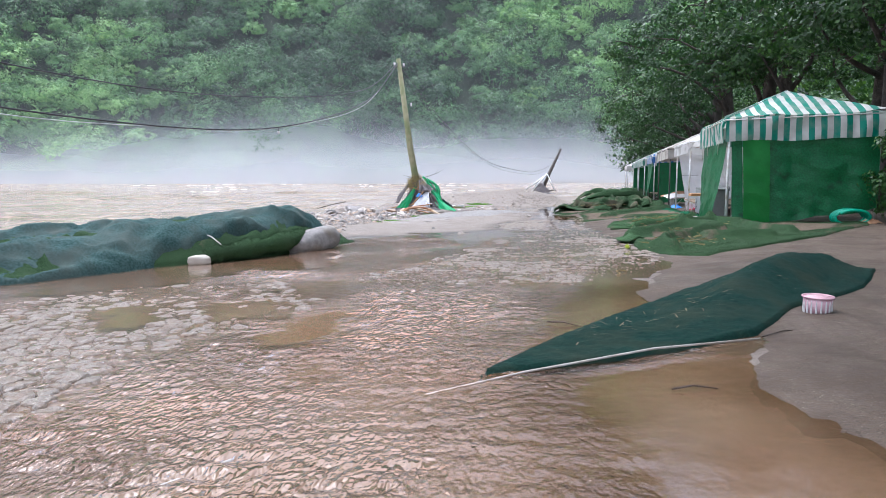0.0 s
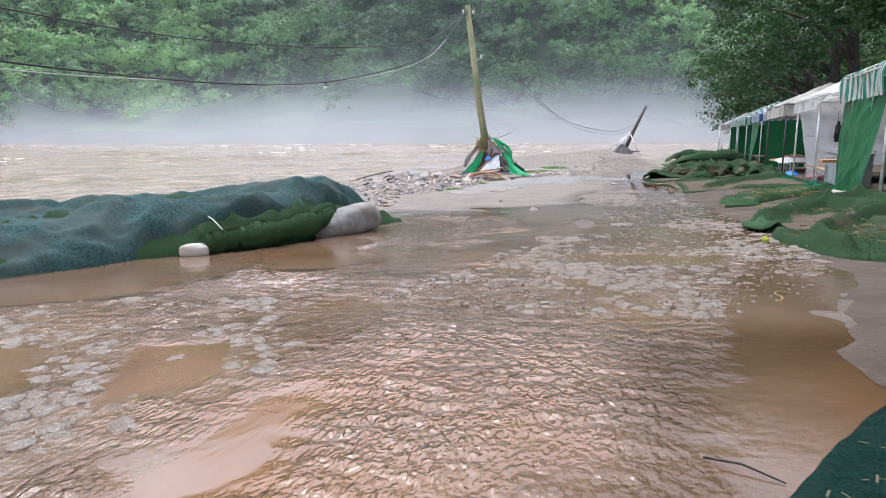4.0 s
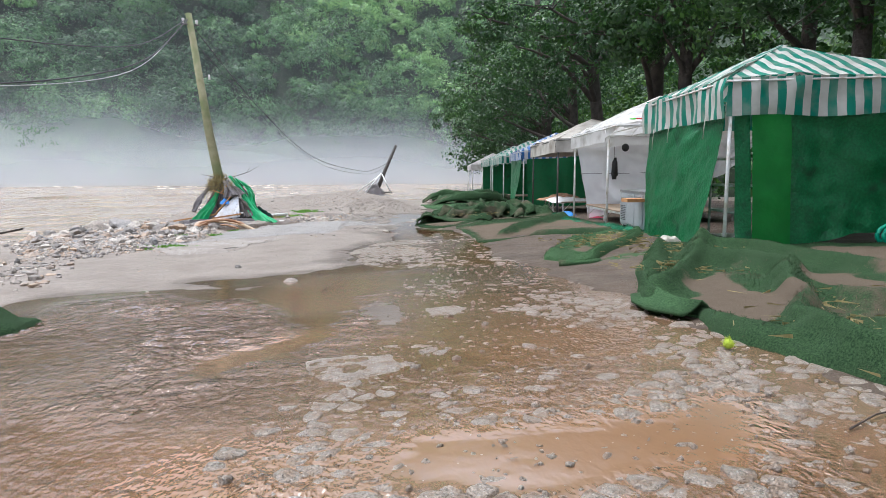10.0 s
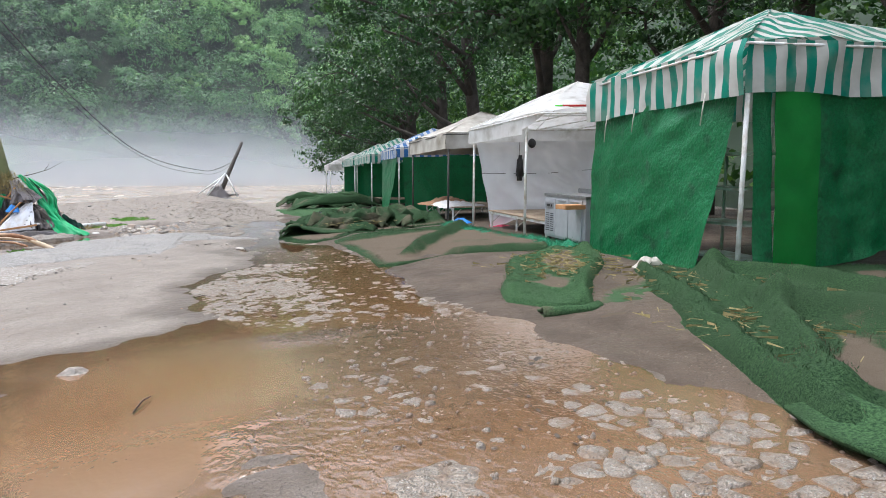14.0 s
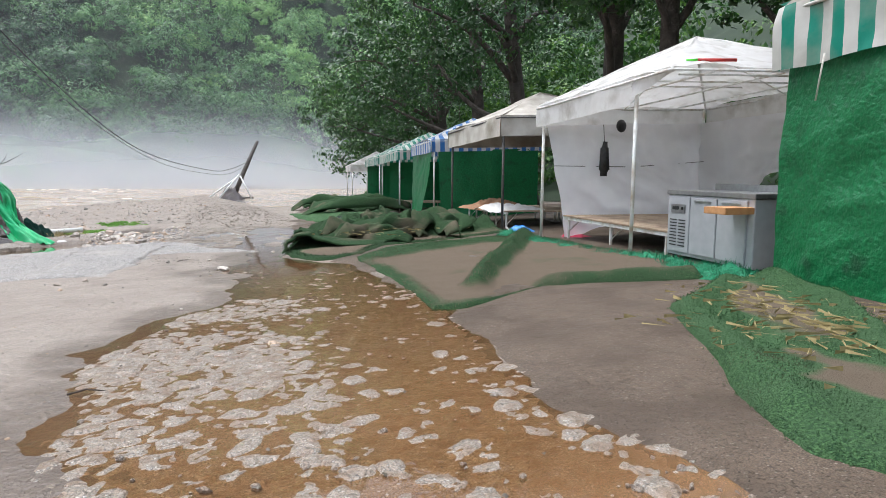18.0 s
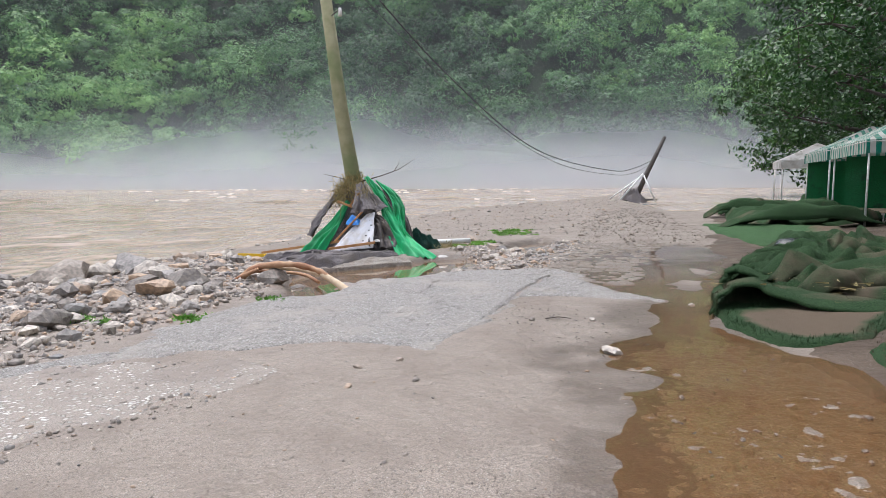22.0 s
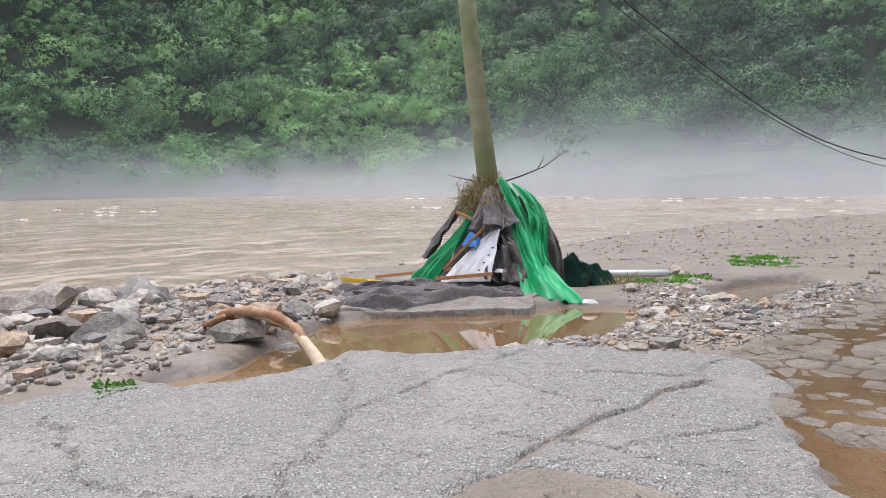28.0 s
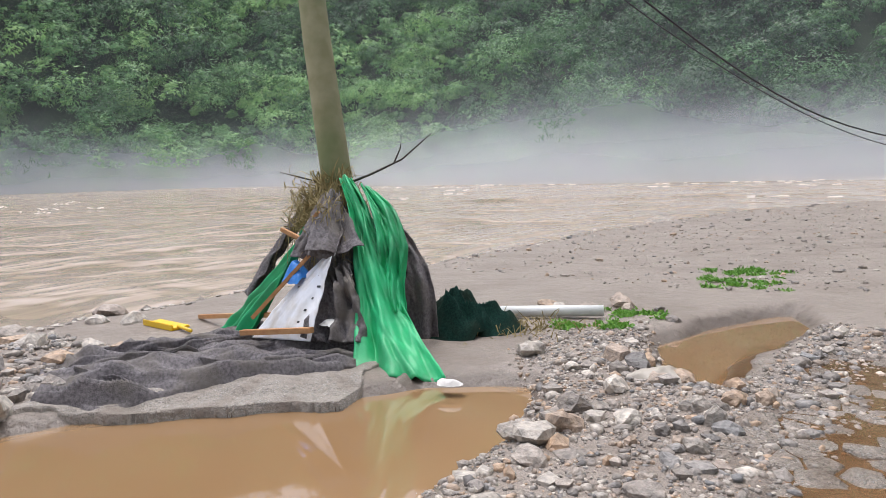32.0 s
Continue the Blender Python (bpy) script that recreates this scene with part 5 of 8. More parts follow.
RL = "muddy green artificial turf rug"
def pockets(polys, k=0.25):
    """Mud lying in hollows of a rug."""
    def f(X, Y, sd):
        o = np.full(X.shape, -0.06)
        for p in polys:
            o = np.maximum(o, k * ramp01(poly_sd(X, Y, p) + 0.1 * vnoise(X, Y, 2.5, 86, 3), -0.1, 0.1) - 0.06)
        return o
    return f


rug_a = patch("turf_rug", [(5.95, 14.2), (5.3, 13.4), (4.1, 11.4), (3.75, 10.7), (3.3, 9.85), (3.13, 9.45), (3.15, 9.15), (3.42, 9.1), (3.2, 8.4), (3.18, 8.1), (3.26, 7.8), (3.28, 7.4), (3.3, 7.0), (3.4, 6.6), (3.8, 6.2), (5.0, 7.3), (6.6, 8.8), (8.6, 11.2), (9.2, 12.2), (7.2, 12.7), (6.4, 14.3)],
      0.035, 0.06, M_TURF1, RL + " washed into folds by a tent", "rug", "", 0.02, 0.04, 3,
      ridges([([(5.8, 14.0), (4.3, 11.4), (3.5, 10.0), (3.3, 9.55)], 0.55), ([(5.8, 12.9), (4.72, 11.18), (3.96, 10.17), (3.55, 9.7)], 0.9), ([(4.79, 11.1), (5.11, 10.76), (5.22, 10.2), (4.72, 9.49), (4.12, 8.72), (3.65, 8.0), (3.5, 7.4), (3.5, 6.9)], 1.0),
              ([(5.9, 12.9), (6.2, 12.1), (6.04, 10.9), (5.94, 9.8), (6.2, 9.1)], 0.8), ([(4.47, 8.64), (4.49, 8.34), (4.77, 8.26), (5.5, 8.35)], 0.8), ([(3.35, 9.05), (3.3, 8.3), (3.42, 7.8)], 0.45)], 0.2, 0.12),
      mud=pockets([[(4.6, 10.5), (4.3, 9.7), (4.4, 9.0), (3.8, 8.3), (3.5, 8.35), (3.65, 9.4), (4.1, 10.2)], [(5.3, 10.1), (5.65, 9.8), (5.5, 8.7), (5.0, 8.45), (5.0, 9.1)], [(7.2, 12.2), (8.4, 11.8), (7.6, 10.6), (6.6, 9.6), (6.5, 11.4)]], 0.34))
rug_b = patch("turf_rug", [(6.1, 16.1), (4.75, 15.25), (3.74, 13.63), (3.45, 13.03), (3.66, 12.53), (4.02, 12.4), (4.75, 13.39), (5.7, 14.44), (6.55, 15.9)], 0.035, 0.06, M_TURF3, RL + " folded over double", "rug", "", 0.02, 0.03, 4,
      ridges([([(4.1, 12.6), (4.75, 13.4), (5.7, 14.6), (6.3, 15.7)], 1.0), ([(3.7, 13.3), (4.8, 15.1), (5.9, 15.9)], 0.5)], 0.12, 0.14), mud=pockets([[(4.5, 14.2), (5.2, 15.2), (5.9, 15.6), (5.6, 14.8), (5.0, 14.0)], [(4.15, 13.15), (4.5, 13.5), (4.45, 13.85), (4.05, 13.5)]], 0.34))
rug_c = patch("turf_rug", [(3.7, 20.5), (3.49, 17.4), (3.33, 16.5), (3.58, 16.34), (4.58, 16.75), (6.1, 16.3), (6.75, 17.5), (7.3, 21.5), (7.1, 22.3), (5.5, 21.9), (4.3, 21.2)], 0.04, 0.045, M_TURF2, RL + " lying flat before the white tent", "rug", "", 0.02, 0.02, 5,
      ridges([([(4.0, 17.1), (5.1, 18.7), (6.2, 20.4), (7.1, 21.7)], 1.0), ([(4.7, 16.85), (6.1, 16.45)], 0.55)], 0.16, 0.12),
      mud=lambda X, Y, sd: -0.2 + 0.42 * ramp01(sd, 0.0, 0.3) * ramp01(near_line(X, Y, [(4.0, 17.1), (7.1, 21.7)]), 0.08, 0.24) * ramp01(near_line(X, Y, [(3.7, 20.5), (7.1, 22.3)]), 0.3, 1.0))
patch("mud_flat", [(2.7, -8), (2.5, -1), (2.3, -0.3), (2.2, 0.35), (2.8, 1.3), (2.6, 2.4), (2.4, 3.4), (2.65, 4.4), (3.15, 5.3), (3.2, 6.4), (3.2, 7.6), (3.3, 9), (3.2, 10.6), (3.15, 12.5), (3.15, 13.8), (3.2, 15), (3.3, 15.8), (3.5, 16.6), (3.6, 20.3), (3.5, 21.6), (3.7, 24), (4.1, 28.4), (5.0, 34), (8.5, 52), (18, 52), (16, 20), (16, -8)], 0.13, 0.02, M_MUD,
      "wet brown mud on the ground before and under the tents", "mud", "structure", 0.3, 0.25, 15, lift=0.004, deep=-0.06, relief=lambda X, Y, sd: 0.012 * vnoise(X, Y, 1.4, 160, 5))
patch("turf_rug", [(4.05, 10.95), (3.6, 11.75), (3.9, 12.35), (4.9, 13.4), (5.9, 14.4), (6.4, 14.3), (5.3, 13.0)], 0.05, 0.02, M_TURF3, RL + " half buried under mud", "rug", "", 0.03, 0.1, 6,
      ridges([([(4.2, 11.3), (5.2, 12.9), (6.0, 14.1)], 0.5)], 0.08, 0.1), mud=lambda X, Y, sd: -0.04 + 0.3 * ramp01(near_line(X, Y, [(3.6, 12.2), (4.75, 13.5), (5.7, 14.5)]) + 0.12 * vnoise(X, Y, 2.0, 88, 3), 0.75, 0.5) + 0.2 * ramp01(sd, 0.12, 0.0))
patch("turf_rug", [(5.25, 36.7), (5.0, 33.0), (5.05, 29.2), (5.6, 27.8), (7.6, 28.5), (7.7, 34.5), (6.6, 36.3)], 0.08, 0.07, M_TURF3, RL + " spread out flat beside the heap", "rug", "", 0.03, 0.06, 7, ridges([([(5.9, 34.6), (6.8, 34.0), (7.6, 32.5)], 0.8), ([(5.2, 29.4), (5.1, 33)], 0.4)], 0.12, 0.2), mud=lambda X, Y, sd: -0.12 + 0.3 * ramp01(X, 6.4, 7.4))
patch("turf_rug", [(4.3, 27.1), (5.0, 27.45), (5.7, 27.3), (5.4, 26.5), (4.7, 26.75)], 0.04, 0.05, M_TURF4, RL + " torn off under a black bag", "rug", "", 0.02, 0.06, 18, ridges([([(4.5, 27.0), (5.5, 27.0)], 0.5)], 0.1, 0.1))



def turf_pile(ob, n, seed, length=0.028, width=0.0035):
    """Short plastic blades standing on a rug."""
    r = np.random.RandomState(seed)
    me = ob.data
    co = np.zeros(len(me.vertices) * 3)
    me.vertices.foreach_get("co", co)
    co = co.reshape(-1, 3)
    if "mud" in me.attributes:
        mud = np.zeros(len(me.vertices), dtype=np.float32)
        me.attributes["mud"].data.foreach_get("value", mud)
        co = co[mud < 0.02]
    p = co[r.randint(len(co), size=n)] + np.stack([r.uniform(-0.03, 0.03, n), r.uniform(-0.03, 0.03, n), np.full(n, -0.004)], 1)
    d = r.normal(0, 0.45, (n, 3)) + np.array([0, 0, 1.0])
    d = d / np.linalg.norm(d, axis=1)[:, None] * (length * r.uniform(0.5, 1.2, n))[:, None]
    s_ = np.cross(d, r.normal(0, 1, (n, 3)))
    s_ = s_ / (np.linalg.norm(s_, axis=1)[:, None] + 1e-9) * width
    q = np.stack([p - s_, p + s_, p + d + s_ * 0.4, p + d - s_ * 0.4], 1)
    return tagged(sub("turf_fuzz", quads("turf_fuzz", q, me.materials[0]), ob), "", "", kind="stuff")


turf_pile(rug_a, 26000, 1, 0.022, 0.003)
turf_pile(rug_b, 15000, 2, 0.015, 0.0025)
turf_pile(rug_c, 9000, 3, 0.022)


def crumple(h, seed, sc=1.0):
    """Piled folds of a thick rug: rounded ridges with deep creases between them."""
    def f(X, Y, sd):
        wx, wy = 0.5 * vnoise(X, Y, 0.7 * sc, seed + 1, 2), 0.5 * vnoise(X, Y, 0.7 * sc, seed + 2, 2)
        a = vnoise(X + wx, Y + wy, 0.9 * sc, seed + 3, 2)
        b = vnoise((X + wx) * 0.6 + (Y + wy), (Y + wy) * 0.4 - (X + wx), 1.5 * sc, seed + 4, 2)
        c = vnoise(X * 1.2 - wy, Y * 1.2 + wx, 3.1 * sc, seed + 5, 2)
        r = np.sqrt(np.abs(a)) * 0.8 + np.sqrt(np.abs(b)) * 0.55 + np.sqrt(np.abs(c)) * 0.22 - 0.42
        return h * ramp01(sd, -0.02, 0.35) * r
    return f


RUG_A = [(2.9, 21.45), (2.95, 22.1), (3.3, 23.8), (3.9, 26.0), (5.2, 27.2), (6.6, 27.2), (7.8, 24.9), (7.5, 23.0), (6.2, 22.4), (4.6, 21.8), (3.9, 20.9), (3.5, 20.75), (3.2, 20.8)]
heap_a = patch("crumpled_rug", RUG_A, 0.05, 0.05, M_TURF4,
      "thick green artificial turf rug crumpled into folds by the flood", "rug heap", "", 0.03, 0.06, 8, lambda X, Y, sd: crumple(0.3, 100, 1.4)(X, Y, sd) * ramp01(Y - 0.2 * X, 21.6, 22.3), mud=lambda X, Y, sd: -0.05 + 0.32 * ramp01(sd, 0.08, 0.3) * ramp01(Y - 0.3 * X, 21.3, 20.8))
turf_pile(heap_a, 16000, 6, 0.04, 0.004)
patch("crumpled_rug", [(4.9, 27.6), (5.2, 29.4), (6.6, 30.0), (7.2, 28.6), (6.3, 27.4)], 0.06, 0.06, M_TURF4, "small dark heap of turf rug", "rug heap", "", 0.03, 0.06, 9, crumple(0.3, 110, 1.6))
RUG_B = [(6.6, 34), (6.2, 38), (7.4, 44), (9.6, 52), (11.6, 52), (10.2, 44), (9.3, 36)]
heap_b = patch("crumpled_rug", RUG_B, 0.12, 0.1, M_TURF4, "long dark turf rug crumpled before the far tents", "rug heap", "", 0.05, 0.1, 10, crumple(0.35, 120, 1.0))


def swept(name, spine, profile, material, label, category, parent=None):
    """A sheet of the given cross-section (sideways, up) carried along a line on the ground."""
    n, m = len(spine), len(profile)
    X, Y, Z = np.zeros((n, m)), np.zeros((n, m)), np.zeros((n, m))
    for i in range(n):
        a, b = spine[max(i - 1, 0)], spine[min(i + 1, n - 1)]
        dx, dy = b[0] - a[0], b[1] - a[1]
        k = math.hypot(dx, dy)
        sx, sy = dy / k, -dx / k
        for j, (s, h) in enumerate(profile):
            g = 1 + 0.12 * math.sin(i * 1.7 + j * 0.6)
            X[i, j], Y[i, j] = spine[i][0] + sx * s * g, spine[i][1] + sy * s * g
            Z[i, j] = plane_z(spine[i][0], spine[i][1]) + h * g
    me = grid_mesh(name, X, Y, Z, material)
    ob = new(name, me)
    so = ob.modifiers.new("thickness", "SOLIDIFY")
    so.thickness, so.offset = 0.025, 0
    ob.parent = parent
    return tagged(ob, label, category)


def lifted_edge(edge, back, depth, material, label):
    """The edge of a thick rug that stands off the ground in an arch, with a hollow under it; edge: points (x, y, height), back: the way the rug runs on."""
    e = wire([(x, y, h) for x, y, h in edge], n=40)
    n, m = len(e), 16
    X, Y, Z = np.zeros((n, m)), np.zeros((n, m)), np.zeros((n, m))
    for i, p in enumerate(e):
        for j in range(m):
            t = j / (m - 1)
            d = depth * t * (1 + 0.1 * math.sin(i * 0.5))
            X[i, j] = p.x + back[0] * d + 0.03 * math.sin(i * 0.9 + 5 * t)
            Y[i, j] = p.y + back[1] * d - 0.05 * math.sin(math.pi * min(1, t * 3)) * p.z
            Z[i, j] = plane_z(p.x, p.y) + p.z * (1 + 0.25 * math.sin(math.pi * min(1, 1.6 * t))) * (1 - t) ** 0.8 + 0.14 * t + 0.03 * math.sin(i * 0.4 + 6 * t) * t
    ob = new("turf_edge", grid_mesh("turf_edge", X, Y, Z, material))
    so = ob.modifiers.new("thickness", "SOLIDIFY")
    so.thickness, so.offset = 0.03, 0
    turf_pile(ob, 2600, int(abs(edge[0][0]) * 100), 0.03, 0.003)
    return tagged(ob, label, "rug")


CURL = "lifted edge of a dark turf rug with a hollow under it"
lifted_edge([(2.88, 22.0, 0.03), (2.98, 22.08, 0.16), (3.1, 22.15, 0.25), (3.3, 22.2, 0.28), (3.5, 22.1, 0.2), (3.75, 21.9, 0.13), (4.1, 21.75, 0.1), (4.5, 21.8, 0.08)], (0.25, 0.97), 0.85, M_TURF4, CURL)
lifted_edge([(3.24, 23.35, 0.03), (3.28, 23.42, 0.15), (3.34, 23.48, 0.24), (3.45, 23.5, 0.27), (3.65, 23.4, 0.2), (3.9, 23.2, 0.14), (4.3, 23.1, 0.12)], (0.3, 0.95), 0.9, M_TURF4, CURL)
curl = [(0.02 + (0.1 - 0.004 * k) * math.cos(a), 0.09 + (0.085 - 0.003 * k) * math.sin(a)) for k, a in enumerate(np.linspace(-2.2, 2.3, 16))] + [(-0.1, 0.07), (-0.22, 0.05)]
swept("turf_curl", [(3.42, 9.75), (3.3, 9.5), (3.28, 9.2), (3.4, 8.9)], [(-s, h) for s, h in curl], M_TURF3, "rolled lip of a turf rug showing its grey backing", "rug")
swept("turf_curl", [(3.48, 12.42), (3.66, 12.36), (3.86, 12.33), (4.05, 12.4)], [(s * 0.8, h * 0.6) for s, h in curl], M_TURF3, "rolled lip of a folded turf rug", "rug")

def standing_fold(spine, w, h, base, material, parent, seed):
    """One standing fold of a thick sheet: a rounded, leaning ridge with open skirts, dying away at both ends."""
    pts = wire([(x, y, 0) for x, y in spine], n=24)
    n, m = len(pts), 17
    r = random.Random(seed)
    lean, ph = r.uniform(-0.5, 0.5), r.uniform(0, 6)
    X, Y, Z = np.zeros((n, m)), np.zeros((n, m)), np.zeros((n, m))
    for i in range(n):
        t = i / (n - 1)
        a, b = pts[max(i - 1, 0)], pts[min(i + 1, n - 1)]
        d = (b - a).normalized()
        sx, sy = d.y, -d.x
        e = min(1, 4.5 * min(t, 1 - t) + 0.25)
        for j in range(m):
            s = j / (m - 1) * 2 - 1
            up = max(0.0, math.cos(s * 1.25)) ** 0.55 * h * e * (1 + 0.22 * math.sin(7 * t + ph) + 0.1 * math.sin(17 * t + 3 * s + ph)) + 0.02 * math.sin(9 * t + 5 * s)
            o = s * w * (1 + 0.25 * math.sin(5 * t + ph + s)) + lean * up
            X[i, j], Y[i, j] = pts[i].x + sx * o, pts[i].y + sy * o
            Z[i, j] = plane_z(pts[i].x, pts[i].y) + base + up - 0.06 * abs(s) ** 4
    ob = sub("fold", grid_mesh("fold", X, Y, Z, material), parent)
    so = ob.modifiers.new("thickness", "SOLIDIFY")
    so.thickness = 0.022
    return ob


def folds_in(poly, count, length, w, h, base, material, parent, seed, along=None):
    """Folds thrown at chance over an outline."""
    r = np.random.RandomState(seed)
    xs, ys = [q[0] for q in poly], [q[1] for q in poly]
    k = 0
    while k < count:
        x, y = r.uniform(min(xs), max(xs)), r.uniform(min(ys), max(ys))
        if poly_sd(np.array([x]), np.array([y]), poly)[0] < 0.25:
            continue
        a = r.uniform(0, math.pi) if along is None else along + r.normal(0, 0.45)
        L = length * r.uniform(0.6, 1.3) / 2
        c, s = math.cos(a) * L, math.sin(a) * L
        b = r.uniform(-0.35, 0.35) * L
        standing_fold([(x - c, y - s), (x - c * 0.3 - s * b, y - s * 0.3 + c * b), (x + c * 0.4 - s * b, y + s * 0.4 + c * b), (x + c, y + s)], w * r.uniform(0.7, 1.4), h * r.uniform(0.6, 1.25), base + r.uniform(-0.02, 0.06), material, parent, seed * 100 + k)
        k += 1


folds_in([(3.7, 22.5), (4.0, 24.0), (4.6, 26.2), (6.4, 26.8), (7.4, 24.8), (6.2, 22.8), (4.6, 22.3)], 38, 1.15, 0.15, 0.3, 0.08, M_TURF4, heap_a, 1)
folds_in(RUG_B, 16, 3.0, 0.35, 0.5, 0.08, M_TURF4, heap_b, 2)

# green netting along the foot of the white tent
M_GNET = mat("green_netting", (0.0, 0.12, 0.05), (0.01, 0.26, 0.12), 30, 0.7, 1.0, 60, dist=0.03)
gn = patch("green_netting", [(r.x, r.y) for r in (row(2.6, -0.5), row(4.4, -0.4), row(6.0, -0.35), row(7.6, -0.6), row(9.6, -0.5), row(9.8, -0.2), row(7.4, -0.2), row(5.4, 0.05), row(2.8, -0.15))], 0.04, 0.03, M_GNET, "bright green netting strewn along the foot of the tents", "netting", "", 0.03, 0.22, 12, crumple(0.12, 130, 4.0))
turf_pile(gn, 7000, 9, 0.06, 0.003)

# heap of shade net, turf and a grey sack beside the road
NET_A = [(-9.0, 3.6), (-7.0, 4.2), (-5.6, 5.0), (-4.9, 6.2), (-4.0, 6.9), (-3.1, 8.0), (-2.8, 9.4), (-2.75, 10.7), (-3.5, 10.9), (-4.6, 9.6), (-5.8, 8.4), (-7.6, 7.2), (-9.5, 6.0)]
SHEET = [(-9.2, 3.5), (-7.0, 4.12), (-5.5, 4.95), (-4.7, 6.2), (-4.05, 7.2), (-3.4, 8.3), (-3.05, 9.5), (-2.85, 10.6), (-3.5, 10.95), (-4.6, 9.65), (-5.8, 8.45), (-7.6, 7.25), (-9.6, 6.05)]


def heap_rise(X, Y):
    sd = poly_sd(X, Y, NET_A)
    return 0.3 * ramp01(sd, 0.0, 0.75) * ramp01(Y, 4.6, 9.6) + 0.14 * ramp01(sd, 0, 0.6)


def net_folds(X, Y):
    """Long pulls down the length of the net, with sharp creases across them."""
    u, v = X * 0.72 + Y * 0.69, Y * 0.72 - X * 0.69
    v = v + 0.25 * vnoise(X, Y, 0.8, 144, 2)
    a = 1 - 1.8 * np.abs(vnoise(u * 0.45, v * 1.3, 1.0, 141, 2))
    b = 1 - 1.8 * np.abs(vnoise(u * 1.5 - v * 0.8, v * 1.6, 1.0, 142, 2))
    c = 1 - 1.8 * np.abs(vnoise(u * 3 + v, v * 4.5, 1.0, 143, 2))
    return 0.12 * a + 0.07 * b + 0.03 * c


heap_c = patch("crumpled_rug", NET_A, 0.045, 0.1, M_TURF4, "long heap of green turf rugs washed against the verge", "rug heap", "", 0.03, 0.08, 13,
      lambda X, Y, sd: crumple(0.17, 140, 2.0)(X, Y, sd) + heap_rise(X, Y), mud=lambda X, Y, sd: np.full(X.shape, -0.3))
folds_in([(-4.9, 6.5), (-4.0, 7.0), (-3.2, 8.2), (-3.0, 10.0), (-3.7, 9.2)], 12, 1.0, 0.11, 0.14, 0.16, M_TURF4, heap_c, 3, 0.95)
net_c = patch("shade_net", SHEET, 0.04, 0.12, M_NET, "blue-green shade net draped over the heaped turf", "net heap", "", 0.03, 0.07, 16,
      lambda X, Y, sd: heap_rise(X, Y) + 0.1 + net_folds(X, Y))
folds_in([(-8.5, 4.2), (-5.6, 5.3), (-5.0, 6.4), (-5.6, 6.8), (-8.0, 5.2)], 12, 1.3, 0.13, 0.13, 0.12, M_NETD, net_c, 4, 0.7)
patch("crumpled_rug", [(-2.75, 9.9), (-2.35, 10.3), (-2.3, 10.75), (-2.7, 11.0), (-3.2, 10.7)], 0.04, 0.06, M_TURF4, "dark end of a turf rug behind the sack", "rug heap", "", 0.03, 0.05, 17, crumple(0.16, 145, 2.0))
M_SACK = mat("grey_wet_sack", (0.2, 0.19, 0.18), (0.28, 0.265, 0.25), 12, 0.75, 0.5, 90, c3=(0.16, 0.13, 0.1), s3=2.5)


def sack(x, y, lx, ly, lz, turn, material, label, name="sack", category="sack", seed=0, tilt=0, neck=0.0):
    bm = bmesh.new()
    bmesh.ops.create_uvsphere(bm, u_segments=28, v_segments=18, radius=1)
    for v in bm.verts:
        k = 1 + 0.1 * noise.noise(v.co * 1.6 + Vector((seed, 0, 0))) + 0.03 * noise.noise(v.co * 6)
        c = v.co
        q = lambda a: math.copysign(abs(a) ** 0.75, a)
        e = 1 - neck * max(0.0, -c.x - 0.1) ** 1.3
        v.co = Vector((q(c.x) * lx * k, q(c.y) * ly * k * e + 0.02 * neck * math.sin(9 * c.x), max(q(c.z), -0.75) * lz * k * (0.35 + 0.65 * e) - (1 - e) * 0.1))
    ob = tagged(part(name, bm, material), label, category)
    ob.matrix_world = pose(x, y, plane_z(x, y) + lz * 0.7, 0, tilt, turn)
    return ob


sack(-2.76, 9.1, 0.68, 0.28, 0.24, 62, M_SACK, "bulging grey sack lying at the end of the net heap", neck=0.75, tilt=-6)
M_BAG = mat("wet_black_plastic", (0.012, 0.016, 0.016), (0.03, 0.036, 0.036), 14, 0.22, 0.8, 30, dist=0.02)
sack(5.25, 27.6, 0.36, 0.22, 0.2, 24, M_BAG, "shiny black plastic bag on a torn turf rug", seed=5, name="plastic_bag", category="bag")
sack(-4.02, 6.85, 0.19, 0.11, 0.09, 20, M_DIRTYPE, "small white sack at the foot of the net heap", seed=3)
M_TURFROLL = turf_mat("rolled_turf", 0.6, 0.75, 1.1)
roll_pts = [(-3.95, 6.95), (-3.6, 7.35), (-3.2, 7.95), (-2.98, 8.7), (-2.95, 9.6)]
roll_line = wire([(x, y, plane_z(x, y) + 0.12 + 0.045 * k) for k, (x, y) in enumerate(roll_pts)], n=48)
roll = tagged(tube("turf_roll", roll_line, [0.15 + 0.025 * math.sin(k * 0.5) + 0.012 * math.sin(k * 1.7) - 0.05 * abs(k / 24 - 1) ** 3 for k in range(len(roll_line))], M_TURFROLL, None, 28), "rolled green turf lying along the foot of the net heap", "turf roll")
turf_pile(roll, 9000, 5, 0.035, 0.004)
tagged(tube("loose_cord", [(-4.4, 7.6, plane_z(-4.4, 7.6) + 0.5), (-4.0, 7.3, plane_z(-4, 7.3) + 0.42), (-3.75, 7.1, plane_z(-3.75, 7.1) + 0.3)], 0.01, ROPE_BITS, None, 5), "white cord across the net heap", "cord")
tagged(tube("dead_stick", [(-3.1, 10.6, 0.1), (-2.9, 10.9, 0.16), (-2.6, 11.2, 0.22)], 0.01, M_BARK, None, 6), "dead stick poking from the net heap", "stick")

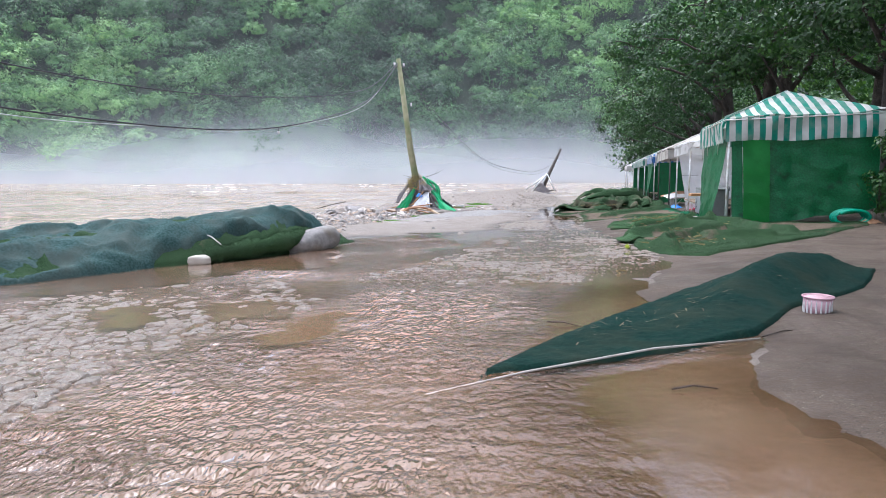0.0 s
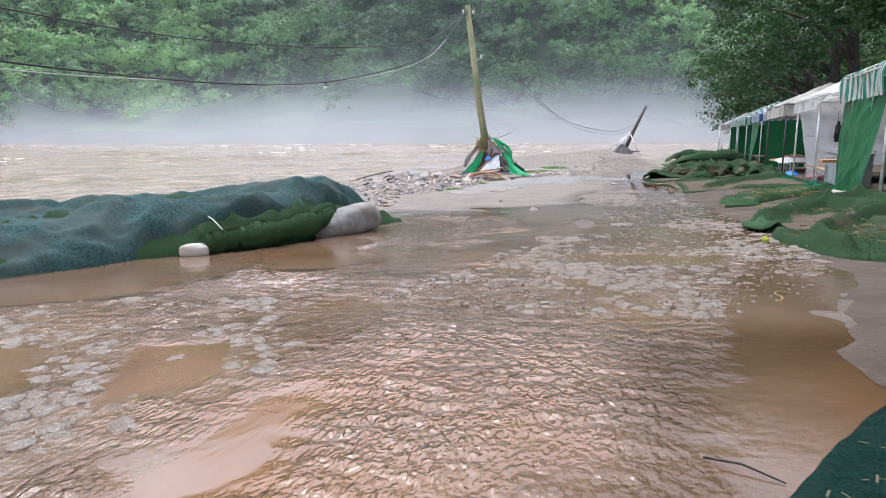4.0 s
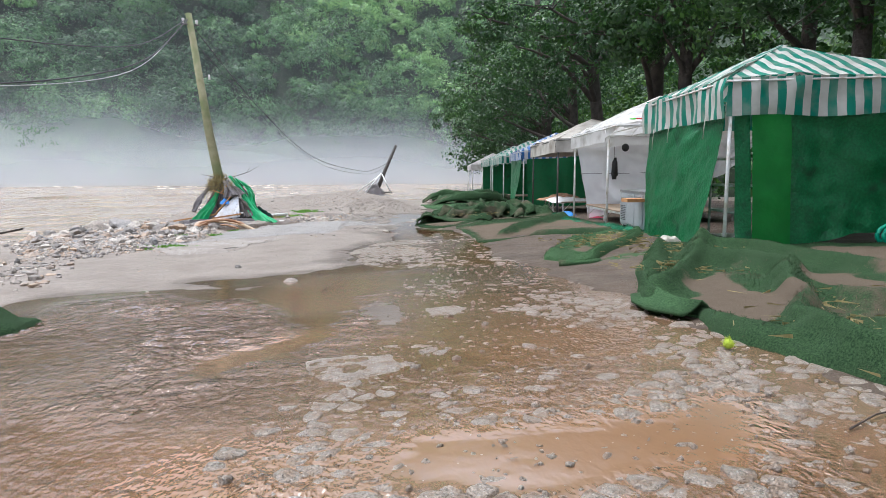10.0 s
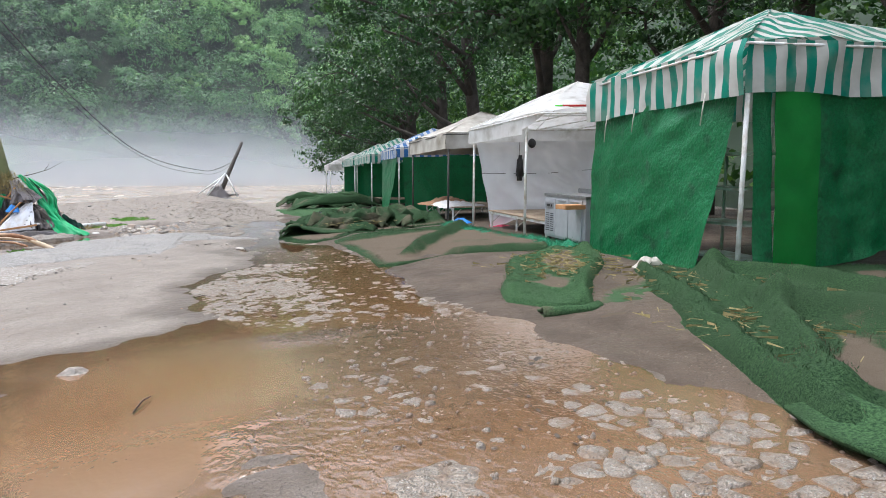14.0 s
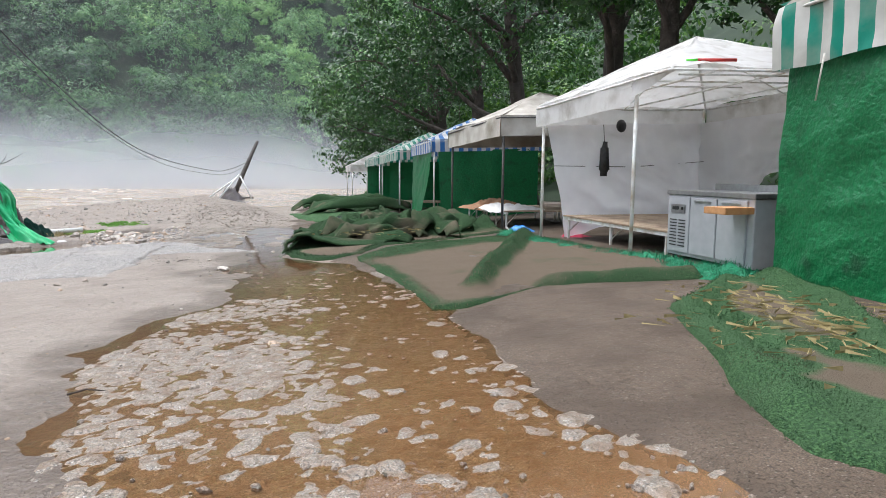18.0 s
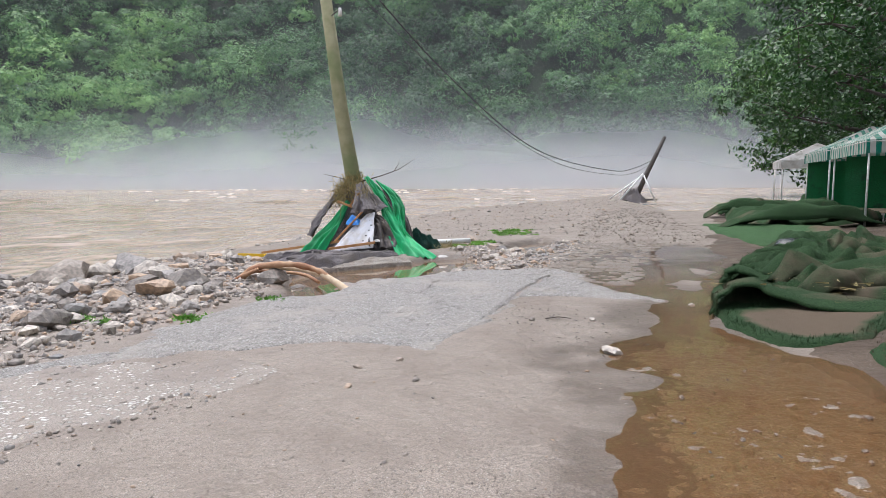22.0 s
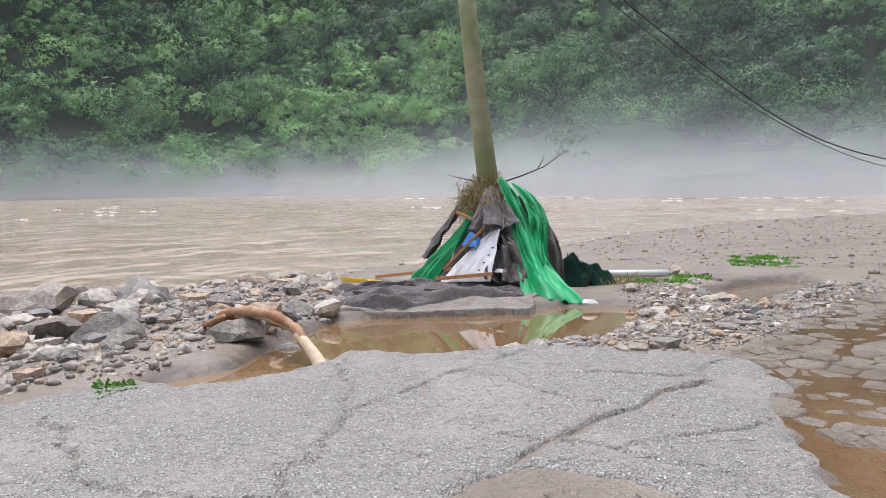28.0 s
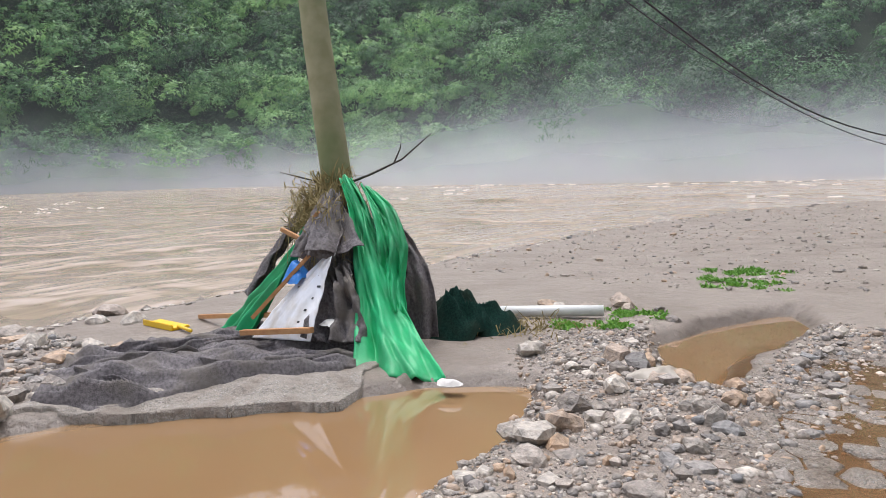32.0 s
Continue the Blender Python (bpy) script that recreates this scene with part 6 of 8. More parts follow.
# sheet of shade net across the road
NET_SHEET = [(0.72, 0.5), (1.2, 1.35), (1.79, 2.2), (2.6, 3.2), (3.3, 4.0), (4.3, 4.5), (5.0, 4.2), (4.3, 3.1), (3.25, 2.2), (2.7, 1.5), (1.93, 0.98), (1.2, 0.68)]
patch("shade_net", NET_SHEET, 0.035, 0.055, M_NETD,
      "dark green shade net lying across the flooded road", "shade net", "", 0.02, 0.02, 14,
      lambda X, Y, sd: 0.28 * ramp01(X, 2.0, 3.6) * ramp01(sd, 0, 0.7) + 0.014 * vnoise(X, Y, 2.0, 150) * ramp01(sd, 0, 0.2) + 0.006 * vnoise(X - Y, X + Y, 14, 151, 1))
M_CONDUIT = mat("muddy_conduit", (0.42, 0.4, 0.37), (0.3, 0.26, 0.22), 14, 0.5, 0.1, 60)
tagged(tube("white_conduit", [(-0.9, -1.5, plane_z(-0.9, -1.5) - 0.016), (-0.1, -0.42, plane_z(-0.1, -0.4) - 0.014), (0.4, 0.13, plane_z(0.4, 0.1) - 0.009), (1.0, 0.56, plane_z(1, 0.56) + 0.006), (1.85, 0.94, plane_z(1.85, 0.94) + 0.05), (2.6, 1.15, plane_z(2.6, 1.15) + 0.06)], 0.008, M_CONDUIT, None, 8),
       "thin white conduit lying in the water along the net", "conduit")
M_PINK = mat("pink_plastic", (0.55, 0.32, 0.36), (0.62, 0.4, 0.43), 12, 0.5, 0.1, 60)
bk = bmesh.new()
bmesh.ops.create_cone(bk, cap_ends=True, segments=24, radius1=0.085, radius2=0.11, depth=0.15)
basket = tagged(part("plastic_basket", bk, M_PINK), "small pink plastic basket lying upright on wet mud", "basket")
basket.matrix_world = pose(3.38, 2.05, plane_z(3.38, 2.05) + 0.11, 0, 0, 0)
for k in range(18):
    a = k * math.tau / 18
    box_part("rib", 0.008, 0.012, 0.12, (0.1 * math.cos(a), 0.1 * math.sin(a), 0), M_CLOTHW, basket, 0.0)
tube("rim", [(0.112 * math.cos(a), 0.112 * math.sin(a), 0.075) for a in np.linspace(0, math.tau, 25)], 0.008, M_PINK, basket, 6)
# bits caught on the net
rng = np.random.RandomState(65)
bits = []
for i in range(110):
    x, y = rng.uniform(1.2, 3.6), 0
    y = 0.45 + x * 0.72 + rng.normal(0, 0.4)
    if poly_sd(np.array([x]), np.array([y]), NET_SHEET)[0] < 0.08:
        continue
    z = plane_z(x, y) + 0.085 + 0.28 * float(ramp01(np.array(x), 2.0, 3.6) * ramp01(poly_sd(np.array([x]), np.array([y]), NET_SHEET), 0, 0.7)[0])
    a, L, w = rng.uniform(0, 6.28), rng.uniform(0.02, 0.1), rng.uniform(0.002, 0.006)
    dx, dy = math.cos(a), math.sin(a)
    bits.append([(x - dy * w, y + dx * w, z), (x + dy * w, y - dx * w, z), (x + dx * L + dy * w, y + dy * L - dx * w, z + 0.012), (x + dx * L - dy * w, y + dy * L + dx * w, z + 0.012)])
tagged(new("net_litter", quads("net_litter", np.array(bits), mat("wet_bits", (0.04, 0.035, 0.02), (0.16, 0.13, 0.07), 3, 0.7, 0, 10))), "dead leaves and stalks stuck on the shade net", "litter", kind="stuff")
# ---- leaning pole and what the flood hung on it ----
pole = tagged(new("utility_pole"), "leaning concrete utility pole green with algae", "pole")
tube("shaft", ((-3.02, 29.05, -1.6), (-3.2, 29.08, -0.1), (-3.55, 29.17, 1.9), (-4.1, 29.3, 6.15)), (0.18, 0.17, 0.15, 0.105), M_CONC, pole, 24)
tube("cross_arm", ((-4.3, 29.1, 5.75), (-3.8, 29.5, 5.8)), 0.03, M_DARKSTEEL, pole, 8)
for k in (-0.2, 0.2):
    tube("insulator", ((-4.06 + k, 29.3 + k * 0.8, 5.78), (-4.06 + k, 29.3 + k * 0.8, 5.95)), (0.035, 0.05), M_CLOTHW, pole, 10)
br = tube("bracket", ((-3.75, 29.2, 3.9), (-3.45, 29.0, 4.0)), 0.014, M_DARKSTEEL, pole, 6)
tube("lamp_fitting", ((-3.45, 29.0, 4.02), (-3.45, 29.0, 3.85)), (0.03, 0.045), M_CLOTHW, br, 10)
M_WIRE = mat("black_cable", (0.02, 0.02, 0.02), (0.04, 0.04, 0.04), 20, 0.5, 0, 10)
M_WIREP = mat("pale_cable", (0.5, 0.5, 0.48), (0.6, 0.6, 0.58), 20, 0.5, 0, 10)
cl = "cable sagging from the leaning pole over the bank"
tagged(tube("overhead_cable", wire([(-4.1, 29.3, 5.95), (-4.75, 24.5, 3.7), (-5.95, 16.7, 2.2), (-7.1, 9, 1.95), (-8.2, 2, 2.5), (-9.2, -6, 3.9)]), 0.018, M_WIRE, None, 6), "black twisted " + cl, "cable")
tagged(tube("overhead_cable", wire([(-4.1, 29.3, 5.98), (-4.8, 24.0, 4.1), (-6.2, 15.5, 3.0), (-7.4, 8, 2.75), (-8.6, 0, 3.4), (-9.4, -6, 4.4)]), 0.014, M_WIRE, None, 6), "thin black " + cl, "cable")
tagged(tube("overhead_cable", wire([(-4.1, 29.3, 5.95), (-4.9, 24.5, 3.5), (-6.1, 17.5, 2.25), (-6.9, 12, 1.95), (-7.9, 5, 2.1), (-9.2, -6, 3.9)]), 0.009, M_WIREP, None, 6), "pale looping " + cl, "cable")
tagged(tube("overhead_cable", wire([(-4.05, 29.4, 5.8), (-2.2, 34, 3.3), (0.0, 39.5, 1.25), (2.9, 47, 0.45), (4.3, 52, 0.55), (5.6, 56, 1.0)]), 0.016, M_WIRE, None, 6), "black cable slack between the two leaning poles", "cable")
tagged(tube("overhead_cable", wire([(-4.05, 29.4, 5.3), (-1.6, 36, 2.4), (0.6, 42, 0.8), (3.0, 48, 0.25), (4.3, 52, 0.3), (5.5, 56, 0.8)]), 0.01, M_WIRE, None, 6), "thin cable slack between the two leaning poles", "cable")
bm = bmesh.new()
bmesh.ops.create_uvsphere(bm, u_segments=12, v_segments=8, radius=0.045)
bulb = tagged(part("light_bulb", bm, M_CLOTHW), "white bulb hanging from the sagging cable", "bulb")
bulb.location = (-5.95, 16.7, 2.05)
tube("socket", ((0, 0, 0.03), (0, 0, 0.14)), 0.02, M_BLACK, bulb, 8)

M_FELT = mat("grey_felt", (0.1, 0.09, 0.093), (0.21, 0.19, 0.195), 40, 0.95, 0.8, 120, c3=(0.16, 0.14, 0.12), s3=3, dist=0.015)
M_GCLOTH = mat("emerald_tarpaulin", (0.014, 0.36, 0.13), (0.022, 0.46, 0.18), 5, 0.5, 0.35, 12, c3=(0.03, 0.25, 0.1), s3=2)
M_STRAW = mat("dry_straw", (0.2, 0.16, 0.06), (0.38, 0.3, 0.14), 10, 0.9, 0.2, 60)
M_WEED = leaf_mat("weed_leaves", (0.05, 0.14, 0.02), (0.12, 0.3, 0.04), (0.25, 0.45, 0.08))

drift = tagged(new("flood_debris"), "grey felt, straw and boards caught round the pole's foot", "debris")
# felt draped about the pole as a ragged cone with deep folds
n_a, n_h = 120, 44
A, Hh = np.meshgrid(np.linspace(0, math.tau, n_a), np.linspace(0, 1, n_h))
ca, sa = np.cos(A), np.sin(A)
crease = vnoise(ca * 2.2, sa * 2.2 + Hh * 0.5, 1.6, 200, 3)
R = 0.14 + Hh ** 1.25 * (0.72 + 0.42 * crease) + 0.13 * np.sqrt(np.abs(vnoise(ca * 2.5, sa * 2.5 + Hh * 2.2, 1.5, 201, 3))) - 0.05
zb, zt = plane_z(-3.1, 29.05) - 0.05, 0.2
Zc = zt + (zb - zt) * Hh + 0.06 * vnoise(ca * 3, sa * 3 + Hh * 3, 1.2, 202, 2) * (1 - Hh)
cx0 = -3.25 + 0.22 * Hh
me = grid_mesh("felt", cx0 + R * ca * 1.08, 29.02 + R * sa * 0.85, Zc, M_FELT)
sub("felt", me, drift)


def strip(name, pts, widths, side, material, parent, folds=5, depth=0.05, label="", seed=0, crisp=0.4):
    """A falling length of cloth with lengthwise folds."""
    pts = wire(pts, n=60)
    n, m = len(pts), 40
    X, Y, Z = np.zeros((n, m)), np.zeros((n, m)), np.zeros((n, m))
    sd = Vector(side).normalized()
    sj, ti = np.meshgrid(np.linspace(0, 1, m), np.linspace(0, 1, n))
    wob = vnoise(sj * 3.1 + ti * 0.8 + seed, ti * 1.4 + seed, 1.6, 240 + seed, 3)
    # sharp pulls that run slantwise down the cloth, and small puckers
    wob = wob + crisp * (0.7 - 1.6 * np.abs(vnoise(sj * 3.0 - ti * 2.2 + seed, ti * 1.1, 1.5, 250 + seed, 2))) + 0.3 * crisp * vnoise(sj * 9, ti * 7, 1.3, 260 + seed, 2)
    edge = 1 + 0.05 * vnoise(ti * 6 + seed, ti * 0 + seed, 1.0, 270 + seed, 2)
    for i, p in enumerate(pts):
        t = i / (n - 1)
        w = np.interp(t, np.linspace(0, 1, len(widths)), widths)
        d = (pts[min(i + 1, n - 1)] - pts[max(i - 1, 0)]).normalized()
        nr = d.cross(sd).normalized()
        for j in range(m):
            s = j / (m - 1) - 0.5
            f = depth * (math.sin(s * folds * math.tau + 1.5 * t + seed) + 0.5 * math.sin(s * folds * 11 + 3 * t)) * (0.35 + 0.65 * t) + depth * 0.9 * wob[i, j]
            q = p + sd * (s * w * edge[i, j]) + nr * f
            X[i, j], Y[i, j], Z[i, j] = q
    ob = sub(name, grid_mesh(name, X, Y, Z, material), parent, label)
    so = ob.modifiers.new("thickness", "SOLIDIFY")
    so.thickness = 0.006
    return ob


gc = tagged(new("green_cloth"), "long emerald green cloth draped from the pole into the puddle", "cloth")
strip("drape", [(-2.88, 28.82, 0.44), (-2.6, 28.7, 0.12), (-2.38, 28.56, -0.2), (-2.1, 28.38, -0.68), (-1.84, 28.2, -0.98), (-1.56, 27.98, -1.21)], [0.12, 0.2, 0.26, 0.42, 0.6, 0.78], (0.85, 0.5, 0.05), M_GCLOTH, gc, 1.7, 0.055, crisp=1.0)
strip("drape", [(-2.66, 28.88, 0.34), (-2.36, 28.78, 0.12), (-2.14, 28.64, -0.17), (-2.1, 28.55, -0.48), (-1.98, 28.46, -0.78)], [0.1, 0.22, 0.26, 0.26, 0.2], (0.85, 0.5, 0.05), M_GCLOTH, gc, 1.4, 0.045, seed=6, crisp=1.0)
strip("drape", [(-3.25, 28.6, -0.05), (-3.45, 28.4, -0.5), (-3.7, 28.25, -0.85), (-3.95, 28.1, -1.2)], [0.12, 0.3, 0.45, 0.6], (-1, 0.6, 0.2), M_GCLOTH, gc, 3, 0.05, seed=2)
strip("felt_flap", [(-3.0, 28.75, 0.3), (-2.8, 28.4, -0.05), (-2.75, 28.25, -0.3)], [0.2, 0.45, 0.6], (1, 0.1, 0), M_FELT, drift, 2, 0.05)
strip("felt_flap", [(-3.6, 28.9, 0.1), (-3.95, 28.7, -0.4), (-4.15, 28.6, -0.8)], [0.15, 0.35, 0.45], (-0.6, 1, 0), M_FELT, drift, 2, 0.05, seed=1)
strip("felt_flap", [(-2.6, 28.98, 0.18), (-2.3, 28.92, -0.24), (-2.12, 28.86, -0.6), (-2.06, 28.8, -1.1)], [0.2, 0.36, 0.44, 0.5], (0.74, 0.67, 0), M_FELT, drift, 2, 0.05, seed=4)

M_PRINT = mat("printed_plastic", (0.74, 0.74, 0.76), (0.66, 0.68, 0.74), 4, 0.35, 0.2, 20, c3=(0.55, 0.52, 0.48), s3=6)
strip("felt_flap", [(-2.62, 28.38, -0.34), (-2.42, 28.2, -0.6), (-2.3, 28.02, -0.98)], [0.26, 0.42, 0.6], (0.9, 0.3, 0), M_FELT, drift, 2.4, 0.06, seed=7, crisp=1.2)
strip("felt_flap", [(-2.95, 28.72, 0.2), (-2.72, 28.45, 0.0), (-2.52, 28.28, -0.22)], [0.14, 0.4, 0.52], (0.74, 0.6, 0), M_FELT, drift, 1.2, 0.03, seed=9, crisp=0.7)
sb_ = tagged(new("printed_sheet"), "torn white printed plastic sheet leaning on the debris", "sheet")
strip("sheet", [(-2.62, 28.28, -0.28), (-2.78, 28.1, -0.6), (-2.95, 27.92, -1.02)], [0.16, 0.55, 0.98], (1, -0.1, 0.12), M_PRINT, sb_, 0.6, 0.014)
for k in range(8):
    t, o = 0.35 + 0.14 * (k // 2), (-0.09 if k % 2 else 0.12)
    p = Vector((-2.62, 28.28, -0.28)).lerp(Vector((-2.95, 27.92, -1.02)), t) + Vector((1, -0.1, 0.12)) * o
    ob = box_part("print_bar", 0.14, 0.003, 0.02, (0, 0, 0), M_BLACK, sb_, 0.0)
    ob.matrix_world = Matrix.Translation(p + Vector((0, -0.035, 0.0))) @ Euler((-0.5, -0.12, -0.1)).to_matrix().to_4x4()


def timber(a, b, w, h, material, label, name="timber_batten", parent=None):
    a, b = Vector(a), Vector(b)
    ob = part(name, box_bm((b - a).length, w, h, (0, 0, 0), 0.004), material, parent, "", False)
    ob.matrix_world = Matrix.Translation((a + b) / 2) @ (b - a).to_track_quat("X", "Z").to_matrix().to_4x4()
    return tagged(ob, label, "batten") if parent is None else ob


timber((-5.3, 28.62, -1.2), (-2.62, 28.02, -0.76), 0.05, 0.05, M_PLANK, "orange timber batten lying across the debris")
timber((-3.4, 27.84, -0.99), (-2.42, 27.86, -0.85), 0.05, 0.05, M_PLANK, "orange timber batten lying across the debris")
timber((-3.3, 27.9, -0.85), (-2.75, 28.25, -0.2), 0.035, 0.035, M_PLANK, "thin orange batten leaning in the debris")
timber((-3.15, 28.45, -0.15), (-2.95, 28.5, 0.12), 0.05, 0.04, M_PLANK, "short splintered batten in the debris")
timber((-3.4, 28.4, -0.05), (-3.0, 28.45, -0.2), 0.04, 0.04, M_PLANK, "short splintered batten in the debris")
heap("blue_bag", -3.0, 28.22, -0.5, 0.16, 0.14, 0.16, M_BLUE, "blue plastic bag stuck in the debris", "bag", 8)
heap("white_scrap", -2.45, 28.1, -0.85, 0.1, 0.08, 0.06, M_CLOTHW, "white scrap of plastic stuck in the debris", "scrap", 9)


def blades(n, place, length, width, rng, material, name, spread=0.8, droop=0.5):
    """Loose narrow blades of straw or grass, each bent once."""
    q = []
    for i in range(n):
        p = np.array(place(rng))
        d = rng.normal(0, spread, 3) + np.array([0, 0, 0.5])
        d /= np.linalg.norm(d)
        L = length * rng.uniform(0.5, 1.3)
        s = np.cross(d, rng.normal(0, 1, 3))
        s = s / (np.linalg.norm(s) + 1e-9) * width
        m = p + d * L * 0.5
        e = p + d * L * 0.9 + np.array([0, 0, -L * droop * rng.rand()])
        q.append([p - s, p + s, m + s * 0.8, m - s * 0.8])
        q.append([m - s * 0.8, m + s * 0.8, e + s * 0.2, e - s * 0.2])
    return quads(name, np.array(q), material)


rng = np.random.RandomState(31)


def on_top(r):
    a, h = r.uniform(0, math.tau), r.uniform(0, 1)
    rr = 0.12 + 0.32 * h
    return (-3.28 + rr * math.cos(a), 29.0 + rr * math.sin(a) * 0.9, 0.42 - 0.55 * h)


def falling(mean):
    return lambda r: (mean[0] + r.normal(0, mean[3]), mean[1] + r.normal(0, mean[3]), mean[2] + r.normal(0, mean[4]))


sub("straw", blades(760, on_top, 0.34, 0.006, rng, M_STRAW, "straw", 0.5, 1.7), drift)
sub("straw", blades(160, falling((-2.85, 28.5, 0.05, 0.08, 0.2)), 0.22, 0.005, rng, M_STRAW, "straw", 0.6, 1.2), drift)
sub("straw", blades(160, falling((-3.5, 28.75, 0.1, 0.07, 0.15)), 0.2, 0.005, rng, M_STRAW, "straw", 0.35, 1.6), drift)
tw = tagged(new("bare_twig"), "bare forked twig sticking out of the debris", "twig")
tube("stem", [(-3.05, 28.9, 0.35), (-2.6, 28.9, 0.47), (-2.2, 28.9, 0.6), (-1.84, 28.9, 0.82)], [0.014, 0.012, 0.009, 0.004], M_BARK, tw, 6)
tube("fork", [(-2.3, 28.9, 0.57), (-2.2, 28.88, 0.7), (-2.16, 28.86, 0.8)], [0.008, 0.006, 0.003], M_BARK, tw, 5)
tagged(tube("bare_twig", [(-3.4, 28.95, 0.4), (-3.65, 28.85, 0.47), (-3.85, 28.8, 0.52)], [0.01, 0.008, 0.004], M_BARK, None, 5), "short bare twig sticking out of the debris", "twig")

FELT_A = [(-4.3, 26.5), (-3.35, 25.9), (-2.95, 26.2), (-2.75, 26.5), (-2.4, 27.0), (-1.95, 27.7), (-2.2, 28.5), (-3.4, 28.9), (-4.0, 28.4), (-4.3, 27.6)]
def felt_folds(X, Y, sd):
    """Long soft wrinkles of a wet felt sheet."""
    u, v = X * 0.75 + Y * 0.66, Y * 0.75 - X * 0.66
    v = v + 0.12 * vnoise(X, Y, 1.6, 211, 2)
    a = 1 - 1.7 * np.abs(vnoise(u * 0.9, v * 3.2, 1.0, 212, 2))
    b = 1 - 1.7 * np.abs(vnoise(u * 1.6 + 0.5 * v, v * 6.0, 1.0, 213, 2))
    return 0.085 * a + 0.06 * b + 0.025 * (1 - 1.7 * np.abs(vnoise(u * 3 + v, v * 11, 1.0, 215, 2))) + 0.04 * vnoise(X, Y, 1.0, 214, 2)


felt_mat = patch("felt_mat", FELT_A, 0.022, 0.05, M_FELT, "dark grey felt mat crumpled on a broken slab", "mat", "", 0.03, 0.08, 20, felt_folds)
folds_in(FELT_A, 30, 0.8, 0.04, 0.07, 0.07, M_FELT, felt_mat, 5, 0.75)
M_SLAB = grain_mat("broken_concrete", ((0.16, 0.145, 0.13), (0.3, 0.275, 0.25), (0.4, 0.37, 0.34), (0.5, 0.47, 0.44)), (0.28, 0.245, 0.21), 0.014, 0.65, 0.01, (0.2, 0.16, 0.13), 3, (0.46, 0.62), 0.3, 0.35, (12.0, 0.05))
patch("concrete_slab", [(-3.35, 25.7), (-2.75, 26.2), (-2.4, 26.5), (-1.5, 27.3), (-1.9, 28.0), (-2.8, 27.6), (-3.8, 26.6)], 0.02, 0.04, M_SLAB, "broken concrete slab at the edge of the puddle", "slab", "", 0.008, 0.16, 21, lambda X, Y, sd: 0.03 * vnoise(X, Y, 1.8, 220) + 0.012 * vnoise(X, Y, 9, 221, 3), drop=0.3, lift=-0.012)
for seed, (x, y, r, h) in enumerate(((-2.0, 29.3, 0.36, 0.5), (-1.75, 29.6, 0.34, 0.34), (-2.2, 29.8, 0.4, 0.4))):
    heap("tangled_net", x, y, plane_z(x, y) - 0.02, r, r, h, M_NETD, "tangled dark green net caught behind the pole", "net", 30 + seed, sharp=3.2, res=40)
rng = np.random.RandomState(32)
tagged(new("washed_straw", blades(500, lambda r: (r.normal(-1.6, 0.3), r.normal(29.9, 0.3), plane_z(-1.6, 29.9) + r.uniform(0.0, 0.06)), 0.24, 0.006, rng, M_STRAW, "washed_straw", 1.0, 0.8)), "straw and reeds washed up behind the pole", "straw", kind="stuff")
pz = lambda x, y, h: (x, y, plane_z(x, y) + h)
M_PVC = mat("white_pvc", (0.74, 0.74, 0.72), (0.68, 0.68, 0.66), 8, 0.35, 0.03, 60)
pipe = tagged(tube("pvc_pipe", [pz(-2.15, 30.2, 0.13), pz(-0.98, 30.75, 0.14)], 0.062, M_PVC, None, 20, cap=False), "white plastic pipe lying on the sand", "pipe")
so = pipe.modifiers.new("wall", "SOLIDIFY")
so.thickness = 0.006
M_YEL = mat("yellow_plastic", (0.7, 0.42, 0.01), (0.78, 0.5, 0.02), 8, 0.45, 0.05, 60)
yt = tagged(new("yellow_trowel"), "yellow plastic shovel lying on the sand", "shovel")
box_part("blade", 0.62, 0.22, 0.03, (-5.25, 28.15, plane_z(-5.25, 28.15) + 0.07), M_YEL, yt, 0.01)
box_part("lip", 0.62, 0.02, 0.07, (-5.25, 28.04, plane_z(-5.25, 28.15) + 0.09), M_YEL, yt, 0.006)
tube("handle", (pz(-4.96, 28.12, 0.09), pz(-4.6, 28.05, 0.08)), 0.02, M_YEL, yt, 8)
# uprooted branch
M_ROOT = mat("peeled_root", (0.36, 0.19, 0.1), (0.48, 0.3, 0.18), 9, 0.7, 0.5, 40, c3=(0.24, 0.09, 0.04), s3=4)
rt = tagged(new("uprooted_branch"), "reddish peeled branch arched over the stones", "branch")
tube("stem", wire([(-3.75, 24.0, -1.22), (-3.4, 24.05, -1.08), (-3.05, 24.1, -0.82), (-2.5, 24.1, -0.75), (-2.1, 24.1, -0.82), (-1.85, 24.05, -0.95), (-1.62, 24.0, -1.1)], n=36), [(0.055 - 0.0005 * k) * (1 + 0.22 * math.sin(k * 1.9) * math.sin(k * 0.7)) for k in range(37)], M_ROOT, rt, 9)
tube("fork", wire([(-3.1, 24.1, -0.86), (-2.8, 24.3, -0.9), (-2.4, 24.35, -0.94), (-2.1, 24.2, -1.02)], n=18), 0.026, M_ROOT, rt, 7)
tube("fork", wire([(-3.4, 24.05, -1.06), (-3.0, 24.2, -1.02), (-2.7, 24.3, -1.0)], n=14), 0.022, M_ROOT, rt, 7)

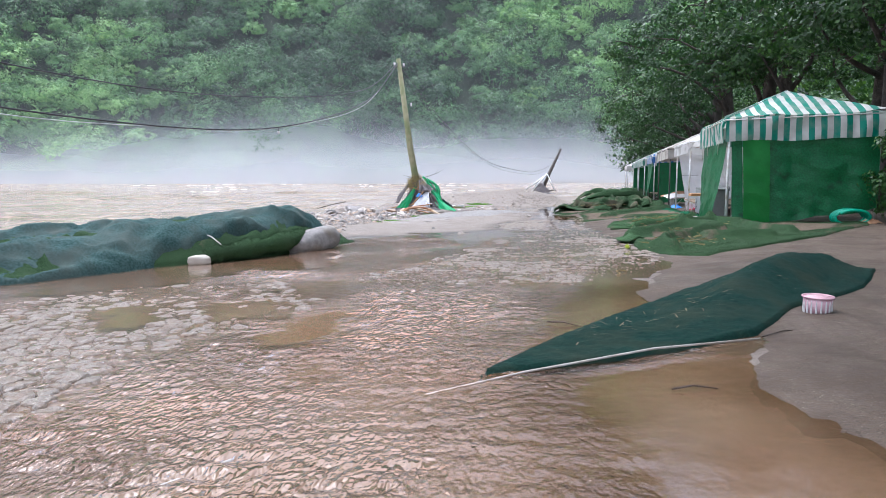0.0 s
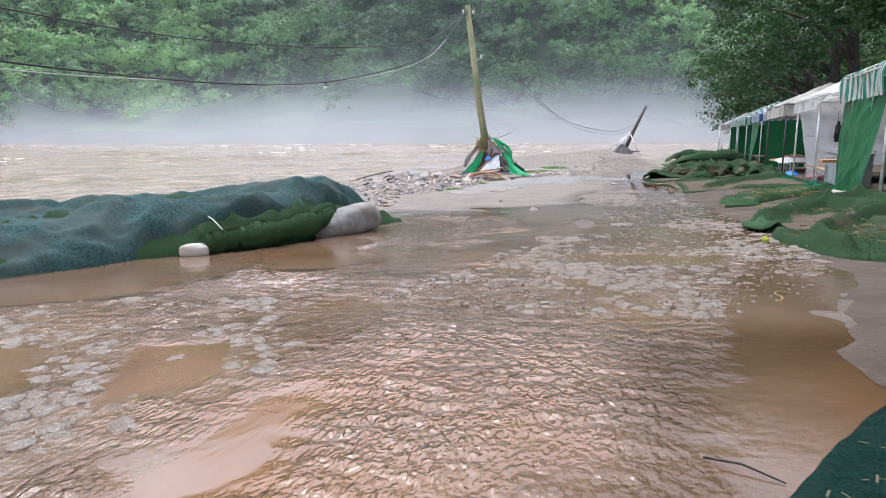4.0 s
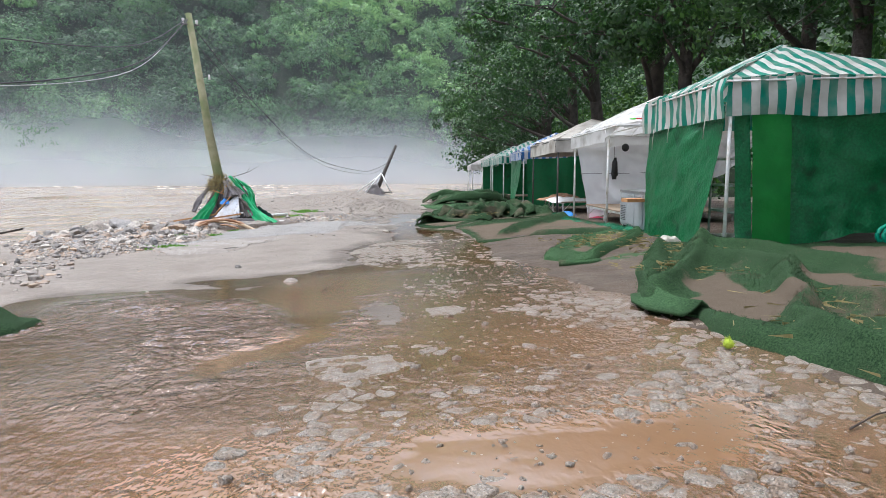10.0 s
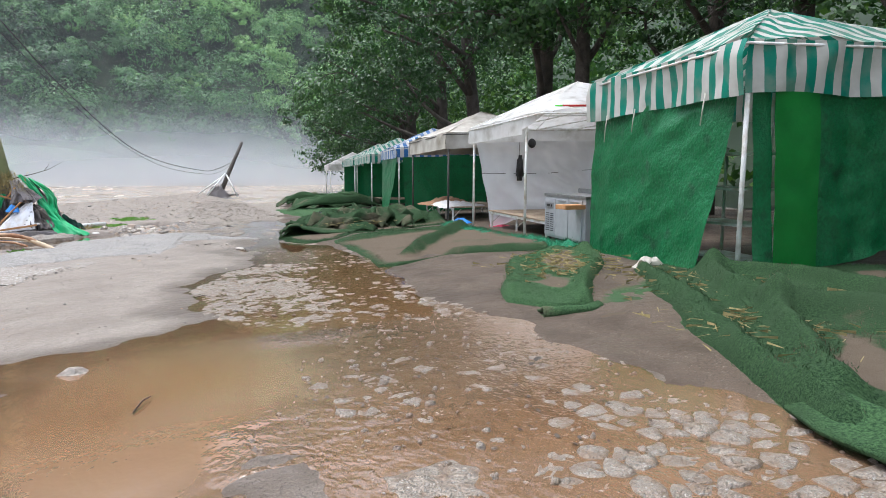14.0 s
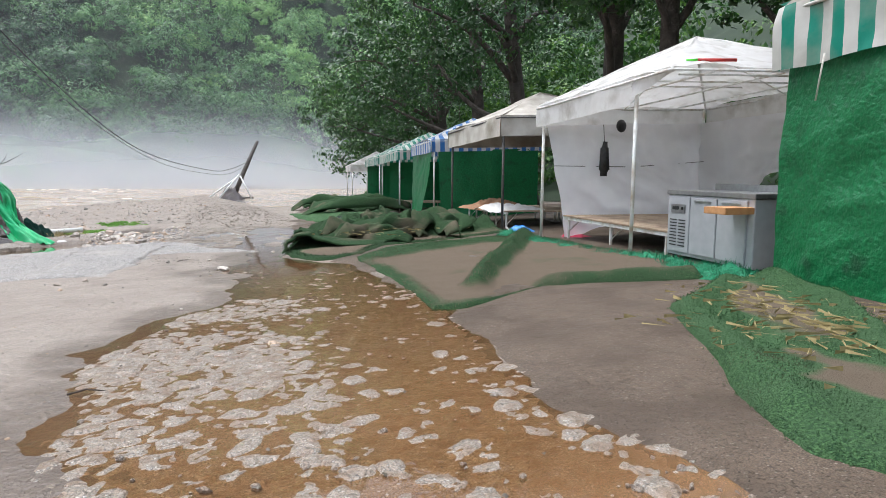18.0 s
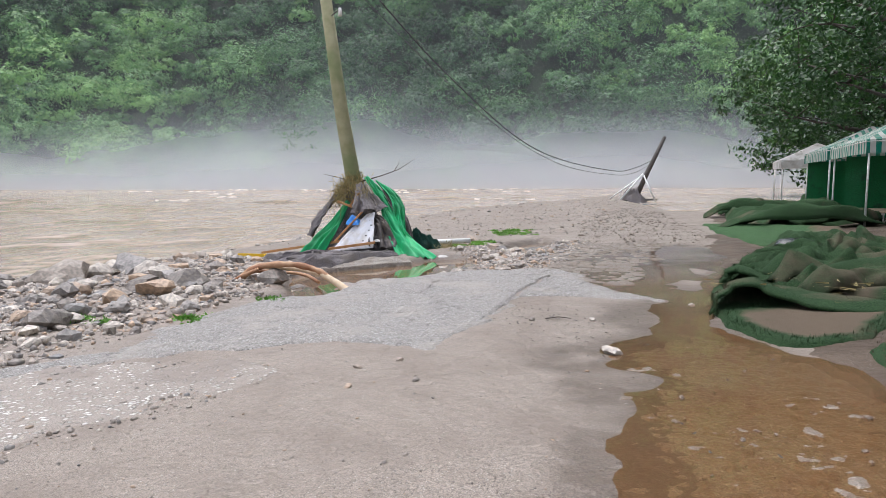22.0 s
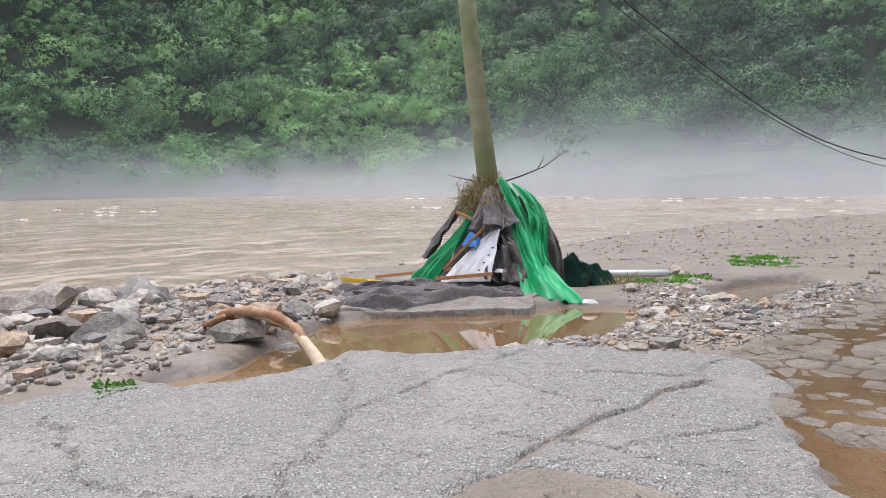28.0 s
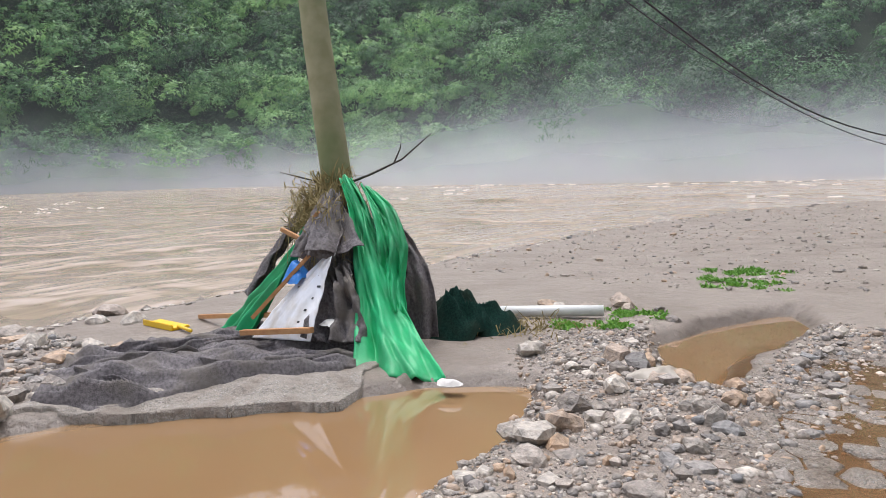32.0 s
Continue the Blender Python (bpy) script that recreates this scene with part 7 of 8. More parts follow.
M_PEEL = mat("pale_peeled_wood", (0.55, 0.42, 0.28), (0.66, 0.54, 0.4), 14, 0.7, 0.4, 60)
tube("stump", wire([(-2.0, 24.08, -0.88), (-1.78, 24.03, -0.98), (-1.6, 23.98, -1.08), (-1.48, 23.94, -1.14)], n=12), [0.042 + 0.002 * k for k in range(13)], M_PEEL, rt, 9)
tube("fork", wire([(-2.9, 24.1, -0.8), (-2.5, 24.2, -0.83), (-2.2, 24.18, -0.87), (-1.9, 24.1, -0.94)], n=18), 0.03, M_PEEL, rt, 7)
tube("fork", wire([(-3.5, 24.05, -1.12), (-3.25, 23.95, -0.95), (-2.95, 24.0, -0.82)], n=14), 0.03, M_ROOT, rt, 7)

# ---- far leaning pole ----
p2 = tagged(new("utility_pole"), "dark utility pole broken and leaning far along the bank", "pole")
z2 = -1.4
tube("shaft", ((4.5, 56, z2 - 0.3), (5.35, 56, z2 + 1.75), (6.25, 56, z2 + 3.75)), (0.16, 0.14, 0.1), mat("weathered_timber_pole", (0.07, 0.06, 0.055), (0.11, 0.1, 0.09), 6, 0.85, 0.3, 40), p2, 12)
for k, (x, y, tx, tz) in enumerate(((3.0, 55.7, 4.95, 1.45), (3.7, 55.3, 5.05, 1.6), (5.75, 55.3, 5.1, 1.5), (2.8, 55.2, 5.9, 0.1))):
    tagged(tube("caught_tube", ((x, y, z2), (tx, 55.75, z2 + tz)), 0.05, M_PVC if k < 3 else M_DARKSTEEL, None, 8), "pale tube caught against the far pole", "tube")
heap("caught_debris", 4.6, 55.9, z2, 0.85, 0.65, 0.8, M_FELT, "grey debris piled round the far pole", "debris", 12)

# ---- stones, pebbles, weeds ----
def stone_mesh(seed, material, sub_div=2):
    bm = bmesh.new()
    bmesh.ops.create_icosphere(bm, subdivisions=sub_div, radius=1)
    r = random.Random(seed)
    # flat breaks on some sides
    for _ in range(5):
        d, lim = Vector((r.gauss(0, 1), r.gauss(0, 1), r.gauss(0, 1))).normalized(), r.uniform(0.55, 0.85)
        for v in bm.verts:
            k = v.co.dot(d)
            if k > lim:
                v.co -= d * (k - lim)
    sx, sy, sz = r.uniform(0.8, 1.3), r.uniform(0.7, 1.0), r.uniform(0.45, 0.75)
    for v in bm.verts:
        k = 1 + 0.32 * noise.noise(v.co * 1.1 + Vector((seed * 7.1, 0, 0))) + 0.14 * noise.noise(v.co * 2.7 + Vector((0, seed * 3.3, 0)))
        v.co = Vector((v.co.x * sx * k, v.co.y * sy * k, v.co.z * sz * k))
    me = bpy.data.meshes.new("stone")
    bm.to_mesh(me)
    bm.free()
    me.materials.append(material)
    me.polygons.foreach_set("use_smooth", [False] * len(me.polygons))
    return me


def stone_mat(name, rough):
    """River stone whose tone changes from stone to stone."""
    m = mat(name, (0.3, 0.285, 0.27), (0.56, 0.52, 0.48), 22, rough, 0.7, 45, dist=0.02)
    n, l = m.node_tree.nodes, m.node_tree.links
    b = n["Principled BSDF"]
    src = b.inputs["Base Color"].links[0].from_socket
    oi = n.new("ShaderNodeObjectInfo")
    ge = n.new("ShaderNodeNewGeometry")
    ad = n.new("ShaderNodeMath")
    ad.operation = "ADD"
    l.new(oi.outputs["Random"], ad.inputs[0]), l.new(ge.outputs["Random Per Island"], ad.inputs[1])
    fr = n.new("ShaderNodeMath")
    fr.operation = "FRACT"
    l.new(ad.outputs[0], fr.inputs[0])
    r = n.new("ShaderNodeValToRGB")
    for i, (p, c) in enumerate(((0, (0.3, 0.29, 0.29)), (0.25, (0.75, 0.68, 0.62)), (0.42, (0.45, 0.47, 0.5)), (0.55, (0.95, 0.7, 0.5)), (0.7, (0.6, 0.56, 0.52)), (0.88, (1.2, 1.14, 1.06)), (1, (0.4, 0.36, 0.33)))):
        e = r.color_ramp.elements[i] if i < 2 else r.color_ramp.elements.new(p)
        e.position, e.color = p, (*c, 1)
    l.new(fr.outputs[0], r.inputs["Fac"])
    x = n.new("ShaderNodeMix")
    x.data_type, x.blend_type = "RGBA", "MULTIPLY"
    x.inputs["Factor"].default_value = 1.0
    l.new(src, x.inputs[6]), l.new(r.outputs["Color"], x.inputs[7])
    l.new(x.outputs[2], b.inputs["Base Color"])
    return m


M_STONE = stone_mat("river_cobble", 0.5)
STONES = [stone_mesh(k, M_STONE) for k in range(12)]
rng = np.random.RandomState(41)


def put_stone(x, y, r, label="wet river stone lying among flood gravel", sink=0.25):
    ob = new("stone", STONES[rng.randint(12)])
    ob.matrix_world = Matrix.Translation((x, y, gz1(x, y) + r * (0.45 - sink))) @ Euler((rng.uniform(-0.3, 0.3), rng.uniform(-0.3, 0.3), rng.uniform(0, 6.28))).to_matrix().to_4x4() @ Matrix.Scale(r, 4)
    return tagged(ob, label, "stone", "stones on the bank")


put_stone(-3.55, 23.15, 0.3, "large pale boulder among the flood stones")
count = 0
while count < 170:
    x, y = rng.uniform(-7.4, -2.3), rng.uniform(16.8, 27.4)
    if poly_sd(np.array([x]), np.array([y]), FIELD)[0] > 0:
        put_stone(x, y, min(0.3, 0.052 * rng.lognormal(0.45, 0.6)) * (1.25 if y > 21.5 else 0.9))
        count += 1
for x, y, r in ((-0.2, 29.2, 0.16), (-0.9, 29.0, 0.14), (0.1, 28.4, 0.12), (0.4, 28.9, 0.13), (0.7, 28.3, 0.09), (-0.4, 28.75, 0.1), (-0.05, 27.3, 0.11), (0.2, 27.0, 0.1), (-0.3, 26.3, 0.13), (-1.1, 24.7, 0.12), (-1.9, 24.4, 0.16), (-0.6, 25.2, 0.1),
                (-2.5, 24.4, 0.2), (-2.25, 24.6, 0.17), (-2.15, 24.2, 0.2), (-2.75, 24.05, 0.24), (-1.85, 24.25, 0.15), (-2.95, 24.5, 0.16), (-3.2, 24.9, 0.2), (-3.5, 25.4, 0.18), (-0.75, 25.0, 0.13), (-3.35, 25.7, 0.22), (-1.3, 31.0, 0.14), (-0.9, 31.25, 0.12), (-1.65, 30.95, 0.11), (-0.6, 31.4, 0.1), (-1.1, 31.55, 0.17), (-1.9, 31.2, 0.12), (-0.3, 31.0, 0.08), (-5.9, 28.1, 0.18), (-6.4, 27.9, 0.14), (-7.1, 28.4, 0.2), (-0.1, 12.55, 0.09), (-1.75, 12.3, 0.03), (0.1, 19.67, 0.04), (1.9, 20.45, 0.07), (2.83, 22.7, 0.05), (0.2, 19.2, 0.03), (0.6, 19.4, 0.035), (0.35, 19.9, 0.03), (-0.9, 14.0, 0.05), (1.77, 21.65, 0.05), (1.2, 21.5, 0.04), (1.95, 15.9, 0.06)):
    put_stone(x, y, r, "single river stone lying on wet sand")

AROUND = [(-0.4, 25.5), (0.0, 26.1), (-0.1, 27.6), (-0.6, 28.7), (-0.4, 30.3), (0.3, 29.2), (0.9, 29), (1.2, 31.2), (1.5, 29), (1.0, 26.6), (0.3, 25.8)]
count = 0
while count < 64:
    x, y = rng.uniform(-0.7, 1.6), rng.uniform(25.4, 31.2)
    if poly_sd(np.array([x]), np.array([y]), AROUND)[0] > 0:
        put_stone(x, y, min(0.15, 0.035 * rng.lognormal(0.35, 0.6)), "wet river stone lying beside the puddle")
        count += 1


def scatter(name, n, place, r0, r1, seed, label, category="gravel", level=None, material=None):
    """Very many pebbles as one mesh."""
    r = np.random.RandomState(seed)
    shapes = []
    for k in (3, 5, 8, 11):
        base = stone_mesh(k, M_STONE, 1)
        co = np.zeros(len(base.vertices) * 3)
        base.vertices.foreach_get("co", co)
        shapes.append(co.reshape(-1, 3) * np.array([1, 1, 1.35]))
        fc = np.array([list(p.vertices) for p in base.polygons])
        bpy.data.meshes.remove(base)
    P = place(r, n)
    P[:, 2] = ground_z(P[:, 0], P[:, 1]) if level is None else level(P[:, 0], P[:, 1])
    V, Fc = [], []
    for i, p in enumerate(P):
        s, co = min(r1, r0 * r.lognormal(0.2, 0.5)), shapes[r.randint(4)]
        a = r.uniform(0, 6.28)
        c, q = math.cos(a), math.sin(a)
        m = np.array([[c, -q, 0], [q, c, 0], [0, 0, 1]]) * (s * r.uniform(0.7, 1.3, (1, 3)))
        V.append(co @ m.T + p + np.array([0, 0, s * r.uniform(-0.25, 0.2)]))
        Fc.append(fc + i * len(co))
    V, Fc = np.concatenate(V), np.concatenate(Fc)
    me = bpy.data.meshes.new(name)
    me.vertices.add(len(V))
    me.vertices.foreach_set("co", V.astype(np.float32).ravel())
    me.loops.add(Fc.size)
    me.loops.foreach_set("vertex_index", Fc.ravel().astype(np.int32))
    me.polygons.add(len(Fc))
    me.polygons.foreach_set("loop_start", np.arange(0, Fc.size, 3, dtype=np.int32))
    me.polygons.foreach_set("use_smooth", np.full(len(Fc), r1 < 0.1))
    me.materials.append(material or M_STONE)
    me.update(calc_edges=True)
    return tagged(new(name, me), label, category, kind="stuff")


def in_poly(poly):
    def f(r, n):
        xs, ys = [q[0] for q in poly], [q[1] for q in poly]
        X, Y = r.uniform(min(xs), max(xs), n * 4), r.uniform(min(ys), max(ys), n * 4)
        k = poly_sd(X, Y, poly) > 0.3 * r.rand(n * 4) - 0.2
        return np.stack([X[k][:n], Y[k][:n], np.zeros(min(n, k.sum()))], 1)
    return f


def along_shore(r, n):
    Y = r.uniform(6, 58, n)
    X = bank_x(Y) + np.abs(r.normal(0.9, 0.8, n)) + 0.1
    return np.stack([X, Y, np.zeros(n)], 1)


scatter("bank_cobbles", 420, in_poly(FIELD), 0.075, 0.2, 58, "cobbles heaped on the gravel by the flood", "cobbles")
scatter("pool_cobbles", 160, in_poly(AROUND), 0.045, 0.12, 59, "cobbles lying round the puddles", "cobbles")
scatter("rim_stones", 90, lambda r, n: (lambda t, o: np.stack([-2.1 + 2.9 * t + o[0], 24.25 + 1.55 * t + o[1], 0 * t], 1))(r.rand(n), r.normal(0, 0.1, (2, n))), 0.05, 0.13, 60, "stones lining the broken edge of the asphalt", "stones")
scatter("bank_gravel", 9500, in_poly(FIELD), 0.024, 0.09, 51, "loose gravel and pebbles thrown up by the flood")
scatter("shore_gravel", 4500, along_shore, 0.04, 0.16, 52, "line of pebbles and cobbles along the river's edge")
scatter("verge_gravel", 1500, in_poly([(-9.5, 7), (-4.5, 10.5), (-3.2, 13), (-4, 17), (-9, 16), (-11, 10)]), 0.04, 0.14, 53, "gravel on the verge between road and river")
scatter("pool_gravel", 7500, in_poly([(-0.5, 25.2), (-0.1, 26), (-0.2, 27.6), (-0.7, 28.6), (-1.2, 29.4), (-0.6, 30.6), (0.3, 29), (0.9, 29), (1.1, 31.5), (1.9, 31), (1.4, 28), (1.0, 26.2), (0.3, 25.6)]), 0.014, 0.08, 54, "broken stone and gravel round the puddles")
scatter("bed_gravel", 3800, in_poly(GRAVEL), 0.009, 0.03, 55, "pale washed pebbles set in the sand")
scatter("far_gravel", 3800, in_poly([(-1, 33), (-7, 34), (-6, 46), (-3, 54), (6, 64), (8, 60), (4, 46), (3, 34)]), 0.022, 0.11, 56, "gravel strewn over the bank beyond the pole")
scatter("road_grit", 2200, in_poly([(-2.5, 13.5), (-2.2, 19), (0, 20), (1.8, 20), (1.6, 18), (0.6, 16), (0.6, 14)]), 0.004, 0.02, 57, "grit and small stones on the washed sand")
rng = np.random.RandomState(61)
for k, (x, y, s, n) in enumerate(((-0.3, 34.9, 0.5, 500), (-0.75, 31.1, 0.28, 260), (-0.8, 30.4, 0.14, 140), (-1.2, 30.2, 0.16, 120), (-0.2, 33.6, 0.55, 420), (-2.9, 18.3, 0.5, 320), (-3.3, 20.8, 0.25, 120), (-1.9, 22.4, 0.2, 90), (-2.3, 21.3, 0.25, 90), (-9.6, 24, 0.8, 260), (-1.6, 23.6, 0.12, 60))):
    wz = gz1(x, y) + 0.01
    tufts = [(x + rng.normal(0, s * 0.6), y + rng.normal(0, s * 0.4)) for _ in range(max(6, n // 22))]
    me = blades(n * 2, lambda r: (lambda c: (c[0] + r.normal(0, 0.045), c[1] + r.normal(0, 0.045), wz))(tufts[r.randint(len(tufts))]), 0.06, 0.013, rng, M_WEED, "weeds", 0.7, 0.4)
    tagged(new("weed_patch", me), "low patch of bright green weeds", "weeds", kind="stuff")

# chestnut burr, sticks and scraps on the road
bm = bmesh.new()
bmesh.ops.create_icosphere(bm, subdivisions=2, radius=0.035)
M_BURR = mat("green_burr", (0.35, 0.45, 0.03), (0.45, 0.55, 0.06), 40, 0.8, 0.3, 90)
burr = tagged(part("chestnut_burr", bm, M_BURR), "spiny yellow-green chestnut burr on wet paving", "burr")
burr.location = (3.01, 7.94, plane_z(3.01, 7.94) + 0.045)
rng = np.random.RandomState(62)
sub("spines", blades(260, lambda r: tuple((lambda d: d / np.linalg.norm(d) * 0.03)(r.normal(0, 1, 3))), 0.035, 0.0016, rng, M_BURR, "spines", 0.9, 0.0), burr)
for x, y, a, ln in ((1.36, 1.9, -30, 0.3), (2.9, 6.6, 20, 0.5), (1.9, 0.2, 5, 0.25), (0.9, 15.2, 0, 0.18), (1.45, 21.6, 10, 0.25), (0.35, 11.6, 70, 0.25), (3.5, 1.6, -40, 0.4), (2.9, 1.5, 30, 0.45), (-1.4, 17.2, 30, 0.3), (3.8, 9.0, 15, 0.4)):
    c, s = math.cos(radians(a)) * ln / 2, math.sin(radians(a)) * ln / 2
    zz = max(gz1(x, y), plane_z(x, y)) + 0.012
    tagged(tube("dead_stick", [(x - c, y - s, zz), (x, y + 0.02, zz + 0.012), (x + c, y + s, zz)], [0.006, 0.005, 0.003], M_BARK, None, 6), "dark dead stick lying on the wet ground", "stick", "sticks on the road")
for x, y, s, m, lb in ((0.25, 28.85, 0.22, M_DIRTYPE, "wet white rag on the gravel by the puddle"), (-2.75, 27.2, 0.07, M_CLOTHW, "white scrap on the felt mat"), (-1.05, 28.0, 0.1, M_CLOTHW, "white plastic strip at the puddle's edge"), (5.85, 13.85, 0.3, M_DIRTYPE, "crumpled white rag lying on the turf rug"), (9.1, 12.0, 0.25, M_CLOTHB, "brown rag on the mud beside the tent"), (8.3, 11.3, 0.12, M_CLOTHW, "white litter on the mud")):
    heap("rag", x, y, max(gz1(x, y), plane_z(x, y)) + (0.07 if 5 < x < 6 else 0.02), s, s * (0.35 if 5 < x < 6 else 0.6), min(0.1, s * 0.4), m, lb, "rag", int(x * 7) % 9 + 50, sharp=5, res=28, turn=20)

tagged(tube("pale_root", wire([(2.28, 4.76, plane_z(2.25, 4.72) + 0.01), (2.34, 4.87, plane_z(2.3, 4.8) + 0.012), (2.31, 4.97, plane_z(2.3, 5) + 0.025), (2.36, 5.04, plane_z(2.3, 5) + 0.03), (2.46, 5.06, plane_z(2.5, 5.1) + 0.01)], n=20), 0.006, M_STRAW, None, 6), "pale crooked root washed up in the shallow water", "root")

M_LITTER = mat("black_leaf_litter", (0.015, 0.014, 0.012), (0.05, 0.045, 0.035), 40, 0.5, 1.0, 60, dist=0.03)
for k, poly in enumerate(([(1.9, 12.6), (2.3, 12.8), (2.4, 12.5), (2.1, 12.4)], [(2.2, 11.3), (2.6, 11.6), (2.9, 11.3), (2.5, 11.1)], [(1.9, 10.9), (2.2, 11.1), (2.4, 10.8)])):
    patch("leaf_litter", poly, 0.02, 0.012, M_LITTER, "black sodden leaf litter caught on the paving", "leaf litter", "stuff", 0.03, 0.16, 230 + k, lambda X, Y, sd: 0.016 * vnoise(X, Y, 9, 231))

rng = np.random.RandomState(66)
chips = []
for i in range(1500):
    x, y = rng.uniform(-2.6, 3.2), rng.uniform(6.5, 24)
    if rng.rand() < 0.45:
        x, y = (1.3, 21.4) + rng.normal(0, (0.45, 0.5)) if rng.rand() < 0.4 else (2.1, 11.2) + rng.normal(0, (0.5, 0.9))
    if float(vnoise(np.array([x]), np.array([y]), 0.8, 67, 3)[0]) < rng.uniform(-0.3, 0.5) or (x < 1.0 and y < 12.5):
        continue
    z = max(gz1(x, y), plane_z(x, y)) + 0.006
    a, L, w = rng.uniform(0, 6.28), rng.uniform(0.006, 0.035), rng.uniform(0.003, 0.011)
    dx, dy = math.cos(a), math.sin(a)
    chips.append([(x - dy * w, y + dx * w, z), (x + dy * w, y - dx * w, z + 0.002), (x + dx * L + dy * w * 0.6, y + dy * L - dx * w * 0.6, z + 0.008), (x + dx * L - dy * w, y + dy * L + dx * w, z + 0.004)])
tagged(new("leaf_bits", quads("leaf_bits", np.array(chips), mat("sodden_leaf_bits", (0.025, 0.02, 0.016), (0.1, 0.075, 0.05), 3, 0.55, 0, 10))), "dark sodden leaf bits and bark scattered over the wet ground", "leaf litter", kind="stuff")

# straw and clippings on the rugs
rng = np.random.RandomState(63)
st = []
for cx, cy, s, n in ((5.2, 12.6, 0.5, 160), (4.3, 10.9, 0.3, 140), (4.9, 14.2, 0.4, 230), (3.9, 7.9, 0.35, 70), (4.6, 22.6, 0.6, 90), (5.4, 15.0, 0.4, 110), (4.4, 8.6, 0.3, 50)):
    for i in range(n):
        x, y = cx + rng.normal(0, s), cy + rng.normal(0, s)
        a, L = rng.uniform(0, 6.28), rng.uniform(0.05, 0.2)
        z = plane_z(x, y) + (0.26 if cy > 20 else 0.12) + rng.uniform(0, 0.05)
        dx, dy = math.cos(a) * L, math.sin(a) * L
        w = 0.0023
        st.append([(x - dy / L * w, y + dx / L * w, z), (x + dy / L * w, y - dx / L * w, z), (x + dx + dy / L * w, y + dy - dx / L * w, z + rng.uniform(-0.03, 0.03)), (x + dx - dy / L * w, y + dy + dx / L * w, z)])
tagged(new("straw_litter", quads("straw_litter", np.array(st), M_STRAW)), "dry straw and stalks scattered over the turf rugs", "straw", kind="stuff")
# ---- paving stones under the flood water ----
M_FLAG = grain_mat("worn_paving_stone", ((0.15, 0.13, 0.11), (0.29, 0.26, 0.23), (0.42, 0.385, 0.35), (0.54, 0.51, 0.48)), (0.26, 0.215, 0.175), 0.012, 0.3, 0.008, (0.2, 0.135, 0.09), 13, (0.46, 0.62), 0.3, 0.35, (28.0, 0.03))
rng = np.random.RandomState(71)
FLAGZONES = [[(-6, 2.5), (-4.6, 3.7), (-3.3, 4.7), (-1.9, 4.6), (-1.0, 3.0), (-1.5, 2.4), (-1.8, 1.5), (-1.6, 0.2), (-1.7, -0.8), (-4, -1), (-6, -1)], [(-1.2, 4.5), (0.2, 7.2), (0.9, 9.4), (1.0, 10.6), (1.9, 13.2), (3.1, 13.2), (3.2, 10.4), (3.3, 9), (3.2, 6.4), (1.8, 4.2)],
             [(0.9, 14.3), (1.0, 16), (1.6, 17.4), (2.2, 19.4), (3.4, 19.6), (3.4, 15.5), (3.2, 13.2), (2.2, 12.8)], [(1.4, 24.6), (1.1, 26.5), (1.3, 30.5), (2.6, 33), (3.2, 30.8), (2.6, 26.5), (2.2, 24.4)]]


def stone_cells(cell, zones, seed, drop=0.32):
    """Irregular stones that fit together: each holds the ground nearest to its own middle. Gives (x, y, ring about it)."""
    r = np.random.RandomState(seed)
    sites = {}
    for i in range(int(-7 / cell), int(4.4 / cell)):
        for j in range(int(-1.5 / cell), int(34.5 / cell * 1.155)):
            if r.rand() > drop:
                sites[i, j] = ((i + 0.5 * (j % 2) + r.uniform(-0.36, 0.36)) * cell, (j + r.uniform(-0.4, 0.4)) * cell * 0.866)
    keys = list(sites)
    C = np.array([sites[k] for k in keys])
    inside = np.full(len(C), -9.0)
    for zone in zones:
        inside = np.maximum(inside, poly_sd(C[:, 0], C[:, 1], zone))
    inside += 0.3 * vnoise(C[:, 0], C[:, 1], 1.1, 91)
    out = []
    for (i, j), (x, y), good in zip(keys, C, inside > 0):
        if not good:
            continue
        h = cell * 1.05
        ring = [(-h, -h), (h, -h), (h, h), (-h, h)]
        near = sorted(((sites[a, b][0] - x, sites[a, b][1] - y) for a in range(i - 2, i + 3) for b in range(j - 2, j + 3) if (a, b) in sites and (a, b) != (i, j)), key=lambda q: q[0] ** 2 + q[1] ** 2)
        for px_, py_ in near[:14]:
            m = (px_ * px_ + py_ * py_) / 2
            cut = []
            for (ax, ay), (bx, by) in zip(ring, ring[1:] + ring[:1]):
                da, db = ax * px_ + ay * py_ - m, bx * px_ + by * py_ - m
                if da <= 0:
                    cut.append((ax, ay))
                if da * db < 0:
                    t = da / (da - db)
                    cut.append((ax + (bx - ax) * t, ay + (by - ay) * t))
            ring = cut
        out.append((float(x), float(y), ring))
    return out


M_SLABSTONE = grain_mat("pale_paving_slab", ((0.17, 0.147, 0.125), (0.27, 0.24, 0.21), (0.36, 0.325, 0.29), (0.46, 0.425, 0.39)), (0.24, 0.2, 0.165), 0.016, 0.45, 0.012, (0.16, 0.118, 0.086), 3, (0.44, 0.62), 0.3, 0.35, (14.0, 0.07))


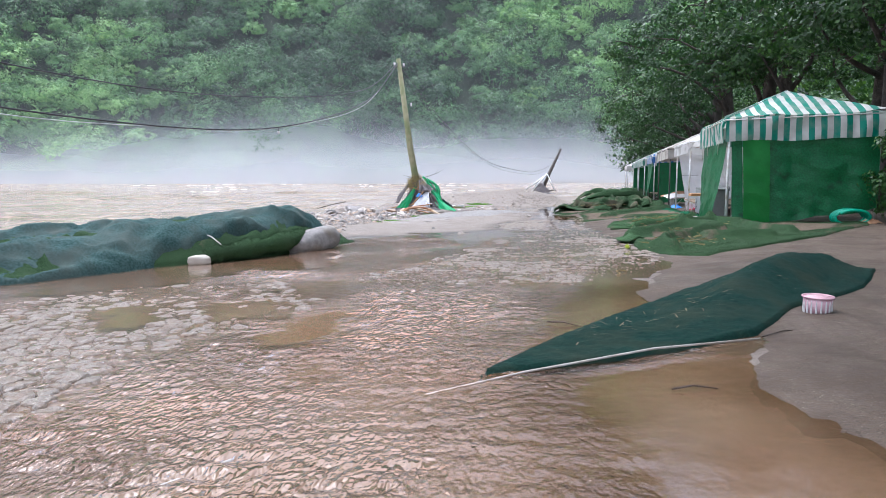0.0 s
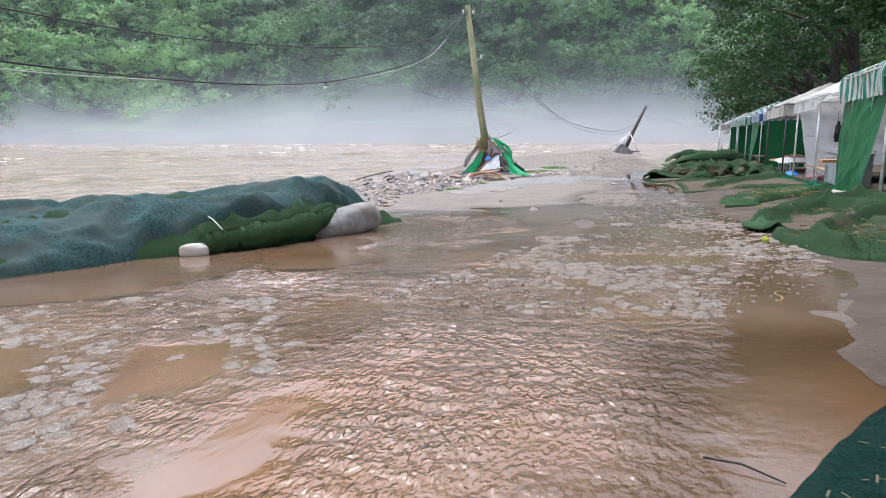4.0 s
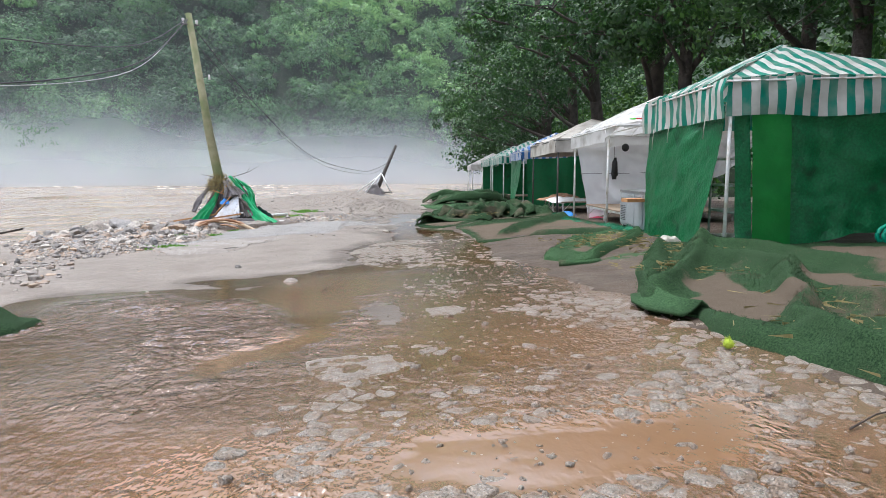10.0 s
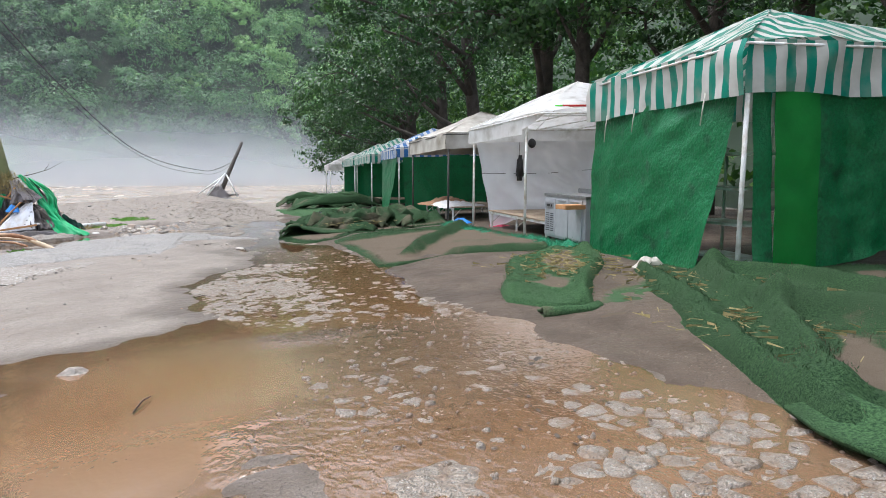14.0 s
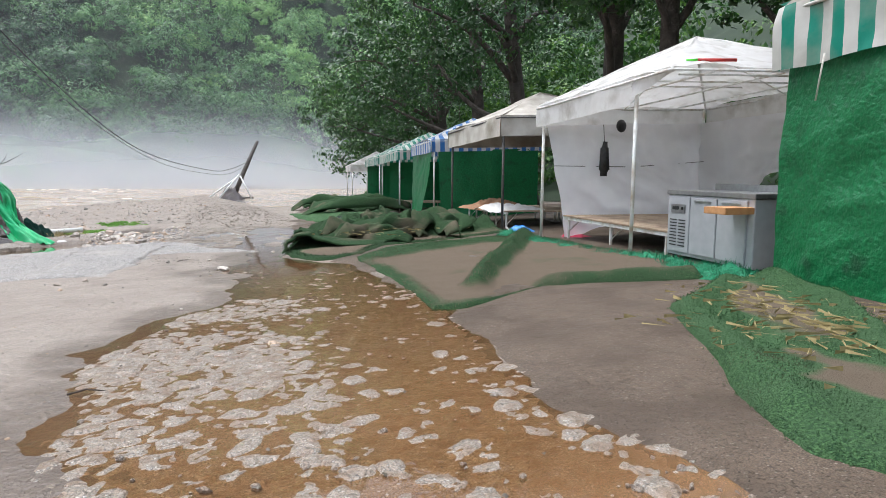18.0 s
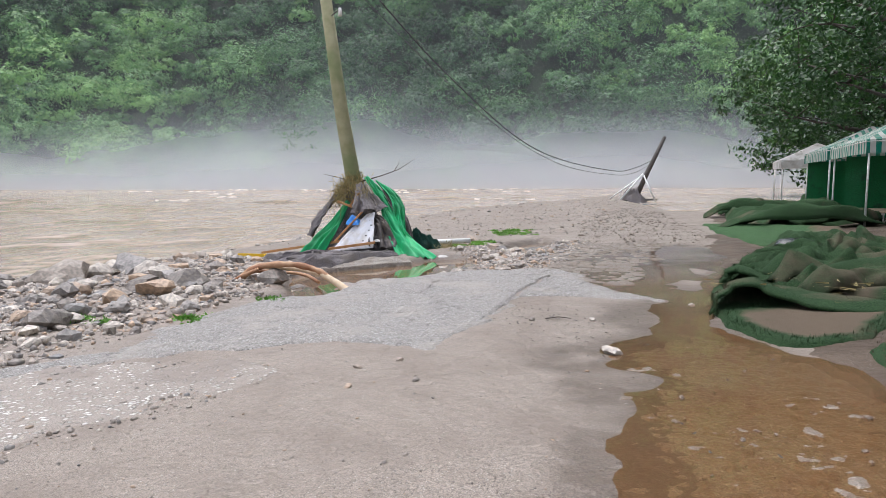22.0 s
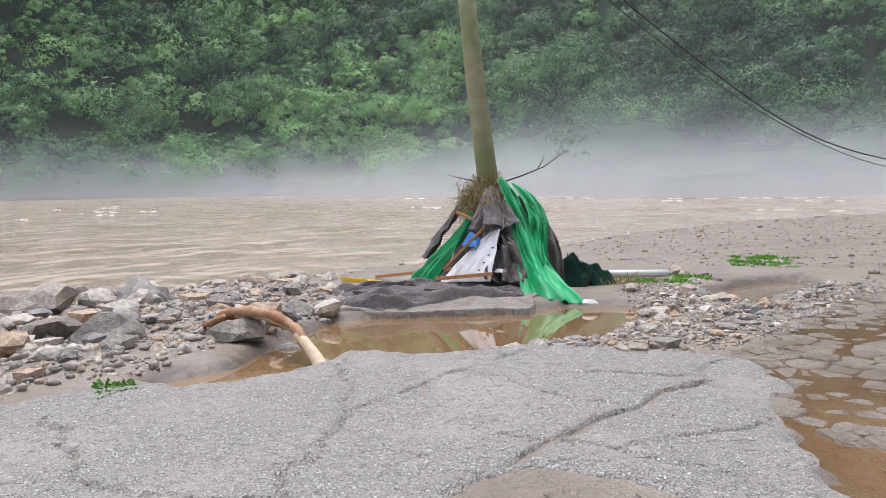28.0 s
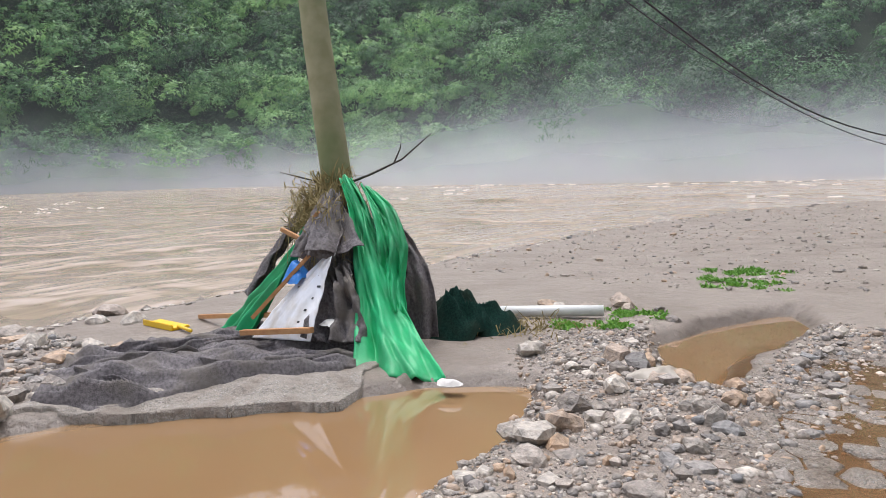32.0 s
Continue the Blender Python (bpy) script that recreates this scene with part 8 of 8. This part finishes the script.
def flag_mesh(material, ring, r, flat=0.0):
    """One worn stone: eased corners, a sunken rim and a pitted, uneven top."""
    pts, e = [], 0.24 - 0.15 * flat
    for (ax, ay), (bx, by) in zip(ring, ring[1:] + ring[:1]):
        pts += [(ax * (1 - e) + bx * e, ay * (1 - e) + by * e), (ax * e + bx * (1 - e), ay * e + by * (1 - e))]
    bm = bmesh.new()
    k0, rough = (0.985 if flat else 1.0) + r.uniform(-0.05, 0.0), 0.009 - 0.003 * flat
    off = Vector((r.uniform(0, 90), r.uniform(0, 90), 0))
    loops = []
    for k, z in ((1.0, -0.03), (0.95, -0.004), (0.72, -0.001), (0.4, 0.001)):
        loops.append([])
        for x, y in pts:
            j = k0 * k * (1 + r.uniform(-0.05, 0.04) * (1 - 0.7 * flat))
            lift = 0 if k == 1.0 else rough * noise.noise(Vector((x * j * 32, y * j * 32, 0)) + off) - (0.002 if k > 0.9 else 0)
            loops[-1].append(bm.verts.new((x * j, y * j, z + lift)))
    c = bm.verts.new((0, 0, 0.001 + rough * noise.noise(off)))
    n = len(pts)
    for a, b in zip(loops, loops[1:]):
        for k in range(n):
            bm.faces.new((a[k], a[(k + 1) % n], b[(k + 1) % n], b[k]))
    for k in range(n):
        bm.faces.new((loops[-1][k], loops[-1][(k + 1) % n], c))
    me = bpy.data.meshes.new("paving_stone")
    bm.to_mesh(me)
    bm.free()
    me.materials.append(material)
    me.polygons.foreach_set("use_smooth", [True] * len(me.polygons))
    return me


for k, poly in enumerate(([(0.08, 8.15), (0.16, 8.55), (0.45, 8.64), (0.66, 8.45), (0.62, 8.2), (0.35, 8.02)], [(-0.25, 7.75), (-0.05, 8.05), (0.15, 8.0), (0.22, 7.7)], [(0.64, 8.15), (0.78, 8.42), (1.02, 8.3), (0.9, 8.08)], [(1.2, 9.7), (1.25, 10.15), (1.55, 10.1), (1.6, 9.75)])):
    patch("bare_rock", poly, 0.02, 0.026, M_FLAG, "pale worn rock showing through the shallow water", "rock", "", 0.05, 0.22, 300 + k, lambda X, Y, sd: 0.018 * vnoise(X, Y, 4, 305, 5) + 0.006 * vnoise(X, Y, 19, 306, 2))
paving = tagged(new("paving"), "irregular stone paving under shallow flood water", "paving", kind="structure")
jv, jf, nv, made = [], [], 0, 0


def lay(cell, zones, height, spread, seed, few):
    """Fill zones with stones of about one size; the nearest become parts, the rest one mesh."""
    global nv, made
    cells = stone_cells(cell, zones, seed + 1)
    C = np.array([c[:2] for c in cells])
    lifts = height(C[:, 0], C[:, 1]) + rng.normal(0, spread, len(C))
    for poly in CALM[:-1]:
        lifts = lifts - 0.02 * ramp01(poly_sd(C[:, 0], C[:, 1], poly), -0.12, 0.12)
    for k, (x, y, ring) in enumerate(cells):
        if rng.rand() < few:
            continue
        r = random.Random(k + seed)
        me = flag_mesh(M_FLAG if y < 23 else M_SLABSTONE, ring, r, 0.0 if y < 23 else 1.0)
        m = Matrix.Translation((x, y, plane_z(x, y) + lifts[k])) @ Euler((r.gauss(0, 0.025), r.gauss(0, 0.025), 0)).to_matrix().to_4x4()
        if made < 300 and ((6.8 < y < 12.5 and x > 0.6 and lifts[k] > -0.004 and made < 200) or (y > 24 and lifts[k] > 0)):
            made += 1
            sub("paving_stone", me, paving).matrix_world = m
            continue
        co = np.zeros(len(me.vertices) * 3)
        me.vertices.foreach_get("co", co)
        M = np.array(m)
        jv.append(co.reshape(-1, 3) @ M[:3, :3].T + M[:3, 3])
        jf.extend([tuple(v + nv for v in p.vertices) for p in me.polygons])
        nv += len(me.vertices)
        bpy.data.meshes.remove(me)


def bed(x, y):
    """Height of the stones over the water: patches stand out of it."""
    return 0.012 * vnoise(x, y, 0.8, 90, 3) - 0.002 + np.where((y > 6) & (y < 10), 0.006, 0.0) - 0.004 * ramp01(y, 10.5, 12.0) * ramp01(y, 14.5, 13.5) + np.where((y < 6.4) & (x < -0.8), 0.005, 0.0) + 0.003 * ramp01(x, 1.2, 2.4) * ramp01(y, 13.5, 11.5) + np.where(y > 13.5, 0.0055, 0.0) - 0.01 * ramp01(x, 2.1, 2.7) * ramp01(y, 12.8, 13.6) - 0.022 * ramp01(y, 17.0, 17.8) - 0.007 * ramp01(y, 7.4, 8.6) * ramp01(y, 12.8, 12.0)


lay(0.115, FLAGZONES[:2], bed, 0.0055, 0, 0.1)
rest = mesh_from("paving_rest", np.concatenate(jv), jf, M_FLAG)
tagged(sub("paving_rest", rest, paving), "", "", kind="stuff")
# beyond the bar the paving is worn down and half buried: low uneven stones with silted joints
BED = [(1.0, 13.4), (0.75, 15.0), (0.8, 15.9), (1.2, 17.0), (1.6, 18.2), (1.75, 20.2), (2.5, 21.3), (3.3, 20.8), (3.6, 18), (3.5, 15.5), (3.35, 13.0), (2.3, 12.75)]
WX, WY = np.meshgrid(np.arange(0.55, 3.7, 0.02), np.arange(12.6, 21.4, 0.02))
SX = WX + 0.05 * vnoise(WX, WY, 5, 401, 3)
SY = WY + 0.05 * vnoise(WX, WY, 5, 402, 3)
near1, near2, rise = np.full(WX.shape, 9.0), np.full(WX.shape, 9.0), np.zeros(WX.shape)
rb = np.random.RandomState(404)
for i in range(22):
    for j in range(62):
        px, py, up = 0.45 + (i + 0.5 * (j % 2) + rb.uniform(-0.33, 0.33)) * 0.15, 12.5 + (j + rb.uniform(-0.33, 0.33)) * 0.145, rb.normal(0, 0.0045)
        a0, b0 = np.searchsorted(WX[0], (px - 0.4, px + 0.4))
        a1, b1 = np.searchsorted(WY[:, 0], (py - 0.4, py + 0.4))
        w = (slice(a1, b1), slice(a0, b0))
        d = np.hypot(SX[w] - px, SY[w] - py)
        first = d < near1[w]
        near2[w] = np.where(first, near1[w], np.minimum(near2[w], d))
        rise[w] = np.where(first, up, rise[w])
        near1[w] = np.where(first, d, near1[w])
stone = ramp01(near2 - near1, 0.0, 0.05)
level = -0.0125 + 0.0085 * ramp01(WY, 13.7, 14.4) * ramp01(WY, 18.2, 17.2) * ramp01(WX - 0.2 * (WY - 15.5), 2.6, 1.9) + 0.006 * vnoise(WX, WY, 1.1, 405, 3)
level = level + 0.003 * ramp01(WX, 2.3, 2.8) * ramp01(WY, 16.5, 15.5) - 0.0055 * ramp01(WY, 17.4, 18.4)
level = level + stone * (0.009 + rise) + 0.005 * vnoise(WX, WY, 13, 406, 3) + 0.004 * vnoise(WX, WY, 27, 407, 2) - 0.06 * ramp01(poly_sd(WX, WY, BED) + 0.12 * vnoise(WX, WY, 2.5, 408, 3), 0.12, -0.05)
tagged(sub("worn_paving", grid_mesh("worn_paving", WX, WY, plane_z(WX, WY) + level, M_FLAG), paving), "", "", kind="stuff")
jv, jf, nv = [], [], 0
lay(0.17, [[(1.15, 25.4), (0.75, 26.2), (0.8, 28.6), (1.0, 30.6), (1.6, 33), (3.6, 33.5), (3.4, 30.8), (2.7, 26.5), (2.2, 24.2)]], lambda x, y: 0.014 + 0.017 * vnoise(x, y, 0.8, 92, 3), 0.006, 9000, 0.06)
if jv:
    rest = mesh_from("paving_rest", np.concatenate(jv), jf, M_SLABSTONE)
    tagged(sub("paving_rest", rest, paving), "", "", kind="stuff")
shallow = lambda x, y: plane_z(x, y) - 0.004 + 0.006 * vnoise(x, y, 1.3, 93, 3)
scatter("paving_rubble", 2200, in_poly(FLAGZONES[1]), 0.012, 0.04, 72, "broken bits of paving stone in the shallow water", "rubble", shallow, M_FLAG)
scatter("paving_rubble", 260, in_poly(FLAGZONES[2]), 0.012, 0.04, 73, "broken bits of paving stone in the shallow water", "rubble", shallow, M_FLAG)
scatter("bank_rubble", 1900, in_poly([(1.5, 31), (4.4, 29.5), (4.8, 36), (5, 46), (3, 46), (1.5, 38)]), 0.018, 0.08, 74, "broken slabs and rubble strewn over the bank", "rubble", None, M_SLABSTONE)
